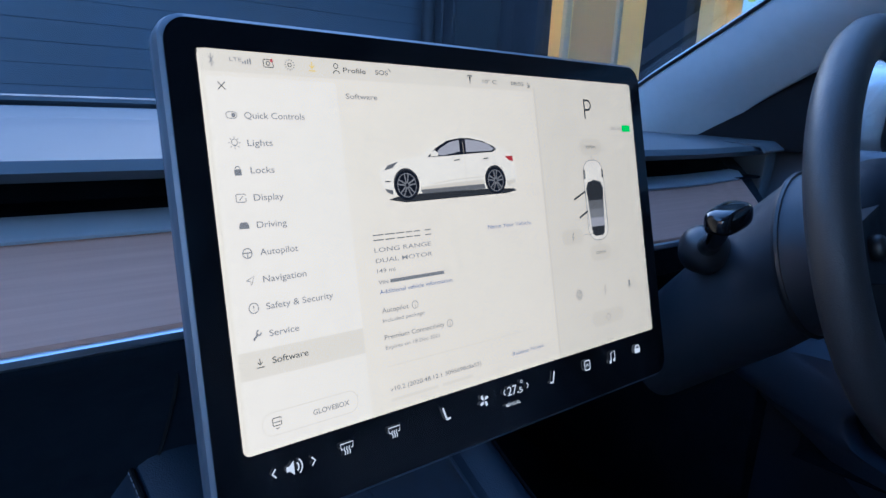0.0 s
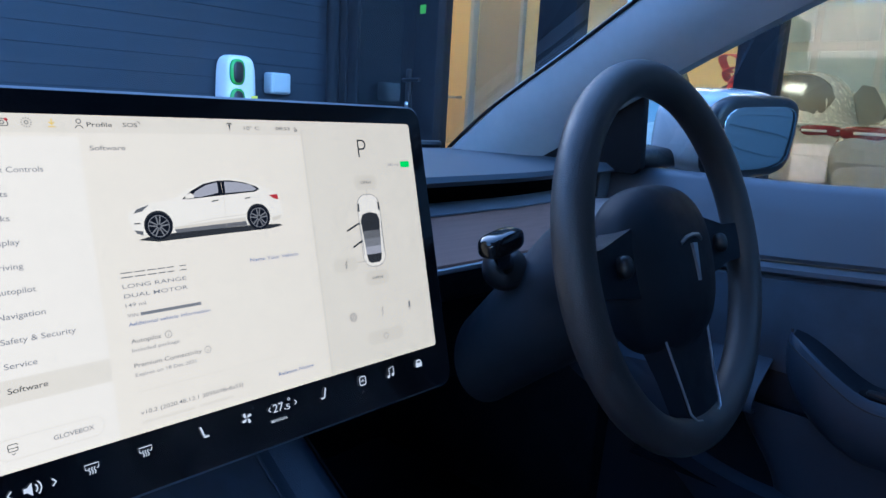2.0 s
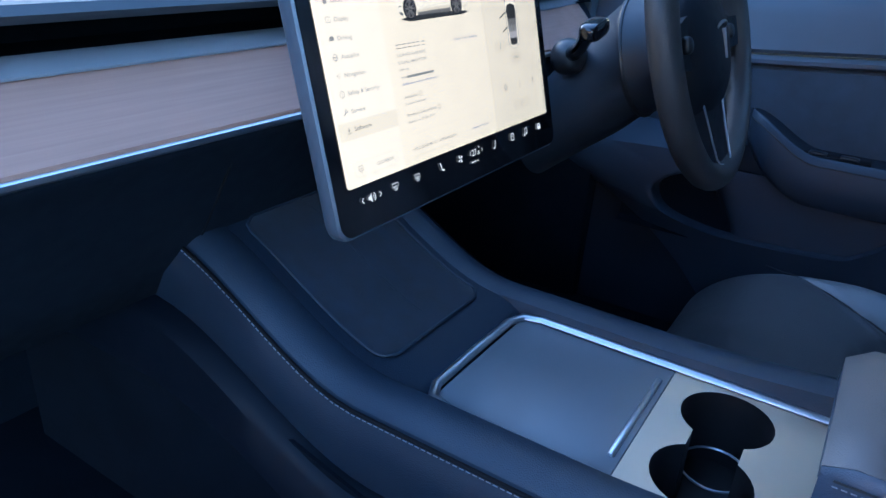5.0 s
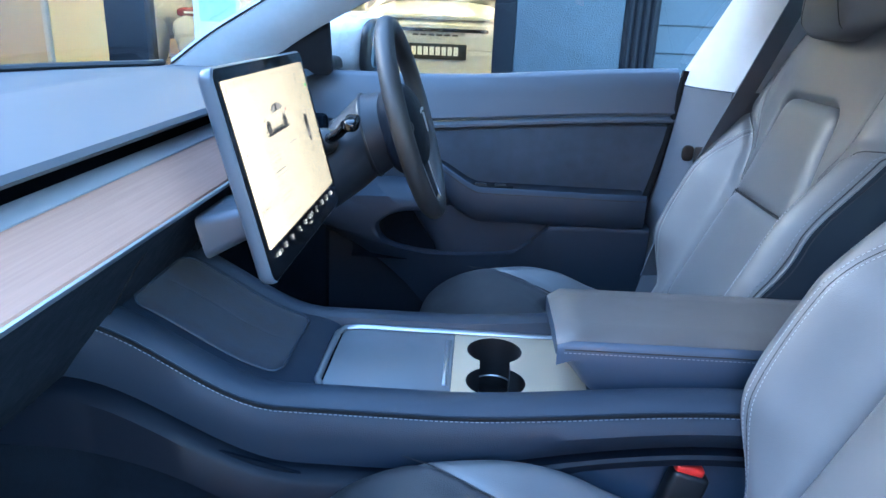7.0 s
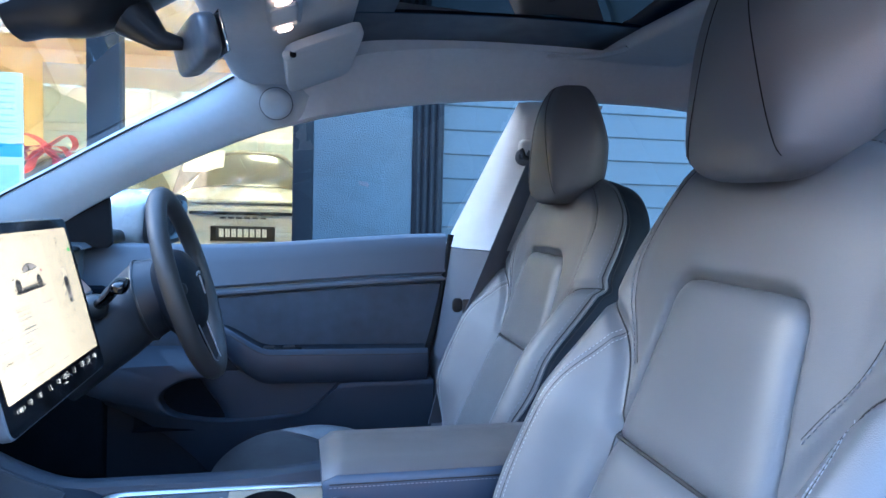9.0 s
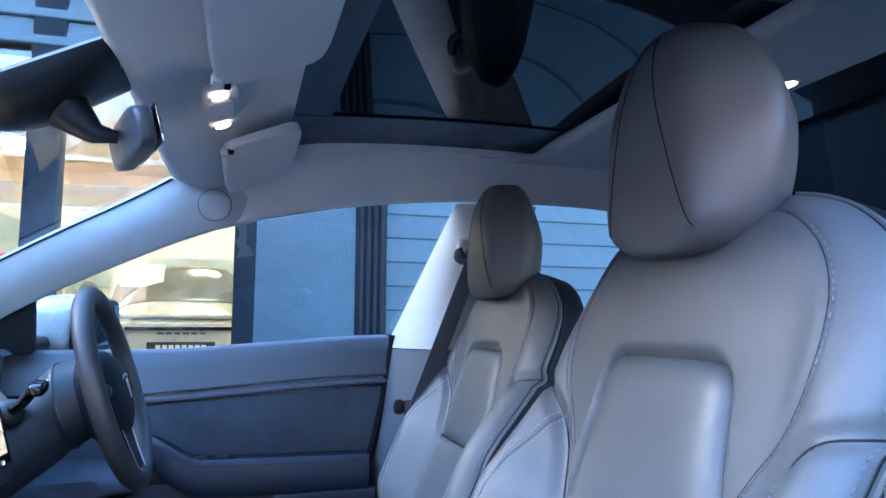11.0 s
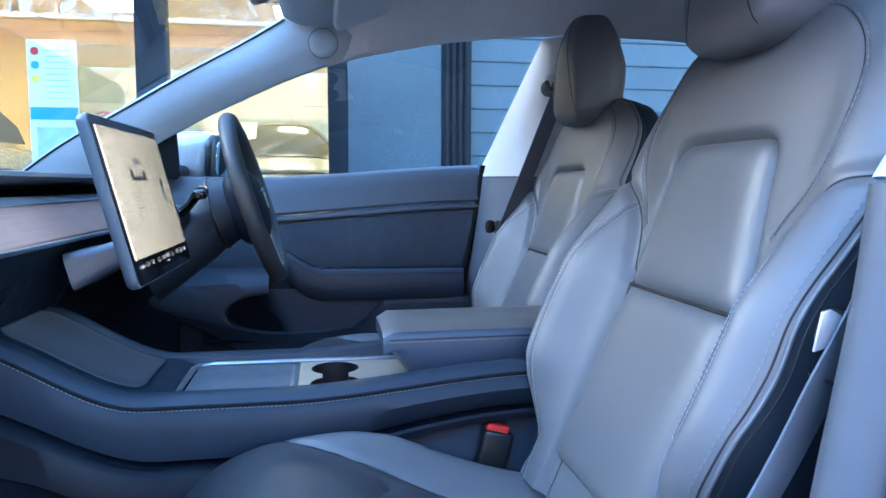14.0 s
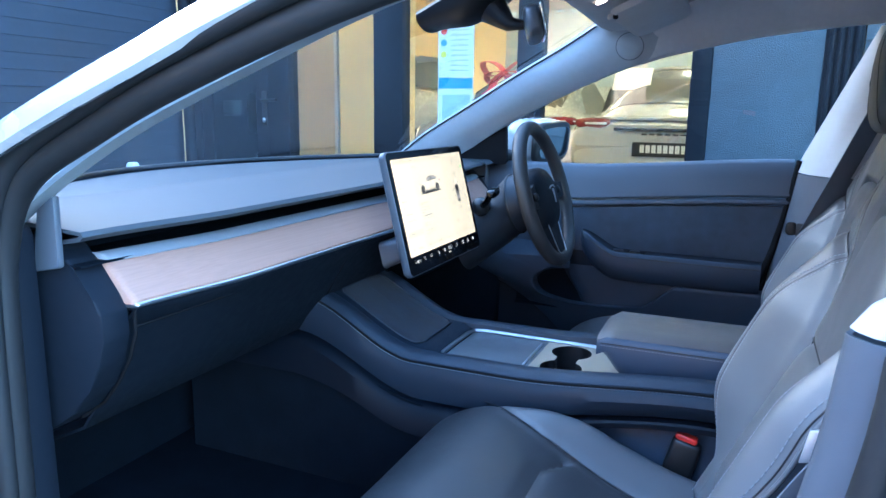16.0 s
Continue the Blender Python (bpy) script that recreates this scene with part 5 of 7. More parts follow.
def build_outer_mirror():
    m = thing("outside_mirror", "white painted outside mirror with black surround", "car mirror")
    def sh(p):
        k = 1 - 0.25 * (p.x + 0.12) / 0.24 * (p.z < 0) * 0.6
        return Vector((p.x + 0.925, p.y * (1 - 0.2 * p.x) + 0.055, p.z * k + 0.99 + 0.05 * p.x))
    part("shell", soft((0.235, 0.12, 0.135), 3.6, 36, 22, sh), WHITE_PAINT, m, "white painted mirror shell")
    part("surround", soft((0.228, 0.03, 0.128), 4.2, 36, 14, lambda p: Vector((p.x + 0.925, p.y - 0.004, p.z + 0.989 + 0.05 * p.x))), BLACK, m)
    part("mirror_glass", soft((0.195, 0.006, 0.098), 4.5, 36, 10, lambda p: Vector((p.x + 0.925, p.y - 0.018, p.z + 0.989 + 0.05 * p.x))), MIRROR, m)
    part("arm", boxm((0.80, 0.07, 0.945), (0.12, 0.05, 0.03), 0.012, 3), BLACK, m)
    c = Matrix.Translation((0.87, 0.03, 0.99))
    m.matrix_world = Matrix.Translation((-0.025, 0.0, 0.020)) @ c @ Matrix.Rotation(radians(-12), 4, "Z") @ Matrix.Rotation(radians(5), 4, "X") @ c.inverted()
    sp = part("sail_panel", prism([(0.30, 0.945), (0.075, 0.945), (0.065, 0.955), (0.07, 1.058), (0.10, 1.045), (0.16, 1.003), (0.22, 0.966)], "x", 0.695, 0.712, 0.003), MATT)
    tagged(sp, "black triangular panel ahead of the door window", "trim panel", kind="structure")


def ribbon(pts, width, thick, across):
    """A flat band along points."""
    a = Vector(across).normalized() * width / 2
    rows = []
    P = [Vector(p) for p in pts]
    for i, p in enumerate(P):
        d = (P[min(i + 1, len(P) - 1)] - P[max(i - 1, 0)]).normalized()
        n = d.cross(a).normalized() * thick / 2
        rows.append([p - a + n, p + a + n, p + a - n, p - a - n])
    return loft(rows, True, True)


def build_belt(s):
    b = thing("seat_belt", "black webbing seat belt hanging from the door pillar", "seat belt", group="seat belts")
    if s > 0:
        pts = [(0.572, -0.868, 1.160), (0.574, -0.840, 1.09), (0.582, -0.795, 0.97), (0.590, -0.745, 0.84), (0.598, -0.70, 0.72), (0.61, -0.66, 0.55)]
    else:
        pts = [(-0.612, -0.868, 1.160), (-0.618, -0.815, 1.05), (-0.635, -0.745, 0.93), (-0.644, -0.705, 0.850), (-0.646, -0.667, 0.783), (-0.645, -0.650, 0.747), (-0.644, -0.630, 0.708), (-0.642, -0.610, 0.672), (-0.636, -0.575, 0.61), (-0.62, -0.53, 0.53)]
    part("webbing", ribbon(curve(pts, 24), 0.046, 0.002, (0.35, -0.94, -0.05)), BELT, b)
    g = part("guide", soft((0.05, 0.075, 0.05), 3, 24, 14, lambda p: Vector((s * (0.580 + p.x * 0.7), p.y - 0.868, p.z + 1.183 + 0.3 * p.y))), PALE, b, "pale grey belt guide")
    part("guide_slot", tube([(s * 0.566, -0.895, 1.168), (s * 0.563, -0.868, 1.160), (s * 0.566, -0.840, 1.172), (s * 0.572, -0.835, 1.190)], 0.006, 8), BLACK, g)
    if s > 0:
        part("guide_plate", soft((0.008, 0.086, 0.17), 6, 24, 14, lambda p: Matrix.Rotation(radians(-40), 4, "Z") @ p + Vector((0.606 - 0.25 * p.z, -0.850 - 0.42 * p.z, 1.195))), PALE, b)
    if s > 0:
        H = Matrix.Translation((0.574, -0.842, 1.173)) @ Vector((-0.8, 0.6, 0.1)).to_track_quat("Z", "Y").to_matrix().to_4x4()
        part("guide_hub", loft([[H @ Vector((r * math.cos(k * math.pi / 16), r * math.sin(k * math.pi / 16), z)) for k in range(32)] for r, z in ((0.021, -0.004), (0.021, 0.003), (0.018, 0.006), (0.010, 0.0065), (0.008, 0.004), (0.002, 0.004))], True, True), GREY_PLASTIC, b)
        t = part("tongue", boxm((0.592, -0.735, 0.826), (0.010, 0.050, 0.035), 0.004), BLACK, b)
        part("tongue_plate", soft((0.006, 0.026, 0.034), 2.6, 20, 8, lambda p: p + Vector((0.600, -0.700, 0.828))), BLACK, t)
    else:
        T = Matrix.Translation((-0.639, -0.688, 0.818)) @ Matrix.Rotation(radians(18), 4, "X")
        t = part("tongue", soft((0.018, 0.046, 0.034), 4, 20, 12, lambda p: T @ p), BLACK, b)
        part("tongue_plate", prism([(0.010, 0.014), (0.003, 0.016), (-0.006, 0.011), (-0.009, 0.002), (-0.007, -0.006), (0.0, -0.012), (0.010, -0.015), (0.016, -0.017)], "x", -0.650, -0.647, 0.0008), STEEL, t, "bright steel belt tongue").location = (0.0, -0.669, 0.824)
        part("stop", ribbon([(-0.6475, -0.652, 0.7885), (-0.6475, -0.660, 0.7865), (-0.646, -0.686, 0.775)], 0.005, 0.002, (0, 0.4, 0.9)), RUBBER, b)


def build_buckle(x, y, z):
    k = thing("belt_buckle", "black seat belt buckle with a red release button", "belt buckle", group="belt buckles")
    M = Matrix.Translation((x, y, z)) @ Matrix.Rotation(radians(14), 4, "X")
    b = boxm((0, 0, -0.045), (0.024, 0.048, 0.10), 0.007, 3)
    bmesh.ops.transform(b, matrix=M, verts=b.verts)
    part("case", b, BLACK, k)
    b = boxm((0, 0.004, 0.008), (0.018, 0.036, 0.012), 0.004, 3)
    bmesh.ops.transform(b, matrix=M, verts=b.verts)
    part("release_button", b, RED, k, "red release button")


for side in (1, -1):
    build_visor(side)
    build_belt(side)
    build_airbag_disc(side)
build_passenger_opening()
build_roof_console()
build_interior_mirror()
build_outer_mirror()
build_buckle(-0.128, -0.540, 0.562)
build_buckle(0.128, -0.605, 0.552)


# ---- writing and symbols on the screen ----
def letters(name, text, x, y, width, height, mat, parent, z=0.0006, centre=False):
    """Writing with the built-in font, fitted to a width and a capital height."""
    c = bpy.data.curves.new(name, "FONT")
    c.body = text
    c.offset = 0.004
    tmp = new(name, c)
    bpy.context.view_layer.update()
    me = bpy.data.meshes.new_from_object(tmp.evaluated_get(bpy.context.evaluated_depsgraph_get()))
    bpy.data.objects.remove(tmp)
    xs = [v.co.x for v in me.vertices]
    lo, hi = min(xs), max(xs)
    k = width / (hi - lo)
    for v in me.vertices:
        v.co = ((v.co.x - lo) * k + x - (width / 2 if centre else 0), (v.co.y - 0.345) * height / 0.69 + y, z)
    me.materials.append(mat)
    ob = new(name, me)
    ob.parent = parent
    return ob


def flat(name, outline, mat, parent, z=0.0005):
    bm = bmesh.new()
    bm.faces.new([bm.verts.new((x, y, z)) for x, y in outline])
    return part(name, bm, mat, parent, smooth=False)


def strokes(name, lines, w, mat, parent, z=0.0006):
    """Thin line symbols: each line a list of points."""
    bm = bmesh.new()
    for ln in lines:
        P = [Vector((a, b, z)) for a, b in ln]
        left, right = [], []
        for i, p in enumerate(P):
            d = P[min(i + 1, len(P) - 1)] - P[max(i - 1, 0)]
            n = Vector((-d.y, d.x, 0)).normalized() * w / 2
            left.append(bm.verts.new(p + n))
            right.append(bm.verts.new(p - n))
        for i in range(len(P) - 1):
            bm.faces.new((left[i], left[i + 1], right[i + 1], right[i]))
    return part(name, bm, mat, parent, smooth=False)


def circle(cx, cy, r, a0=0, a1=360, n=20):
    return [(cx + r * math.cos(radians(a0 + (a1 - a0) * k / n)), cy + r * math.sin(radians(a0 + (a1 - a0) * k / n))) for k in range(n + 1)]


def build_page(t):
    d = [o for o in t.children if o.name.startswith("display")][0]
    mm = 0.001

    def T(text, x, y, w, h, mat=UI_GREY, centre=False, nm="writing"):
        return letters(nm, text, x * mm, y * mm, w * mm, h * mm, mat, d, 0.0009, centre)

    def S(lines, w=0.35, mat=UI_GREY, nm="symbol", z=0.0009):
        return strokes(nm, [[(a * mm, b * mm) for a, b in ln] for ln in lines], w * mm, mat, d, z)

    def F(outline, mat, z=0.0006, nm="tile"):
        return flat(nm, [(a * mm, b * mm) for a, b in outline], mat, d, z)

    F([(-161.5, -0.3), (56, -0.3), (56, -10), (-161.5, -10)], UI_SHADE, nm="status_strip")
    F(rounded(-126, -96.5, 67, 169, 2), UI_PANEL, 0.0007, "menu_panel")
    F([(55, -0.5), (161, -0.5), (161, -181), (55, -181)], UI_SHADE, 0.0006, "vehicle_panel")
    F([(54.6, -7), (56.2, -7), (56.2, -180), (54.6, -180)], UI_TILE, 0.0007, "divider")
    F([(-159.4, -135.4), (-92.6, -135.4), (-92.6, -148), (-159.4, -148)], UI_SHADE, 0.0008, "menu_highlight")
    # status line
    T("LTE", -147.2, -4.2, 5.8, 1.7)
    S([[(-140.9 + 1.2 * k, -6), (-140.9 + 1.2 * k, -5 + 0.6 * k)] for k in range(4)], 0.7, UI_GREY)
    S([[(-156.8, -6.6), (-154.6, -3.6), (-155.8, -2.4), (-155.8, -7.8), (-154.6, -6.4), (-156.8, -3.6)]], 0.35)
    S([rounded(-128.3, -4.9, 5, 3.6, 0.8) + [(-126.6, -3.3)], circle(-128.5, -4.9, 0.9)], 0.4, UI_DARK)
    F(circle(-126.6, -3.5, 0.8)[:-1], UI_RED, 0.001)
    S([circle(-117.3, -4.8, 0.9)] + [[(-117.3 + 2 * math.cos(a), -4.8 + 2 * math.sin(a)), (-117.3 + 2.7 * math.cos(a), -4.8 + 2.7 * math.sin(a))] for a in [k * math.pi / 6 for k in range(12)]], 0.4, UI_DARK)
    S([[(-105.2, -2.6), (-105.2, -5.6)], [(-106.6, -4.3), (-105.2, -5.8), (-103.8, -4.3)], [(-107, -6.9), (-103.4, -6.9)]], 0.6, UI_AMBER)
    S([circle(-91.5, -3.6, 1.2), circle(-91.5, -7.8, 1.9, 10, 170)], 0.45, UI_DARK)
    T("Profile", -87.4, -5.3, 13.6, 2.5, UI_DARK)
    T("SOS", -67.7, -5.2, 8.2, 2.4, UI_DARK)
    S([circle(-59.5, -4.6, 1.6, 0, 80)], 0.4, UI_DARK)
    S([[(-2, -3.4), (-1, -2.9), (1, -2.9), (2, -3.4)]], 0.7, UI_DARK, "emblem")
    F([(-0.8, -3.5), (0.8, -3.5), (0, -8.2)], UI_DARK, 0.0009, "emblem")
    T("10\u00b0 C", 10.3, -5.7, 11.5, 2.2, UI_DARK)
    T("08:53", 34.6, -5.6, 11.3, 2.2, UI_DARK)
    F(rounded(51, -6.8, 2.4, 1.9, 0.3), UI_BLACK)
    S([circle(50.2, -5.6, 0.8, 0, 180)], 0.4, UI_BLACK)
    # menu
    S([[(-154, -14.6), (-150.6, -18)], [(-154, -18), (-150.6, -14.6)]], 0.45, UI_DARK)
    menu = (("Quick Controls", 30.8), ("Lights", 12.5), ("Locks", 11.9), ("Display", 15), ("Driving", 15), ("Autopilot", 19.4), ("Navigation", 22.3), ("Safety & Security", 35.5), ("Service", 15.2), ("Software", 18.6))
    for k, (w, wd) in enumerate(menu):
        y = -29.3 - 12.42 * k
        T(w, -143.2, y, wd, 2.9, UI_GREY if k < 9 else UI_DARK)
    x, y = -149.3, -29.3
    S([rounded(x, y, 5, 2.9, 1.4) + [(x + 2.5, y)]], 0.35)
    F(circle(x + 0.9, y, 1.0)[:-1], UI_GREY, 0.0009)
    y -= 12.42
    S([circle(x, y + 0.3, 1.4), [(x - 0.6, y - 1.4), (x + 0.6, y - 1.4)]] + [[(x + 2.1 * math.cos(a), y + 2.1 * math.sin(a)), (x + 2.9 * math.cos(a), y + 2.9 * math.sin(a))] for a in [k * math.pi / 4 for k in range(8)]], 0.35)
    y -= 12.42
    F(rounded(x, y - 0.8, 3.4, 2.8, 0.3), UI_GREY, 0.0009)
    S([circle(x, y + 0.8, 1.1, 0, 180)], 0.45)
    y -= 12.42
    S([rounded(x, y, 4.6, 3.6, 0.7) + [(x + 2.3, y)], [(x - 0.8, y - 0.9), (x + 1, y + 0.9)]], 0.4)
    y -= 12.42
    F([(x - 2.4, y - 1.4), (x + 2.4, y - 1.4), (x + 2.4, y + 0.2), (x + 1.5, y + 1.6), (x - 1.5, y + 1.6), (x - 2.4, y + 0.2)], UI_GREY, 0.0009)
    y -= 12.42
    S([circle(x, y, 2.2), [(x - 2.1, y + 0.2), (x + 2.1, y + 0.2)], [(x, y), (x, y - 2.1)]], 0.5)
    y -= 12.42
    S([[(x - 2, y + 0.2), (x + 1.9, y + 1.9), (x + 0.2, y - 2), (x - 0.3, y - 0.2), (x - 2, y + 0.2)]], 0.4)
    y -= 12.42
    S([circle(x, y, 2.3), [(x, y + 1.2), (x, y - 0.3)], [(x, y - 0.9), (x, y - 1.2)]], 0.45)
    y -= 12.42
    S([[(x - 1.8, y - 1.9), (x + 0.6, y + 0.6)]], 1.0)
    S([circle(x + 1.1, y + 1.1, 1.1, 90, 360)], 0.7)
    y -= 12.42
    S([[(x, y + 1.9), (x, y - 0.8)], [(x - 1.2, y + 0.3), (x, y - 0.9), (x + 1.2, y + 0.3)], [(x - 1.9, y - 2.1), (x + 1.9, y - 2.1)]], 0.45, UI_DARK)
    S([rounded(-126, -169.9, 51.5, 10.6, 5) + [(-100.3, -167)]], 0.3, UI_TILE)
    T("GLOVEBOX", -125.6, -170, 20.2, 2.4, UI_MID)
    S([rounded(-144.4, -169.2, 4.4, 3.6, 0.8) + [(-142.2, -169)], [(-146.6, -169.4), (-142.2, -169.4)], [(-145.2, -172), (-144.4, -172.7), (-143.6, -172)]], 0.4, UI_DARK)
    # page
    T("Software", -87.5, -18.4, 19.4, 2.6, UI_MID)
    for x0, x1 in ((-80.5, -73.8), (-72.8, -66.5), (-65.4, -60), (-59, -54.6), (-53.6, -49.4), (-45.8, -41.6)):
        S([[(x0, -89.6), (x1, -89.6)], [(x0, -92.2), (x1, -92.2)]], 0.6, UI_MID, "plain_bar")
    T("LONG RANGE", -80.5, -97.3, 38, 2.2, UI_GREY)
    T("DUAL MOTOR", -80.3, -102.8, 38, 2.2, UI_GREY)
    T("149 mi", -80.2, -108.1, 11.7, 2.0, UI_GREY)
    T("VIN", -80.0, -114, 6.2, 2.0, UI_GREY)
    F([(-72.5, -113.1), (-35.2, -113.1), (-35.2, -115), (-72.5, -115)], UI_GREY, 0.0009, "plain_bar")
    T("Additional vehicle information", -80.0, -119, 50, 2.0, UI_BLUE)
    T("Autopilot", -79.9, -128.7, 17.4, 2.4, UI_MID)
    T("Included package", -80, -133.9, 28, 1.9, UI_GREY)
    T("Premium Connectivity", -80, -142.6, 41, 2.4, UI_MID)
    T("Expires on 18 Dec 2021", -80, -148, 36.6, 1.9, UI_GREY)
    for cx, cy in ((-58, -128.7), (-35, -142.8)):
        S([circle(cx, cy, 2.0), [(cx, cy + 0.2), (cx, cy - 1.1)], [(cx, cy + 1.1), (cx, cy + 0.8)]], 0.35, UI_MID)
    S([[(-79.7, -157.8), (20.7, -157.8)]], 0.25, UI_TILE)
    T("v10.2 (2020.48.12.1 3095698c8a55)", -80, -169.7, 65.3, 2.2, UI_MID)
    F([(-80, -174.6), (-48, -174.6), (-48, -176.2), (-80, -176.2)], UI_SHADE, 0.0009, "plain_bar")
    F([(-45, -174.6), (-22, -174.6), (-22, -176.2), (-45, -176.2)], UI_SHADE, 0.0009, "plain_bar")
    T("Name Your Vehicle", 2.1, -92, 37.5, 2.3, UI_BLUE)
    T("Release Notes", 11.9, -169.8, 28.2, 2.2, UI_BLUE)
    # picture of a white saloon, flat on the page
    F([(-67.7, -71.9), (-56.3, -73.9), (-22.0, -73.3), (20.8, -72.8), (30.1, -71.5), (28.0, -70.2), (6.5, -69.3), (-42.7, -69.5), (-62.0, -70.6)], UI_DARK, 0.0007, "picture_shadow")
    F([(p.x, p.y) for p in curve([(x, y, 0) for x, y in [(-72.0, -57.9), (-70.6, -55.4), (-67.0, -53.5), (-59.1, -51.0), (-44.2, -49.3), (-36.3, -45.0), (-26.3, -40.9), (-16.3, -38.5), (-7.7, -38.0), (0.8, -38.8), (9.4, -41.0), (19.4, -44.9), (28.0, -48.7), (29.7, -51.3), (31.1, -58.3), (31.5, -63.5), (29.7, -66.8), (23.0, -68.5), (6.5, -69.3), (-42.7, -69.5), (-60.6, -69.9), (-68.4, -67.6), (-70.9, -63.7)]], 90)], UI_CAR, 0.0008, "picture_body")
    F([(-38.4, -49.8), (-32.0, -45.0), (-23.4, -41.0), (-13.5, -39.4), (-4.9, -39.5), (5.1, -41.3), (13.7, -44.3), (15.8, -46.1), (12.3, -47.7), (-9.2, -48.7), (-33.4, -50.0)], UI_BLACK, 0.0009, "picture_window")
    F([(-32.7, -48.9), (-29.2, -45.4), (-22.0, -42.0), (-14.0, -40.4), (-14.0, -47.1), (-26.3, -49.2)], UI_WIN, 0.0010, "picture_window")
    F([(-9.2, -40.2), (-0.6, -40.8), (8.7, -42.8), (13.7, -45.8), (11.5, -46.9), (-9.2, -47.6)], UI_WIN, 0.0010, "picture_window")
    F([(-36.3, -49.6), (-36.0, -47.4), (-32.7, -46.3), (-30.6, -47.8), (-30.9, -49.6)], UI_CAR, 0.0011, "picture_mirror")
    S([[(-19.2, -52.2), (-14.6, -51.7)], [(4.1, -51.7), (8.3, -51.2)]], 0.7, UI_DARK, "picture_handle")
    F([(-45.5, -67.6), (-20, -66.9), (3.0, -66.4), (3.6, -69.2), (-20, -69.5), (-44.5, -69.8)], UI_MID, 0.0009, "picture_sill")
    F([(-45.5, -66.2), (-20, -64.6), (3.0, -63.8), (3.0, -66.4), (-20, -66.9), (-45.5, -67.6)], UI_TILE, 0.0009, "picture_sill")
    F([(-69.6, -66.0), (-64.5, -67.0), (-64.5, -69.4), (-68.0, -68.2)], UI_MID, 0.0009, "picture_bumper")
    F([(21.8, -65.6), (30.4, -64.2), (29.2, -66.6), (23.0, -68.3)], UI_TILE, 0.0009, "picture_bumper")
    F([(22.5, -50.4), (29.1, -50.1), (29.4, -53.6), (25.8, -52.9)], UI_RED, 0.0009, "picture_lamp")
    F([(-68.9, -56.5), (-66.3, -53.9), (-59.1, -51.9), (-63.4, -55.4)], UI_MID, 0.0009, "picture_lamp")
    S([[(-68.9, -62.3), (-65.4, -62.4)]], 0.7, UI_DARK, "picture_vent")
    S([[(-36.3, -64.8), (-19.2, -63.0), (5.1, -62.0)]], 0.5, UI_TILE, "picture_crease")
    S([[(-11.3, -40.4), (-10.6, -53.0), (-11.3, -69.1)]], 0.3, UI_TILE, "picture_gap")
    for cx in (-54.9, 12.5):
        F(circle(cx, -64.3, 8.7, n=32)[:-1], UI_DARK, 0.0010, "picture_arch")
        F(circle(cx, -64.8, 8.0, n=32)[:-1], UI_BLACK, 0.0011, "picture_wheel")
        S([circle(cx, -64.8, 6.3, n=32)], 0.45, UI_GREY, "picture_rim", 0.0012)
        S([[(cx + 1.0 * math.cos(a + e), -64.8 + 1.0 * math.sin(a + e)), (cx + 6.1 * math.cos(a + 0.5 * e), -64.8 + 6.1 * math.sin(a + 0.5 * e))] for a in [k * 2 * math.pi / 5 + 0.3 for k in range(5)] for e in (-0.42, 0.42)], 0.75, UI_GREY, "picture_spoke", 0.0012)
    # right side
    S([[(105.2, -26.2), (105.2, -12.9)], [(105.2, -13.5), (108.9, -13.5)] + circle(108.9, -16.75, 3.25, 90, -90, 14) + [(105.2, -20.0)]], 1.25, UI_BLACK, "writing")
    F(rounded(151.4, -32.4, 9.6, 4.6, 0.6), UI_GREEN, 0.0009)
    T("283 mi", 133, -32.4, 11.5, 1.9, UI_GREY)
    S([[(60, -37.4), (157, -37.4)]], 0.25, UI_TILE)
    for cy in (-45.4, -118.1):
        F(rounded(108.2, cy, 23, 11, 5), UI_TILE, 0.0008)
        T("OPEN", 108.2, cy, 10.4, 1.9, UI_DARK, True)
    F(rounded(108, -82, 22, 55, 9), UI_CAR, 0.0008, "picture_body")
    S([rounded(108, -82, 22, 55, 9) + [(119, -64)]], 0.45, UI_MID, "picture_edge")
    F([(98.6, -74), (101, -69.5), (108, -68), (115, -69.5), (117.4, -74), (116.6, -82), (99.4, -82)], UI_DARK, 0.0009, "picture_window")
    for k, tone in enumerate((UI_MID, UI_GREY, UI_WIN)):
        y0 = -82 - 6.0 * k
        F([(99.4 + 0.4 * k, y0), (116.6 - 0.4 * k, y0), (116.2 - 0.4 * k, y0 - 6.0), (99.8 + 0.4 * k, y0 - 6.0)], tone, 0.0009, "picture_roof")
    F([(100.6, -100), (115.4, -100), (114.4, -105), (112, -106.5), (104, -106.5), (101.6, -105)], UI_DARK, 0.0009, "picture_window")
    for sx in (-1, 1):
        F([(108 + sx * 10.6, -61), (108 + sx * 9.2, -61), (108 + sx * 9.2, -67), (108 + sx * 10.6, -67)], UI_BLACK, 0.0010, "picture_wheel")
    S([[(97.5, -75.5), (84.5, -80.5)], [(98, -89), (88.5, -93)]], 1.3, UI_BLACK, "picture_door")
    S([[(118.5, -76), (118.5, -100)], [(97.6, -76), (98.4, -100)]], 0.4, UI_MID, "picture_edge")
    F(rounded(79.7, -105.1, 22, 10, 4.5), UI_TILE, 0.0008)
    S([[(80.6, -102.6), (78.8, -105.4), (80.8, -105), (79, -107.6)]], 0.6, UI_BLACK)
    S([[(91, -104.8), (101, -104.4)], [(108, -51), (108, -56)], [(108, -108), (108, -112.5)]], 0.25, UI_MID)
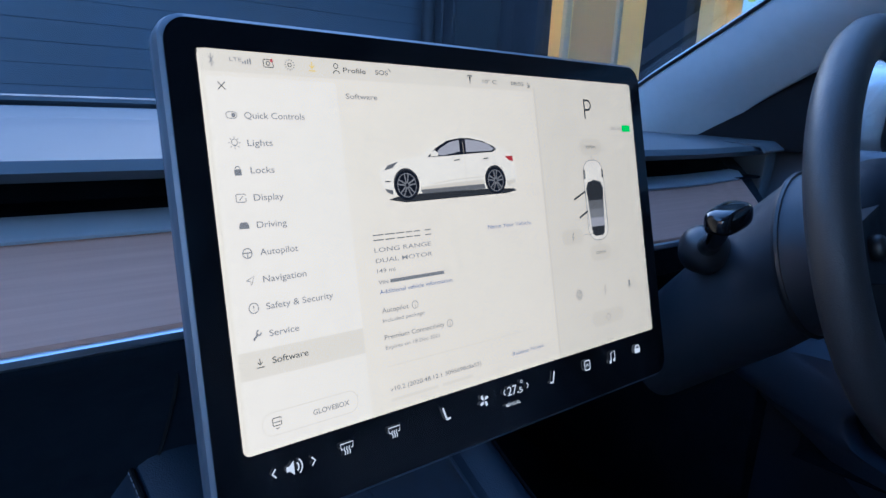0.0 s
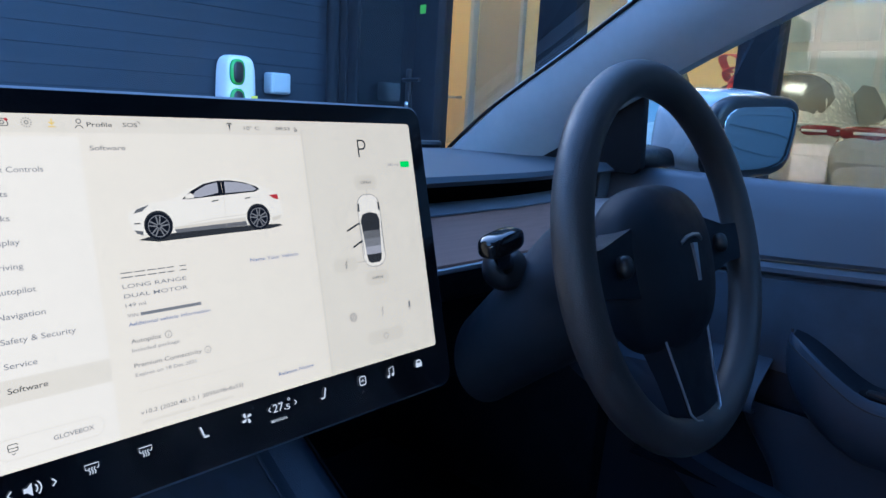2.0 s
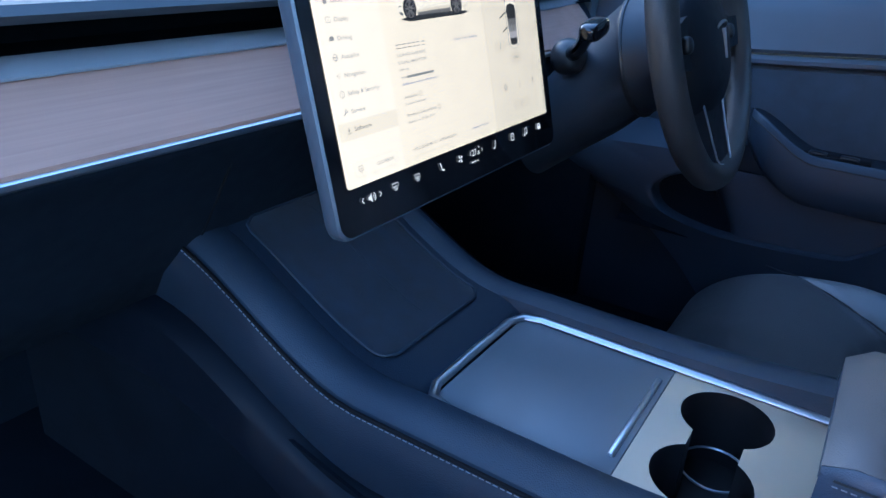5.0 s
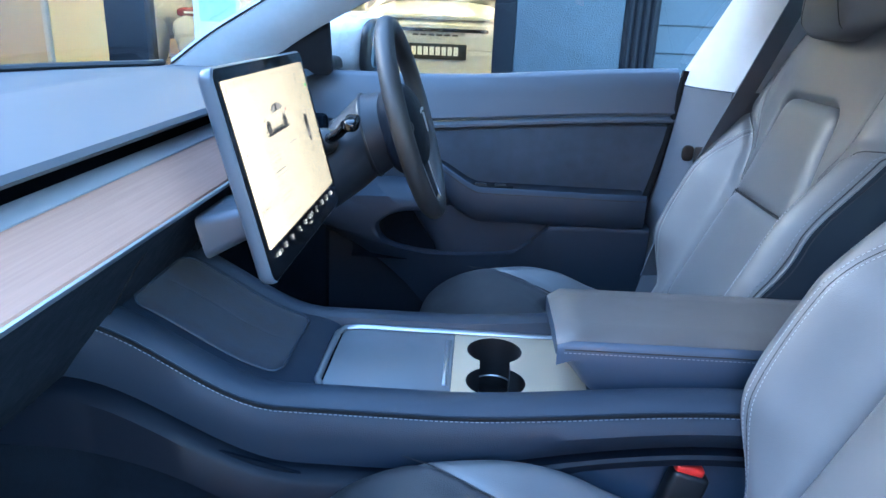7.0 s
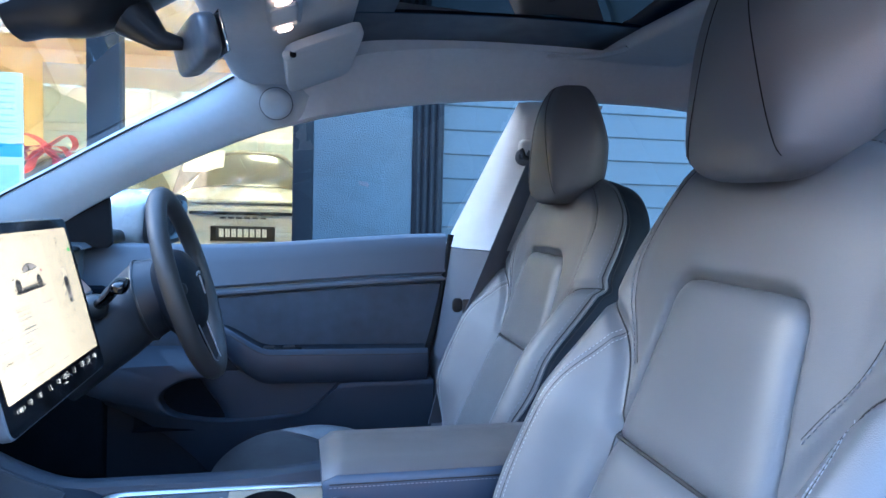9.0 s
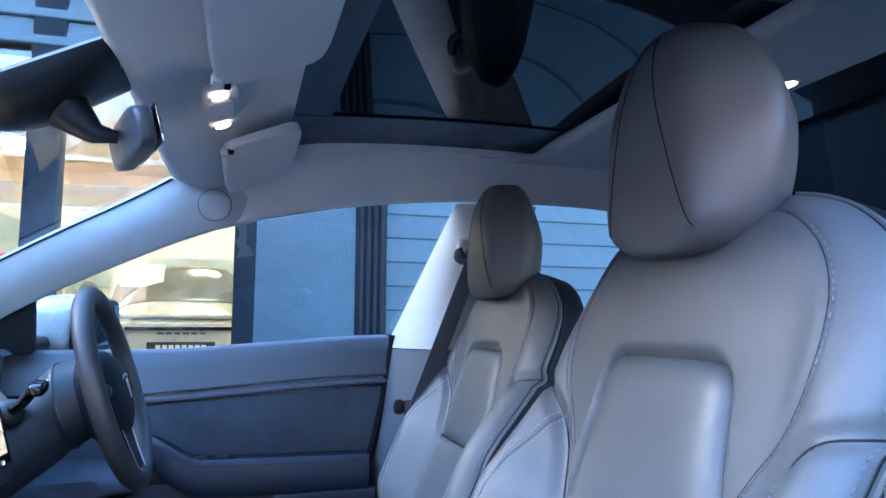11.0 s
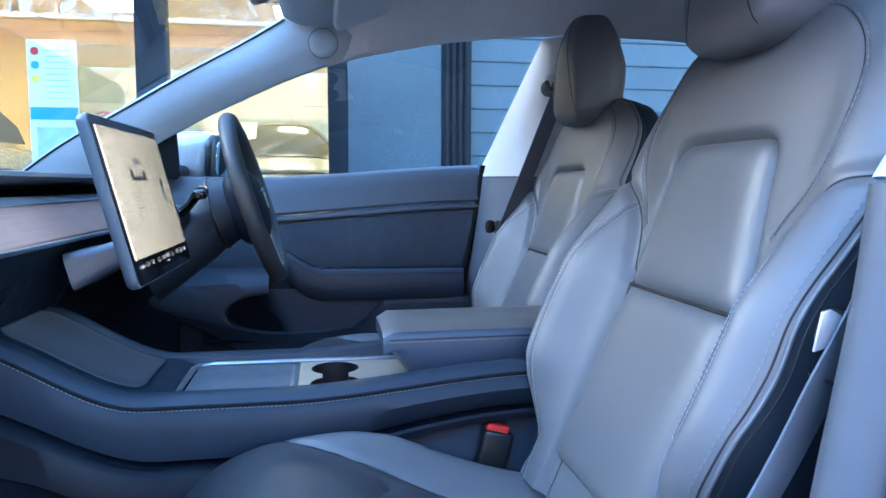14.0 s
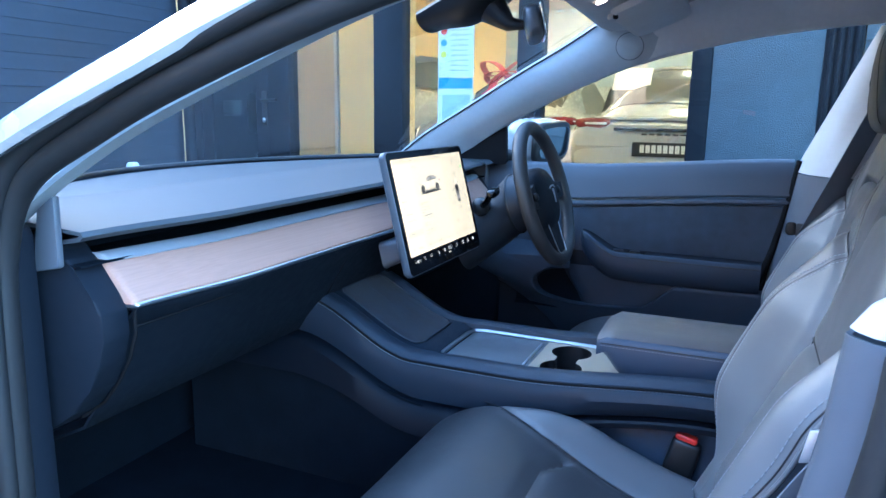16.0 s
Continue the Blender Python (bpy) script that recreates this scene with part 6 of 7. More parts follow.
    S([circle(80.2, -143.9, 3.0), circle(80.2, -143.9, 1.9), [(79.2, -145), (81.2, -142.8)]], 0.5, UI_MID)
    S([[(109.6, -141), (107.8, -144.6), (109.6, -144), (108, -147.6)]], 0.6, UI_MID)
    F(rounded(137.4, -143.2, 2.0, 4.4, 0.95), UI_MID, 0.0009)
    S([[(137.4, -146), (137.4, -147.8)], circle(137.4, -144, 2.0, 200, 340)], 0.4, UI_MID)
    F(rounded(109.4, -163, 36, 10, 4.8), UI_TILE, 0.0008)
    S([circle(109.4, -163.6, 2.4, 0, 180) + [(109.4, -166), (111.8, -163.6)]], 0.4, UI_MID)
    for k in range(3):
        F(circle(106.6 + 2.6 * k, -179, 0.5, n=8)[:-1], UI_MID if k != 1 else UI_DARK, 0.0009)
    # lower bar symbols, white on black
    W = UI_ICON

    def B(lines, w=0.7):
        return S(lines, w, W)
    B([[(-147.9, -190.3), (-149.7, -192.3), (-147.9, -194.3)], [(-129.2, -190.3), (-127.4, -192.3), (-129.2, -194.3)]], 0.8)
    F([(-142.6, -191.2), (-141, -191.2), (-138.6, -189), (-138.6, -195.8), (-141, -193.6), (-142.6, -193.6)], W, 0.0009)
    B([circle(-138.6, -192.4, 2.4, -50, 50), circle(-138.6, -192.4, 4.2, -50, 50)], 0.7)
    for cx in (-109.4, -80.3):
        B([[(cx - 2.2, -191.9), (cx - 3.3, -191.9), (cx - 3.7, -189.2), (cx + 3.7, -189.2), (cx + 3.3, -191.9), (cx + 2.2, -191.9)]] + [[(cx - 1.4 + 1.4 * k, -190.9), (cx - 1.8 + 1.4 * k, -192.2), (cx - 1.1 + 1.4 * k, -193.4), (cx - 1.5 + 1.4 * k, -194.8)] for k in range(3)], 0.55)
    B([[(-46.6, -188), (-44.8, -194)], [(-45, -194.6), (-41.6, -194.6)]], 1.2)
    for a in range(4):
        c, s = math.cos(a * math.pi / 2 + 0.4), math.sin(a * math.pi / 2 + 0.4)
        F([(-15.3 + c * x - s * y, -191.6 + s * x + c * y) for x, y in ((0.3, 0.2), (1.6, 1.5), (3.6, 1.2), (3.8, -0.4), (1.8, -0.3))], W, 0.0009)
    B([[(2.2, -189.4), (0.9, -191), (2.2, -192.6)], [(21.2, -189.4), (22.5, -191), (21.2, -192.6)]], 0.7)
    T("27.", 4.2, -191, 9.4, 5.4, W)
    T("5", 14.2, -192.4, 3.0, 3.4, W)
    S([circle(16.8, -187.6, 0.8)], 0.4, W)
    T("MANUAL", 2.0, -199, 12.5, 2.0, W)
    B([[(47.4, -188), (45.8, -194)], [(46, -194.6), (42.8, -194.6)]], 1.1)
    B([rounded(81.1, -191.4, 5.6, 6.2, 1.4) + [(83.9, -189.4)], [(79.9, -192), (81.1, -190.6), (82.3, -192)]], 0.8)
    B([[(107.6, -194.4), (107.6, -188.6), (112, -187.8), (112, -193.6)]], 0.8)
    for cx, cy in ((106.6, -194.6), (111, -193.8)):
        F(circle(cx, cy, 1.2, n=10)[:-1], W, 0.0009)
    F([(136, -194.6), (142.6, -194.6), (142.6, -191.6), (141.2, -188.8), (137.4, -188.8), (136, -191.6)], W, 0.0009)
    F([(137.6, -191.2), (141, -191.2), (140.6, -189.8), (138, -189.8)], UI_BLACK, 0.0011)

    # fine upright black slats, added to put off-angle dimming over the display
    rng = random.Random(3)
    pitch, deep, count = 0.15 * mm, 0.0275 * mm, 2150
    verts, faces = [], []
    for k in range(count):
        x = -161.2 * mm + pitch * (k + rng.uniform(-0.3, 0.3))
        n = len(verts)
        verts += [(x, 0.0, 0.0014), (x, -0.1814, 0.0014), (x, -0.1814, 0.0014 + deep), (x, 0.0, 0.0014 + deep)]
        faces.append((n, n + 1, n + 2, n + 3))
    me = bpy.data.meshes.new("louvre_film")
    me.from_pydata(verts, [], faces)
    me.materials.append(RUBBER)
    slat_ob = new("louvre_film", me)
    slat_ob.parent = d
    tagged(slat_ob, "added slats that dim the display from the side", kind="stuff")


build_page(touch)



# ---- outside ----
def build_outside():
    g = part("ground", boxm((0, 0, GROUND - 0.05), (400, 400, 0.1)), ASPHALT)
    tagged(g, "grey asphalt yard reaching to the horizon", "ground", kind="structure")
    X, Y = 2.2, 2.74
    top = 2.45
    # front wall of dark boards
    w = thing("wall_front", "navy painted timber board wall ahead of the car", "wall", kind="structure")
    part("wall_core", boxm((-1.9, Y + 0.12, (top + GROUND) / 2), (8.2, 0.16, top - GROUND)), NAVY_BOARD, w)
    src = None
    n = int((top - GROUND) / 0.0815)
    for k in range(n):
        z = GROUND + 0.0815 * k
        if src is None:
            bm = prism([(0.0, -0.002), (-0.004, -0.0015), (-0.005, 0.001), (-0.0025, 0.0812), (0.0, 0.0812)], "x", -4.1, 4.1)
            bmesh.ops.translate(bm, vec=(0, 0, 0), verts=bm.verts)
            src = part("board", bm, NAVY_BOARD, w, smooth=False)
            ob = src
        else:
            ob = new("board", src.data)
            ob.parent = w
        ob.location = (-1.9, Y + 0.02, z)
    # showroom front
    top = 3.0
    f = thing("wall_right", "navy framed glazed showroom front", "wall", kind="structure")
    for a, b, m, nm in ((2.60, 2.74, NAVY_FRAME, "post"), (1.93, 2.08, NAVY_FRAME, "post"), (1.18, 1.36, NAVY_FRAME, "post"), (0.40, 0.53, NAVY_FRAME, "post"), (-0.40, -0.31, NAVY_FRAME, "post"), (-0.845, -0.40, STUCCO, "render_panel"), (-0.99, -0.845, NAVY_FRAME, "post")):
        d = 0.10 if nm == "post" else 0.2
        part(nm, boxm((X + d / 2, (a + b) / 2, (top + GROUND) / 2), (d, b - a, top - GROUND), 0.006), m, f)
    for k in range(4):
        part("rib", tube([(X - 0.002, -0.965 + 0.032 * k, GROUND), (X - 0.002, -0.965 + 0.032 * k, top)], 0.012, 8), NAVY_FRAME, f)
    part("lintel", boxm((X + 0.09, 1.17, 2.58), (0.14, 3.14, 0.83)), NAVY_FRAME, f)
    bm = prism([(0.0, 0.0), (-0.022, 0.004), (-0.026, 0.010), (-0.008, 0.118), (0.0, 0.118)], "y", -1.57, 1.57)
    lap = None
    for k in range(7):
        if lap is None:
            lap = ob = part("fascia_board", bm, NAVY_RENDER, f, smooth=False)
        else:
            ob = new("fascia_board", lap.data)
            ob.parent = f
        ob.location = (X + 0.02, 1.17, 2.165 + 0.118 * k)
    part("plinth", boxm((X + 0.05, 1.17, GROUND + 0.08), (0.10, 3.14, 0.16)), NAVY_FRAME, f)
    for a, b in ((1.36, 1.93), (0.53, 1.18), (-0.31, 0.40)):
        g = part("pane", boxm((X + 0.05, (a + b) / 2, 1.45), (0.004, b - a, 2.5)), GLASS_SHOP, f)
        g.visible_shadow = False
    cw = thing("wall_clapboard", "navy painted clapboard wall beside the car", "wall", kind="structure")
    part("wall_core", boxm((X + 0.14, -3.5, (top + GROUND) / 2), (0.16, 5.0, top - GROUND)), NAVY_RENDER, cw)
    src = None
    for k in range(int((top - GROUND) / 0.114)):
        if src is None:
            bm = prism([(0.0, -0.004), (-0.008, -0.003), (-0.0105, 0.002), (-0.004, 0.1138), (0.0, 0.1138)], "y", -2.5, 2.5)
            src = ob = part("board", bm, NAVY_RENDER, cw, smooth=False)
        else:
            ob = new("board", src.data)
            ob.parent = cw
        ob.location = (X + 0.06, -3.5, GROUND + 0.114 * k)
    # showroom room
    r = part("floor_showroom", boxm((6.2, 0.75, GROUND + 0.02), (7.8, 8.9, 0.06)), TILE)
    tagged(r, "pale showroom floor", "floor", kind="structure")
    for nm, c, s in (("wall_showroom_back", (10.0, 0.75, 1.6), (0.1, 8.9, 3.2)), ("wall_showroom_side", (6.2, 5.2, 1.6), (7.8, 0.1, 3.2)), ("wall_showroom_far", (6.2, -3.7, 1.6), (7.8, 0.1, 3.2)), ("wall_showroom_front", (2.34, 3.98, 1.6), (0.1, 2.4, 3.2)), ("ceiling_showroom", (6.2, 0.75, 3.2), (7.9, 9.0, 0.1))):
        tagged(part(nm, boxm(c, s), CREAM), "cream painted showroom surface", "wall", kind="structure")
    # last panel, by the partition, is added to brighten the cream wall there
    for lx, ly in [(3.6 + 2.3 * i, -2.2 + 2.2 * j) for i in range(3) for j in range(4)] + [(2.85, 2.6)]:
        l = thing("ceiling_light", "square glowing ceiling light panel", "ceiling light", group="showroom lights", loc=(lx, ly, 3.12))
        part("frame", boxm((0, 0, 0.01), (0.66, 0.66, 0.03), 0.004), WHITE_PLASTIC, l)
        part("diffuser", boxm((0, 0, -0.008), (0.6, 0.6, 0.008)), PANEL_GLOW, l)


build_outside()


def plate_bars(parent, c, n, w, h, mat, axis="y"):
    for k in range(n):
        part("plain_bar", boxm((c[0], c[1] + (k - (n - 1) / 2) * w * 1.35, c[2]), (0.003, w, h)), mat, parent)


def build_coupe(x0, yc, label, body, flip=1):
    """A low coupe whose tail stands at x0, nose away from the window."""
    car = thing("coupe", label, "car", group="showroom cars")
    g = GROUND + 0.13
    st = [(0.0, 0.62, 0.62, 0.80), (0.05, 0.48, 0.82, 0.86), (0.22, 0.30, 0.90, 0.90), (0.8, 0.22, 0.92, 0.92), (1.6, 0.20, 0.90, 0.90), (2.6, 0.20, 0.90, 0.86), (3.4, 0.22, 0.80, 0.88), (4.0, 0.26, 0.66, 0.84), (4.3, 0.35, 0.50, 0.66)]
    rows = []
    for dx, zb, zt, w in st:
        r = []
        for k in range(24):
            a = 2 * math.pi * k / 24
            cx, cz = math.cos(a), math.sin(a)
            r.append((x0 + dx, yc + w * math.copysign(abs(cx) ** 0.45, cx), g + (zb + zt) / 2 + (zt - zb) / 2 * math.copysign(abs(cz) ** 0.6, cz)))
        rows.append(r)
    part("body", loft(rows, True, True), body, car)
    rows = []
    for dx, zt, w in ((0.20, 0.88, 0.74), (0.5, 1.12, 0.71), (0.85, 1.30, 0.67), (1.25, 1.41, 0.62), (1.7, 1.42, 0.62), (2.3, 1.20, 0.64), (2.9, 0.88, 0.68)):
        r = []
        for k in range(17):
            u = -1 + k / 8
            r.append((x0 + dx, yc + w * math.copysign(abs(u) ** 0.8, u) * (1.18 if abs(u) > 0.99 else 1.0), g + 0.84 + (zt - 0.84) * max(0.0, 1 - abs(u) ** 3.2)))
        rows.append(r)
    part("cabin", loft(rows, thick=0.01), body, car)
    rows = [[(x0 + dx, yc + u * w, g + z + 0.014 - (z - 0.84) * abs(u * w / (w + 0.13)) ** 4) for u in [-1 + k / 6 for k in range(13)]] for dx, z, w in ((0.36, 1.008, 0.56), (0.5, 1.12, 0.56), (0.68, 1.213, 0.55), (0.85, 1.30, 0.53), (1.06, 1.36, 0.50))]
    part("rear_window", loft(rows, thick=0.006), CAR_WINDOW, car)
    for s in (-1, 1):
        rows = [[(x0 + dx, yc + s * (w + 0.09), g + 0.90), (x0 + dx, yc + s * (w + 0.012), g + z)] for dx, z, w in ((0.9, 1.16, 0.66), (1.3, 1.28, 0.63), (1.8, 1.29, 0.63), (2.3, 1.10, 0.66))]
        part("side_window", loft(rows, thick=0.006), CAR_WINDOW, car)
        lamp = part("tail_lamp", soft((0.10, 0.34, 0.10), 3, 24, 12, lambda p: Vector((x0 + 0.075 + p.x + 0.35 * abs(p.y + 0.1 * s) * 0.4, yc + s * 0.66 + p.y, g + 0.825 + p.z))), TAIL, car, "dark red tail lamp")
        part("lamp_strip", boxm((x0 + 0.028, yc + s * 0.62, g + 0.825), (0.02, 0.20, 0.02), 0.006), WHITE_PLASTIC, lamp)
        part("bumper_reflector", boxm((x0 + 0.05, yc + s * 0.62, g + 0.44), (0.03, 0.22, 0.03), 0.008), RED, car)
        for dx in (0.85, 3.35):
            wh = part("wheel", soft((0.66, 0.24, 0.66), 2.3, 32, 12, lambda p: Vector((x0 + dx + p.x, yc + s * 0.80 + p.y, GROUND + 0.38 + p.z))), RUBBER, car)
            part("rim", soft((0.44, 0.05, 0.44), 2.3, 28, 8, lambda p: Vector((x0 + dx + p.x, yc + s * 0.915 + p.y, GROUND + 0.38 + p.z))), CHROME, wh)
    part("spoiler", boxm((x0 + 0.14, yc, g + 0.875), (0.10, 1.30, 0.026), 0.008), GREY_BOX, car)
    part("vent_strip", boxm((x0 + 0.02, yc, g + 0.775), (0.03, 0.90, 0.03), 0.008), GLOSS, car)
    part("bumper", soft((0.22, 1.66, 0.30), 4, 36, 14, lambda p: p + Vector((x0 + 0.10, yc, g + 0.50))), body, car)
    part("diffuser", boxm((x0 + 0.05, yc, g + 0.30), (0.16, 1.2, 0.12), 0.03), BLACK, car)
    pl = part("number_plate", boxm((x0 - 0.015, yc, g + 0.60), (0.02, 0.54, 0.13), 0.006), BLACK, car, "dark number plate with plain bars")
    plate_bars(pl, (x0 - 0.027, yc, g + 0.605), 8, 0.038, 0.07, WHITE_PLASTIC)
    plate_bars(car, (x0 - 0.012, yc, g + 0.735), 6, 0.05, 0.014, BLACK)
    return car


def build_showroom_things():
    X = 2.2
    build_coupe(5.3, 0.13, "white coupe seen from behind in the lit showroom", WHITE_PAINT)
    build_coupe(6.3, 2.0, "white coupe parked beside another in the showroom", WHITE_PAINT)
    build_coupe(5.35, 3.85, "white coupe on a low display platform", WHITE_PAINT).location.z = 0.30
    pf = part("display_platform", boxm((7.4, 3.85, GROUND + 0.185), (4.6, 2.1, 0.27), 0.01), TILE)
    tagged(pf, "low pale display platform under a coupe", "platform")
    note = part("price_sheet", boxm((5.99, 0.54, 1.435), (0.006, 0.36, 0.29), 0.0, 1, Matrix.Rotation(radians(42), 4, "Y")), PAPER)
    tagged(note, "white paper sheet inside the coupe's rear window", "paper sheet")
    bow = thing("gift_bow", "large red ribbon bow on the roof of a car", "gift bow")
    C = Vector((6.9, 2.2, 1.56))
    for s in (-1, 1):
        for tilt, size in ((0.25, 1.0), (-0.35, 0.8)):
            loop = [C + Vector((0.05 * math.sin(2 * q), s * 0.27 * size * math.sin(q / 2) ** 1.2, 0.085 * size * math.sin(q) + tilt * 0.27 * size * math.sin(q / 2))) for q in [2 * math.pi * k / 20 for k in range(21)]]
            part("loop", ribbon(loop, 0.20, 0.006, (1, 0, 0.1)), RED, bow)
        part("tail", ribbon(curve([C, C + Vector((-0.05, 0.10 * s, -0.09)), C + Vector((-0.08, 0.13 * s, -0.20)), C + Vector((-0.1, 0.21 * s, -0.27))], 12), 0.09, 0.004, (0, 1, 0.3)), RED, bow)
    part("knot", soft((0.09, 0.08, 0.09), 2.6, 16, 10, lambda p: p + C), RED, bow)
    # poster on the glass
    p = thing("notice_sheets", "white printed notice sheets taped inside the window", "notice")
    part("sheet", boxm((X + 0.060, 0.89, 1.42), (0.002, 0.205, 0.29)), PAPER, p)
    part("sheet", boxm((X + 0.060, 0.89, 1.10), (0.002, 0.205, 0.34)), PAPER, p)
    part("blue_band", boxm((X + 0.0585, 0.89, 1.245), (0.001, 0.195, 0.055)), BLUE_INK, p)
    part("blue_block", boxm((X + 0.0585, 0.885, 1.10), (0.001, 0.16, 0.17)), material("pale_blue_print", (0.45, 0.56, 0.64), 0.7, vary=0.2, scale=150), p)
    for k, (m, z) in enumerate(((RED, 1.515), (BLUE_INK, 1.455), (UI_LABEL, 1.395))):
        part("mark", soft((0.001, 0.036, 0.036), 2.2, 16, 6, lambda q: q + Vector((X + 0.0585, 0.96, z))), m, p)
    for k in range(9):
        part("plain_bar", boxm((X + 0.0585, 0.87, 1.52 - 0.026 * k), (0.001, 0.10, 0.006)), GREY_BOX, p)
    # navy door with lever and sticker, cream inner door
    d = thing("door_2", "navy glazed door with a black lever handle", "door", kind="structure")
    part("stile", boxm((X + 0.04, 2.13, 1.1), (0.06, 0.10, 2.1), 0.006), NAVY_FRAME, d)
    part("stile", boxm((X + 0.04, 2.56, 1.1), (0.06, 0.08, 2.1), 0.006), NAVY_FRAME, d)
    part("panel", boxm((X + 0.045, 2.345, 1.1), (0.03, 0.36, 2.1)), NAVY_FRAME, d)
    g = part("pane", boxm((X + 0.026, 2.345, 1.3), (0.004, 0.34, 1.5)), GLASS_SHOP, d)
    hd = part("handle", tube([(X - 0.02, 2.105, 1.145), (X - 0.045, 2.10, 1.145), (X - 0.05, 2.06, 1.146), (X - 0.05, 1.985, 1.148)], 0.009, 10), BLACK, d, "black lever handle")
    part("rose", boxm((X - 0.004, 2.105, 1.10), (0.012, 0.035, 0.20), 0.005), BLACK, hd)
    part("lock", soft((0.02, 0.022, 0.03), 2.4, 16, 8, lambda p: p + Vector((X - 0.012, 2.105, 1.03))), CHROME, d)
    part("sticker", boxm((X - 0.002, 2.03, 1.475), (0.002, 0.036, 0.04)), material("lime_sticker", (0.14, 0.42, 0.03), 0.5, vary=0.05, scale=30), d)
    part("drain_pipe", tube([(X - 0.04, 2.66, GROUND), (X - 0.04, 2.66, 3.2)], 0.034, 14), NAVY_FRAME, d)
    c = thing("door_3", "cream panelled inner door with a silver lever", "door", kind="structure")
    part("leaf", boxm((3.5, 2.935, 1.08), (0.05, 0.19, 2.0), 0.004), CREAM_DOOR, c)
    part("frame", boxm((3.46, 2.80, 1.1), (0.06, 0.035, 2.3), 0.006), PALE, c)
    part("frame", boxm((3.46, 2.385, 1.4), (0.06, 0.03, 2.6), 0.006), PALE, c)
    part("handle", tube([(3.47, 2.89, 1.10), (3.42, 2.89, 1.10), (3.42, 2.97, 1.10)], 0.009, 8), CHROME, c)
    part("wall_stub", boxm((3.5, 2.06, 1.6), (0.1, 0.60, 3.0)), CREAM, c)
    part("wall_stub", boxm((3.5, 3.35, 1.6), (0.1, 0.62, 3.0)), CREAM, c)
    part("frosted_glass", boxm((3.5, 2.59, 1.4), (0.02, 0.38, 2.6)), material("frosted_partition", (0.50, 0.42, 0.30), 0.5, vary=0.15, scale=3), c)
    # panelled door with panes on the far wall
    r = thing("door_4", "grey sectional door with rows of panes", "door", kind="structure")
    part("leaf", boxm((9.9, 0.6, 1.5), (0.06, 5.2, 2.9)), GREY_BOX, r)
    for i in range(7):
        for j in range(2):
            part("pane", boxm((9.86, -1.65 + 0.75 * i, 1.75 + 0.62 * j), (0.02, 0.66, 0.5), 0.01), material("pale_daylight_pane", (0.42, 0.50, 0.56), 0.2, vary=0.1, scale=3) if (i, j) == (0, 0) else bpy.data.materials["pale_daylight_pane"], r)
    # charge point and socket on the front wall
    Y = 2.74
    k = thing("car_charger", "white wall charger with two green-ringed sockets", "car charger")
    part("case", soft((0.158, 0.15, 0.30), 4.5, 36, 24, lambda p: Vector((p.x * (1 - 0.12 * p.z / 0.30), p.y, p.z)) + Vector((1.582, Y - 0.075, 1.065))), WHITE_PLASTIC, k)
    for z in (1.135, 1.0):
        so = part("socket_ring", soft((0.078, 0.03, 0.122), 2.8, 28, 12, lambda p: p + Vector((1.551, Y - 0.145, z))), CHARGER_GREEN, k, "lime green socket ring")
        part("socket_flap", soft((0.056, 0.03, 0.100), 2.8, 28, 12, lambda p: p + Vector((1.551, Y - 0.151, z))), BLACK, so)
    part("label_plate", boxm((1.638, Y - 0.146, 1.01), (0.04, 0.006, 0.04), 0.002), UI_LABEL, k)
    po = thing("bollard", "short white bollard by the board wall", "bollard")
    part("post", soft((0.075, 0.075, 0.74), 5, 24, 20, lambda p: p + Vector((1.654, 2.62, GROUND + 0.37))), WHITE_PLASTIC, po)
    part("foot", soft((0.14, 0.14, 0.03), 4, 24, 10, lambda p: p + Vector((1.654, 2.62, GROUND + 0.014))), GREY_BOX, po)
    b2 = thing("socket_box", "grey weatherproof socket box on the wall", "socket box")
    part("case", boxm((1.84, Y - 0.04, 1.098), (0.115, 0.08, 0.105), 0.012, 3), GREY_BOX, b2)
    part("lid", boxm((1.84, Y - 0.083, 1.098), (0.098, 0.01, 0.088), 0.008, 3), GREY_BOX, b2)


def branch(bm, p, d, length, r, depth, rng):
    q = p + d * length
    tube([p, p.lerp(q, 0.5) + Vector((rng.uniform(-1, 1), rng.uniform(-1, 1), 0)) * length * 0.04, q], [r, r * 0.8, r * 0.62], 5 if depth < 3 else 3, bm=bm)
    if depth == 6:
        return
    for k in range(3 if depth < 5 else 2):
        nd = (d + Vector((rng.uniform(-1, 1), rng.uniform(-1, 1), rng.uniform(-0.2, 0.7))) * 0.75).normalized()
        branch(bm, p.lerp(q, rng.uniform(0.65, 1.0)), nd, length * rng.uniform(0.6, 0.8), r * 0.58, depth + 1, rng)


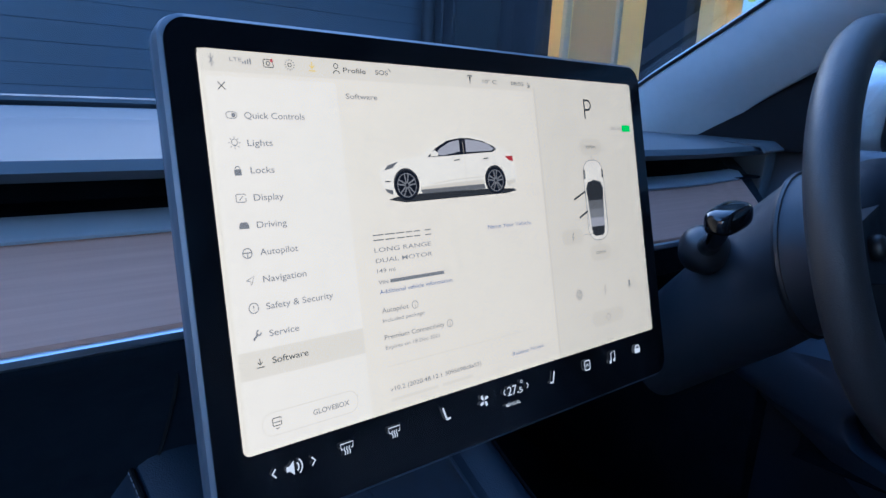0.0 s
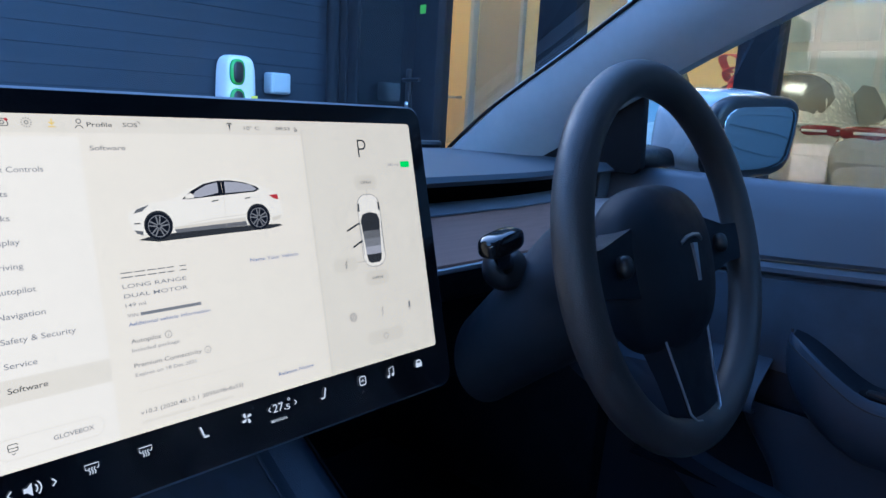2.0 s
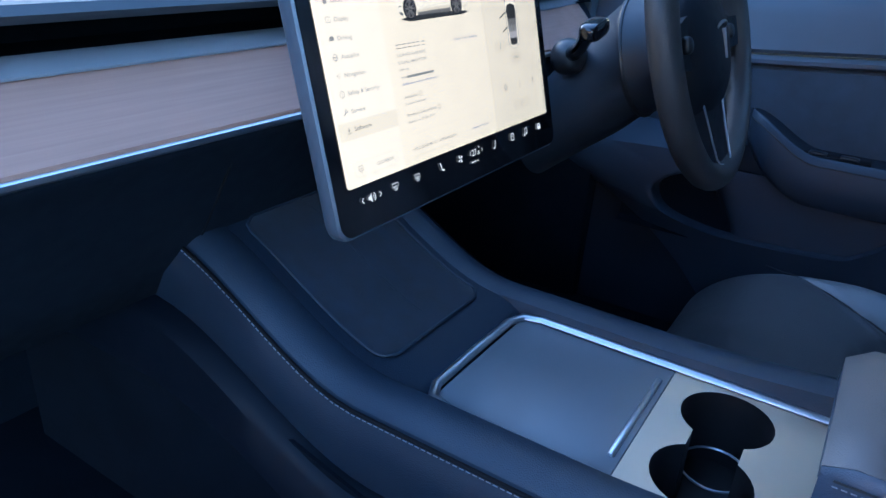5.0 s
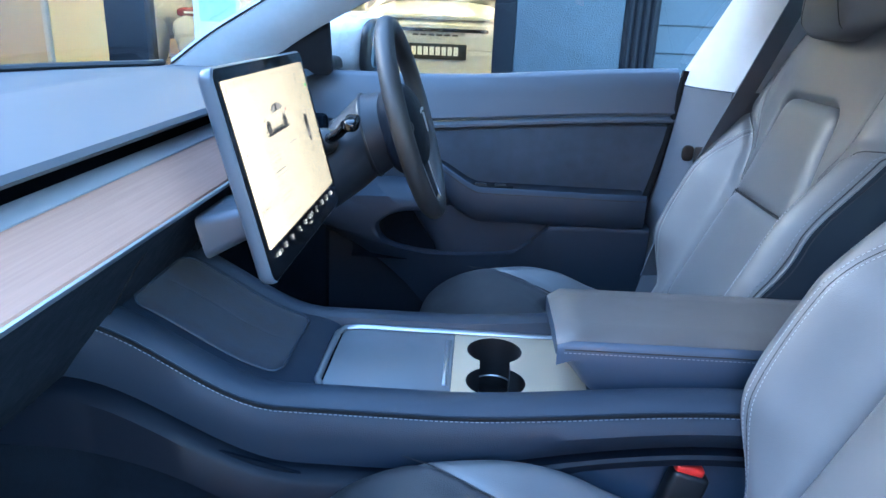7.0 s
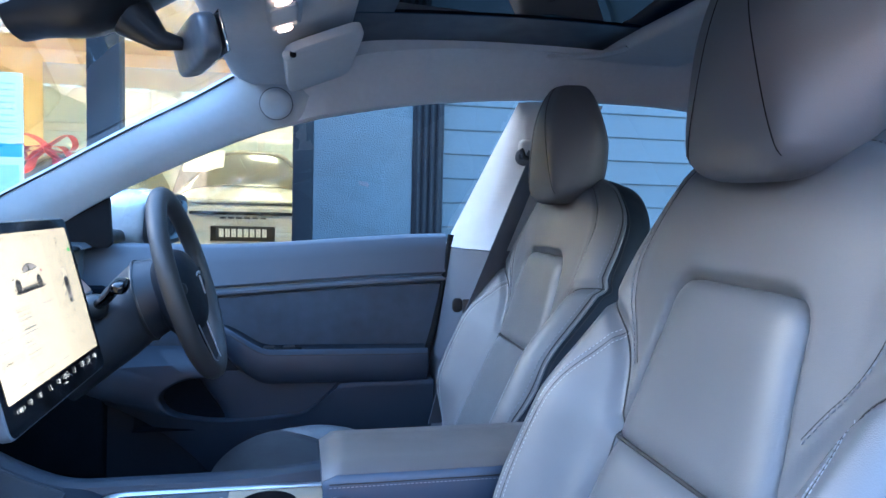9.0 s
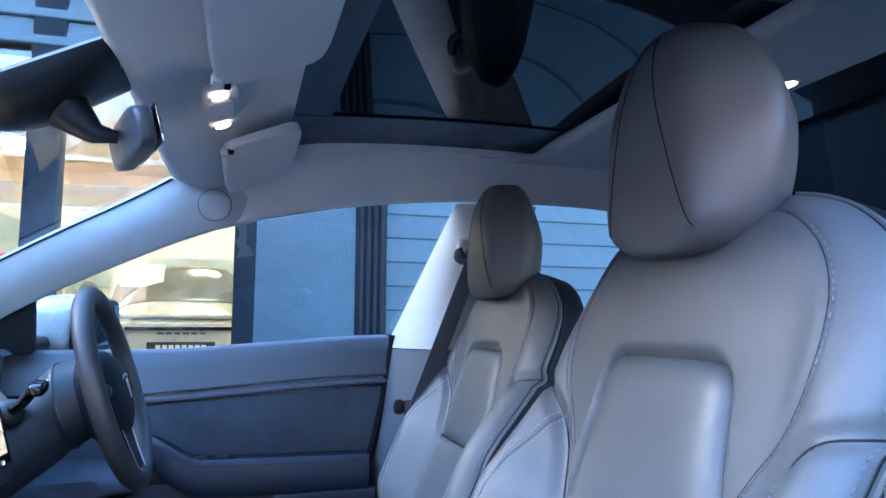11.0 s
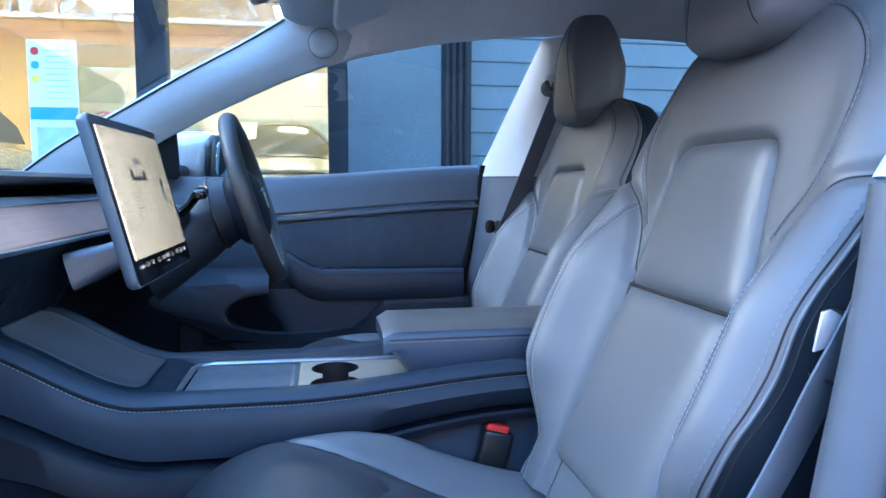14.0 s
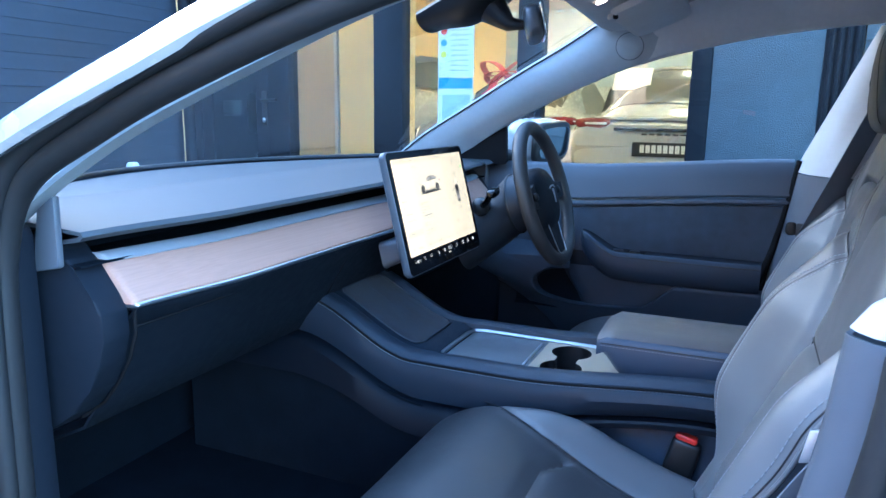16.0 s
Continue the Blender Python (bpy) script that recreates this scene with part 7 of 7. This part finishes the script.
def build_yard():
    """What the shop windows mirror: a low building with a sign, and bare trees behind it."""
    s = thing("opposite_building", "low brick building with a brown sign fascia", "building")
    part("wall", boxm((-9.6, 3.0, 1.6), (1.0, 14.0, 3.1)), material("pale_brick", (0.34, 0.24, 0.18), 0.9, vary=0.25, scale=20, bump=0.6, bump_scale=40), s)
    part("fascia", boxm((-9.05, 3.0, 3.62), (0.14, 14.0, 0.84), 0.01), material("brown_sign_board", (0.16, 0.075, 0.045), 0.5, vary=0.1, scale=4), s)
    part("roof", boxm((-9.6, 3.0, 4.1), (1.4, 14.4, 0.1), 0.01), GREY_BOX, s)
    for k in range(5):
        part("window", boxm((-9.09, -1.8 + 2.4 * k, 1.5), (0.04, 1.7, 1.5), 0.01), GLOSS, s)
    # Sign letters in a dull beige.
    sg = letters("sign_writing", "PREPARATION CENTRE", 0, 0, 3.71, 0.28, material("beige_sign_paint", (0.34, 0.32, 0.29), 0.6, vary=0.1, scale=8), s)
    sg.matrix_basis = Matrix(((0, 0, 1, -8.975), (1, 0, 0, 1.22), (0, 1, 0, 3.62), (0, 0, 0, 1)))
    rng = random.Random(5)
    bark = material("pale_bark", (0.30, 0.20, 0.12), 0.9, vary=0.25, scale=10)
    for k in range(14):
        t = thing("bare_tree", "leafless winter tree with fine twigs in the sun", "tree", group="bare trees")
        bm = bmesh.new()
        branch(bm, Vector((-12.5 - rng.uniform(0, 3), -7 + 1.5 * k + rng.uniform(-0.6, 0.6), GROUND)), Vector((0, 0, 1)), 2.6, 0.16, 0, rng)
        part("trunk", bm, bark, t)


def build_open_door():
    d = thing("passenger_door", "open white passenger door with dark inner panel", "car door")
    M = Matrix.Translation((-0.86, 0.30, 0)) @ Matrix.Rotation(radians(-78), 4, "Z")
    for nm, c, s, m in (("outer_skin", (-0.045, -0.52, 0.63), (0.03, 1.05, 0.62), WHITE_PAINT), ("inner_panel", (0.01, -0.52, 0.65), (0.07, 1.03, 0.62), SOFT), ("armrest", (0.06, -0.55, 0.70), (0.06, 0.5, 0.07), LEATHER)):
        b = boxm(c, s, 0.02, 3)
        bmesh.ops.transform(b, matrix=M, verts=b.verts)
        part(nm, b, m, d)
    b = boxm((-0.03, -0.62, 1.12), (0.005, 0.75, 0.34), 0.002)
    bmesh.ops.transform(b, matrix=M, verts=b.verts)
    part("pane", b, GLASS_CLEAR, d).visible_shadow = False


build_showroom_things()
build_yard()
build_open_door()
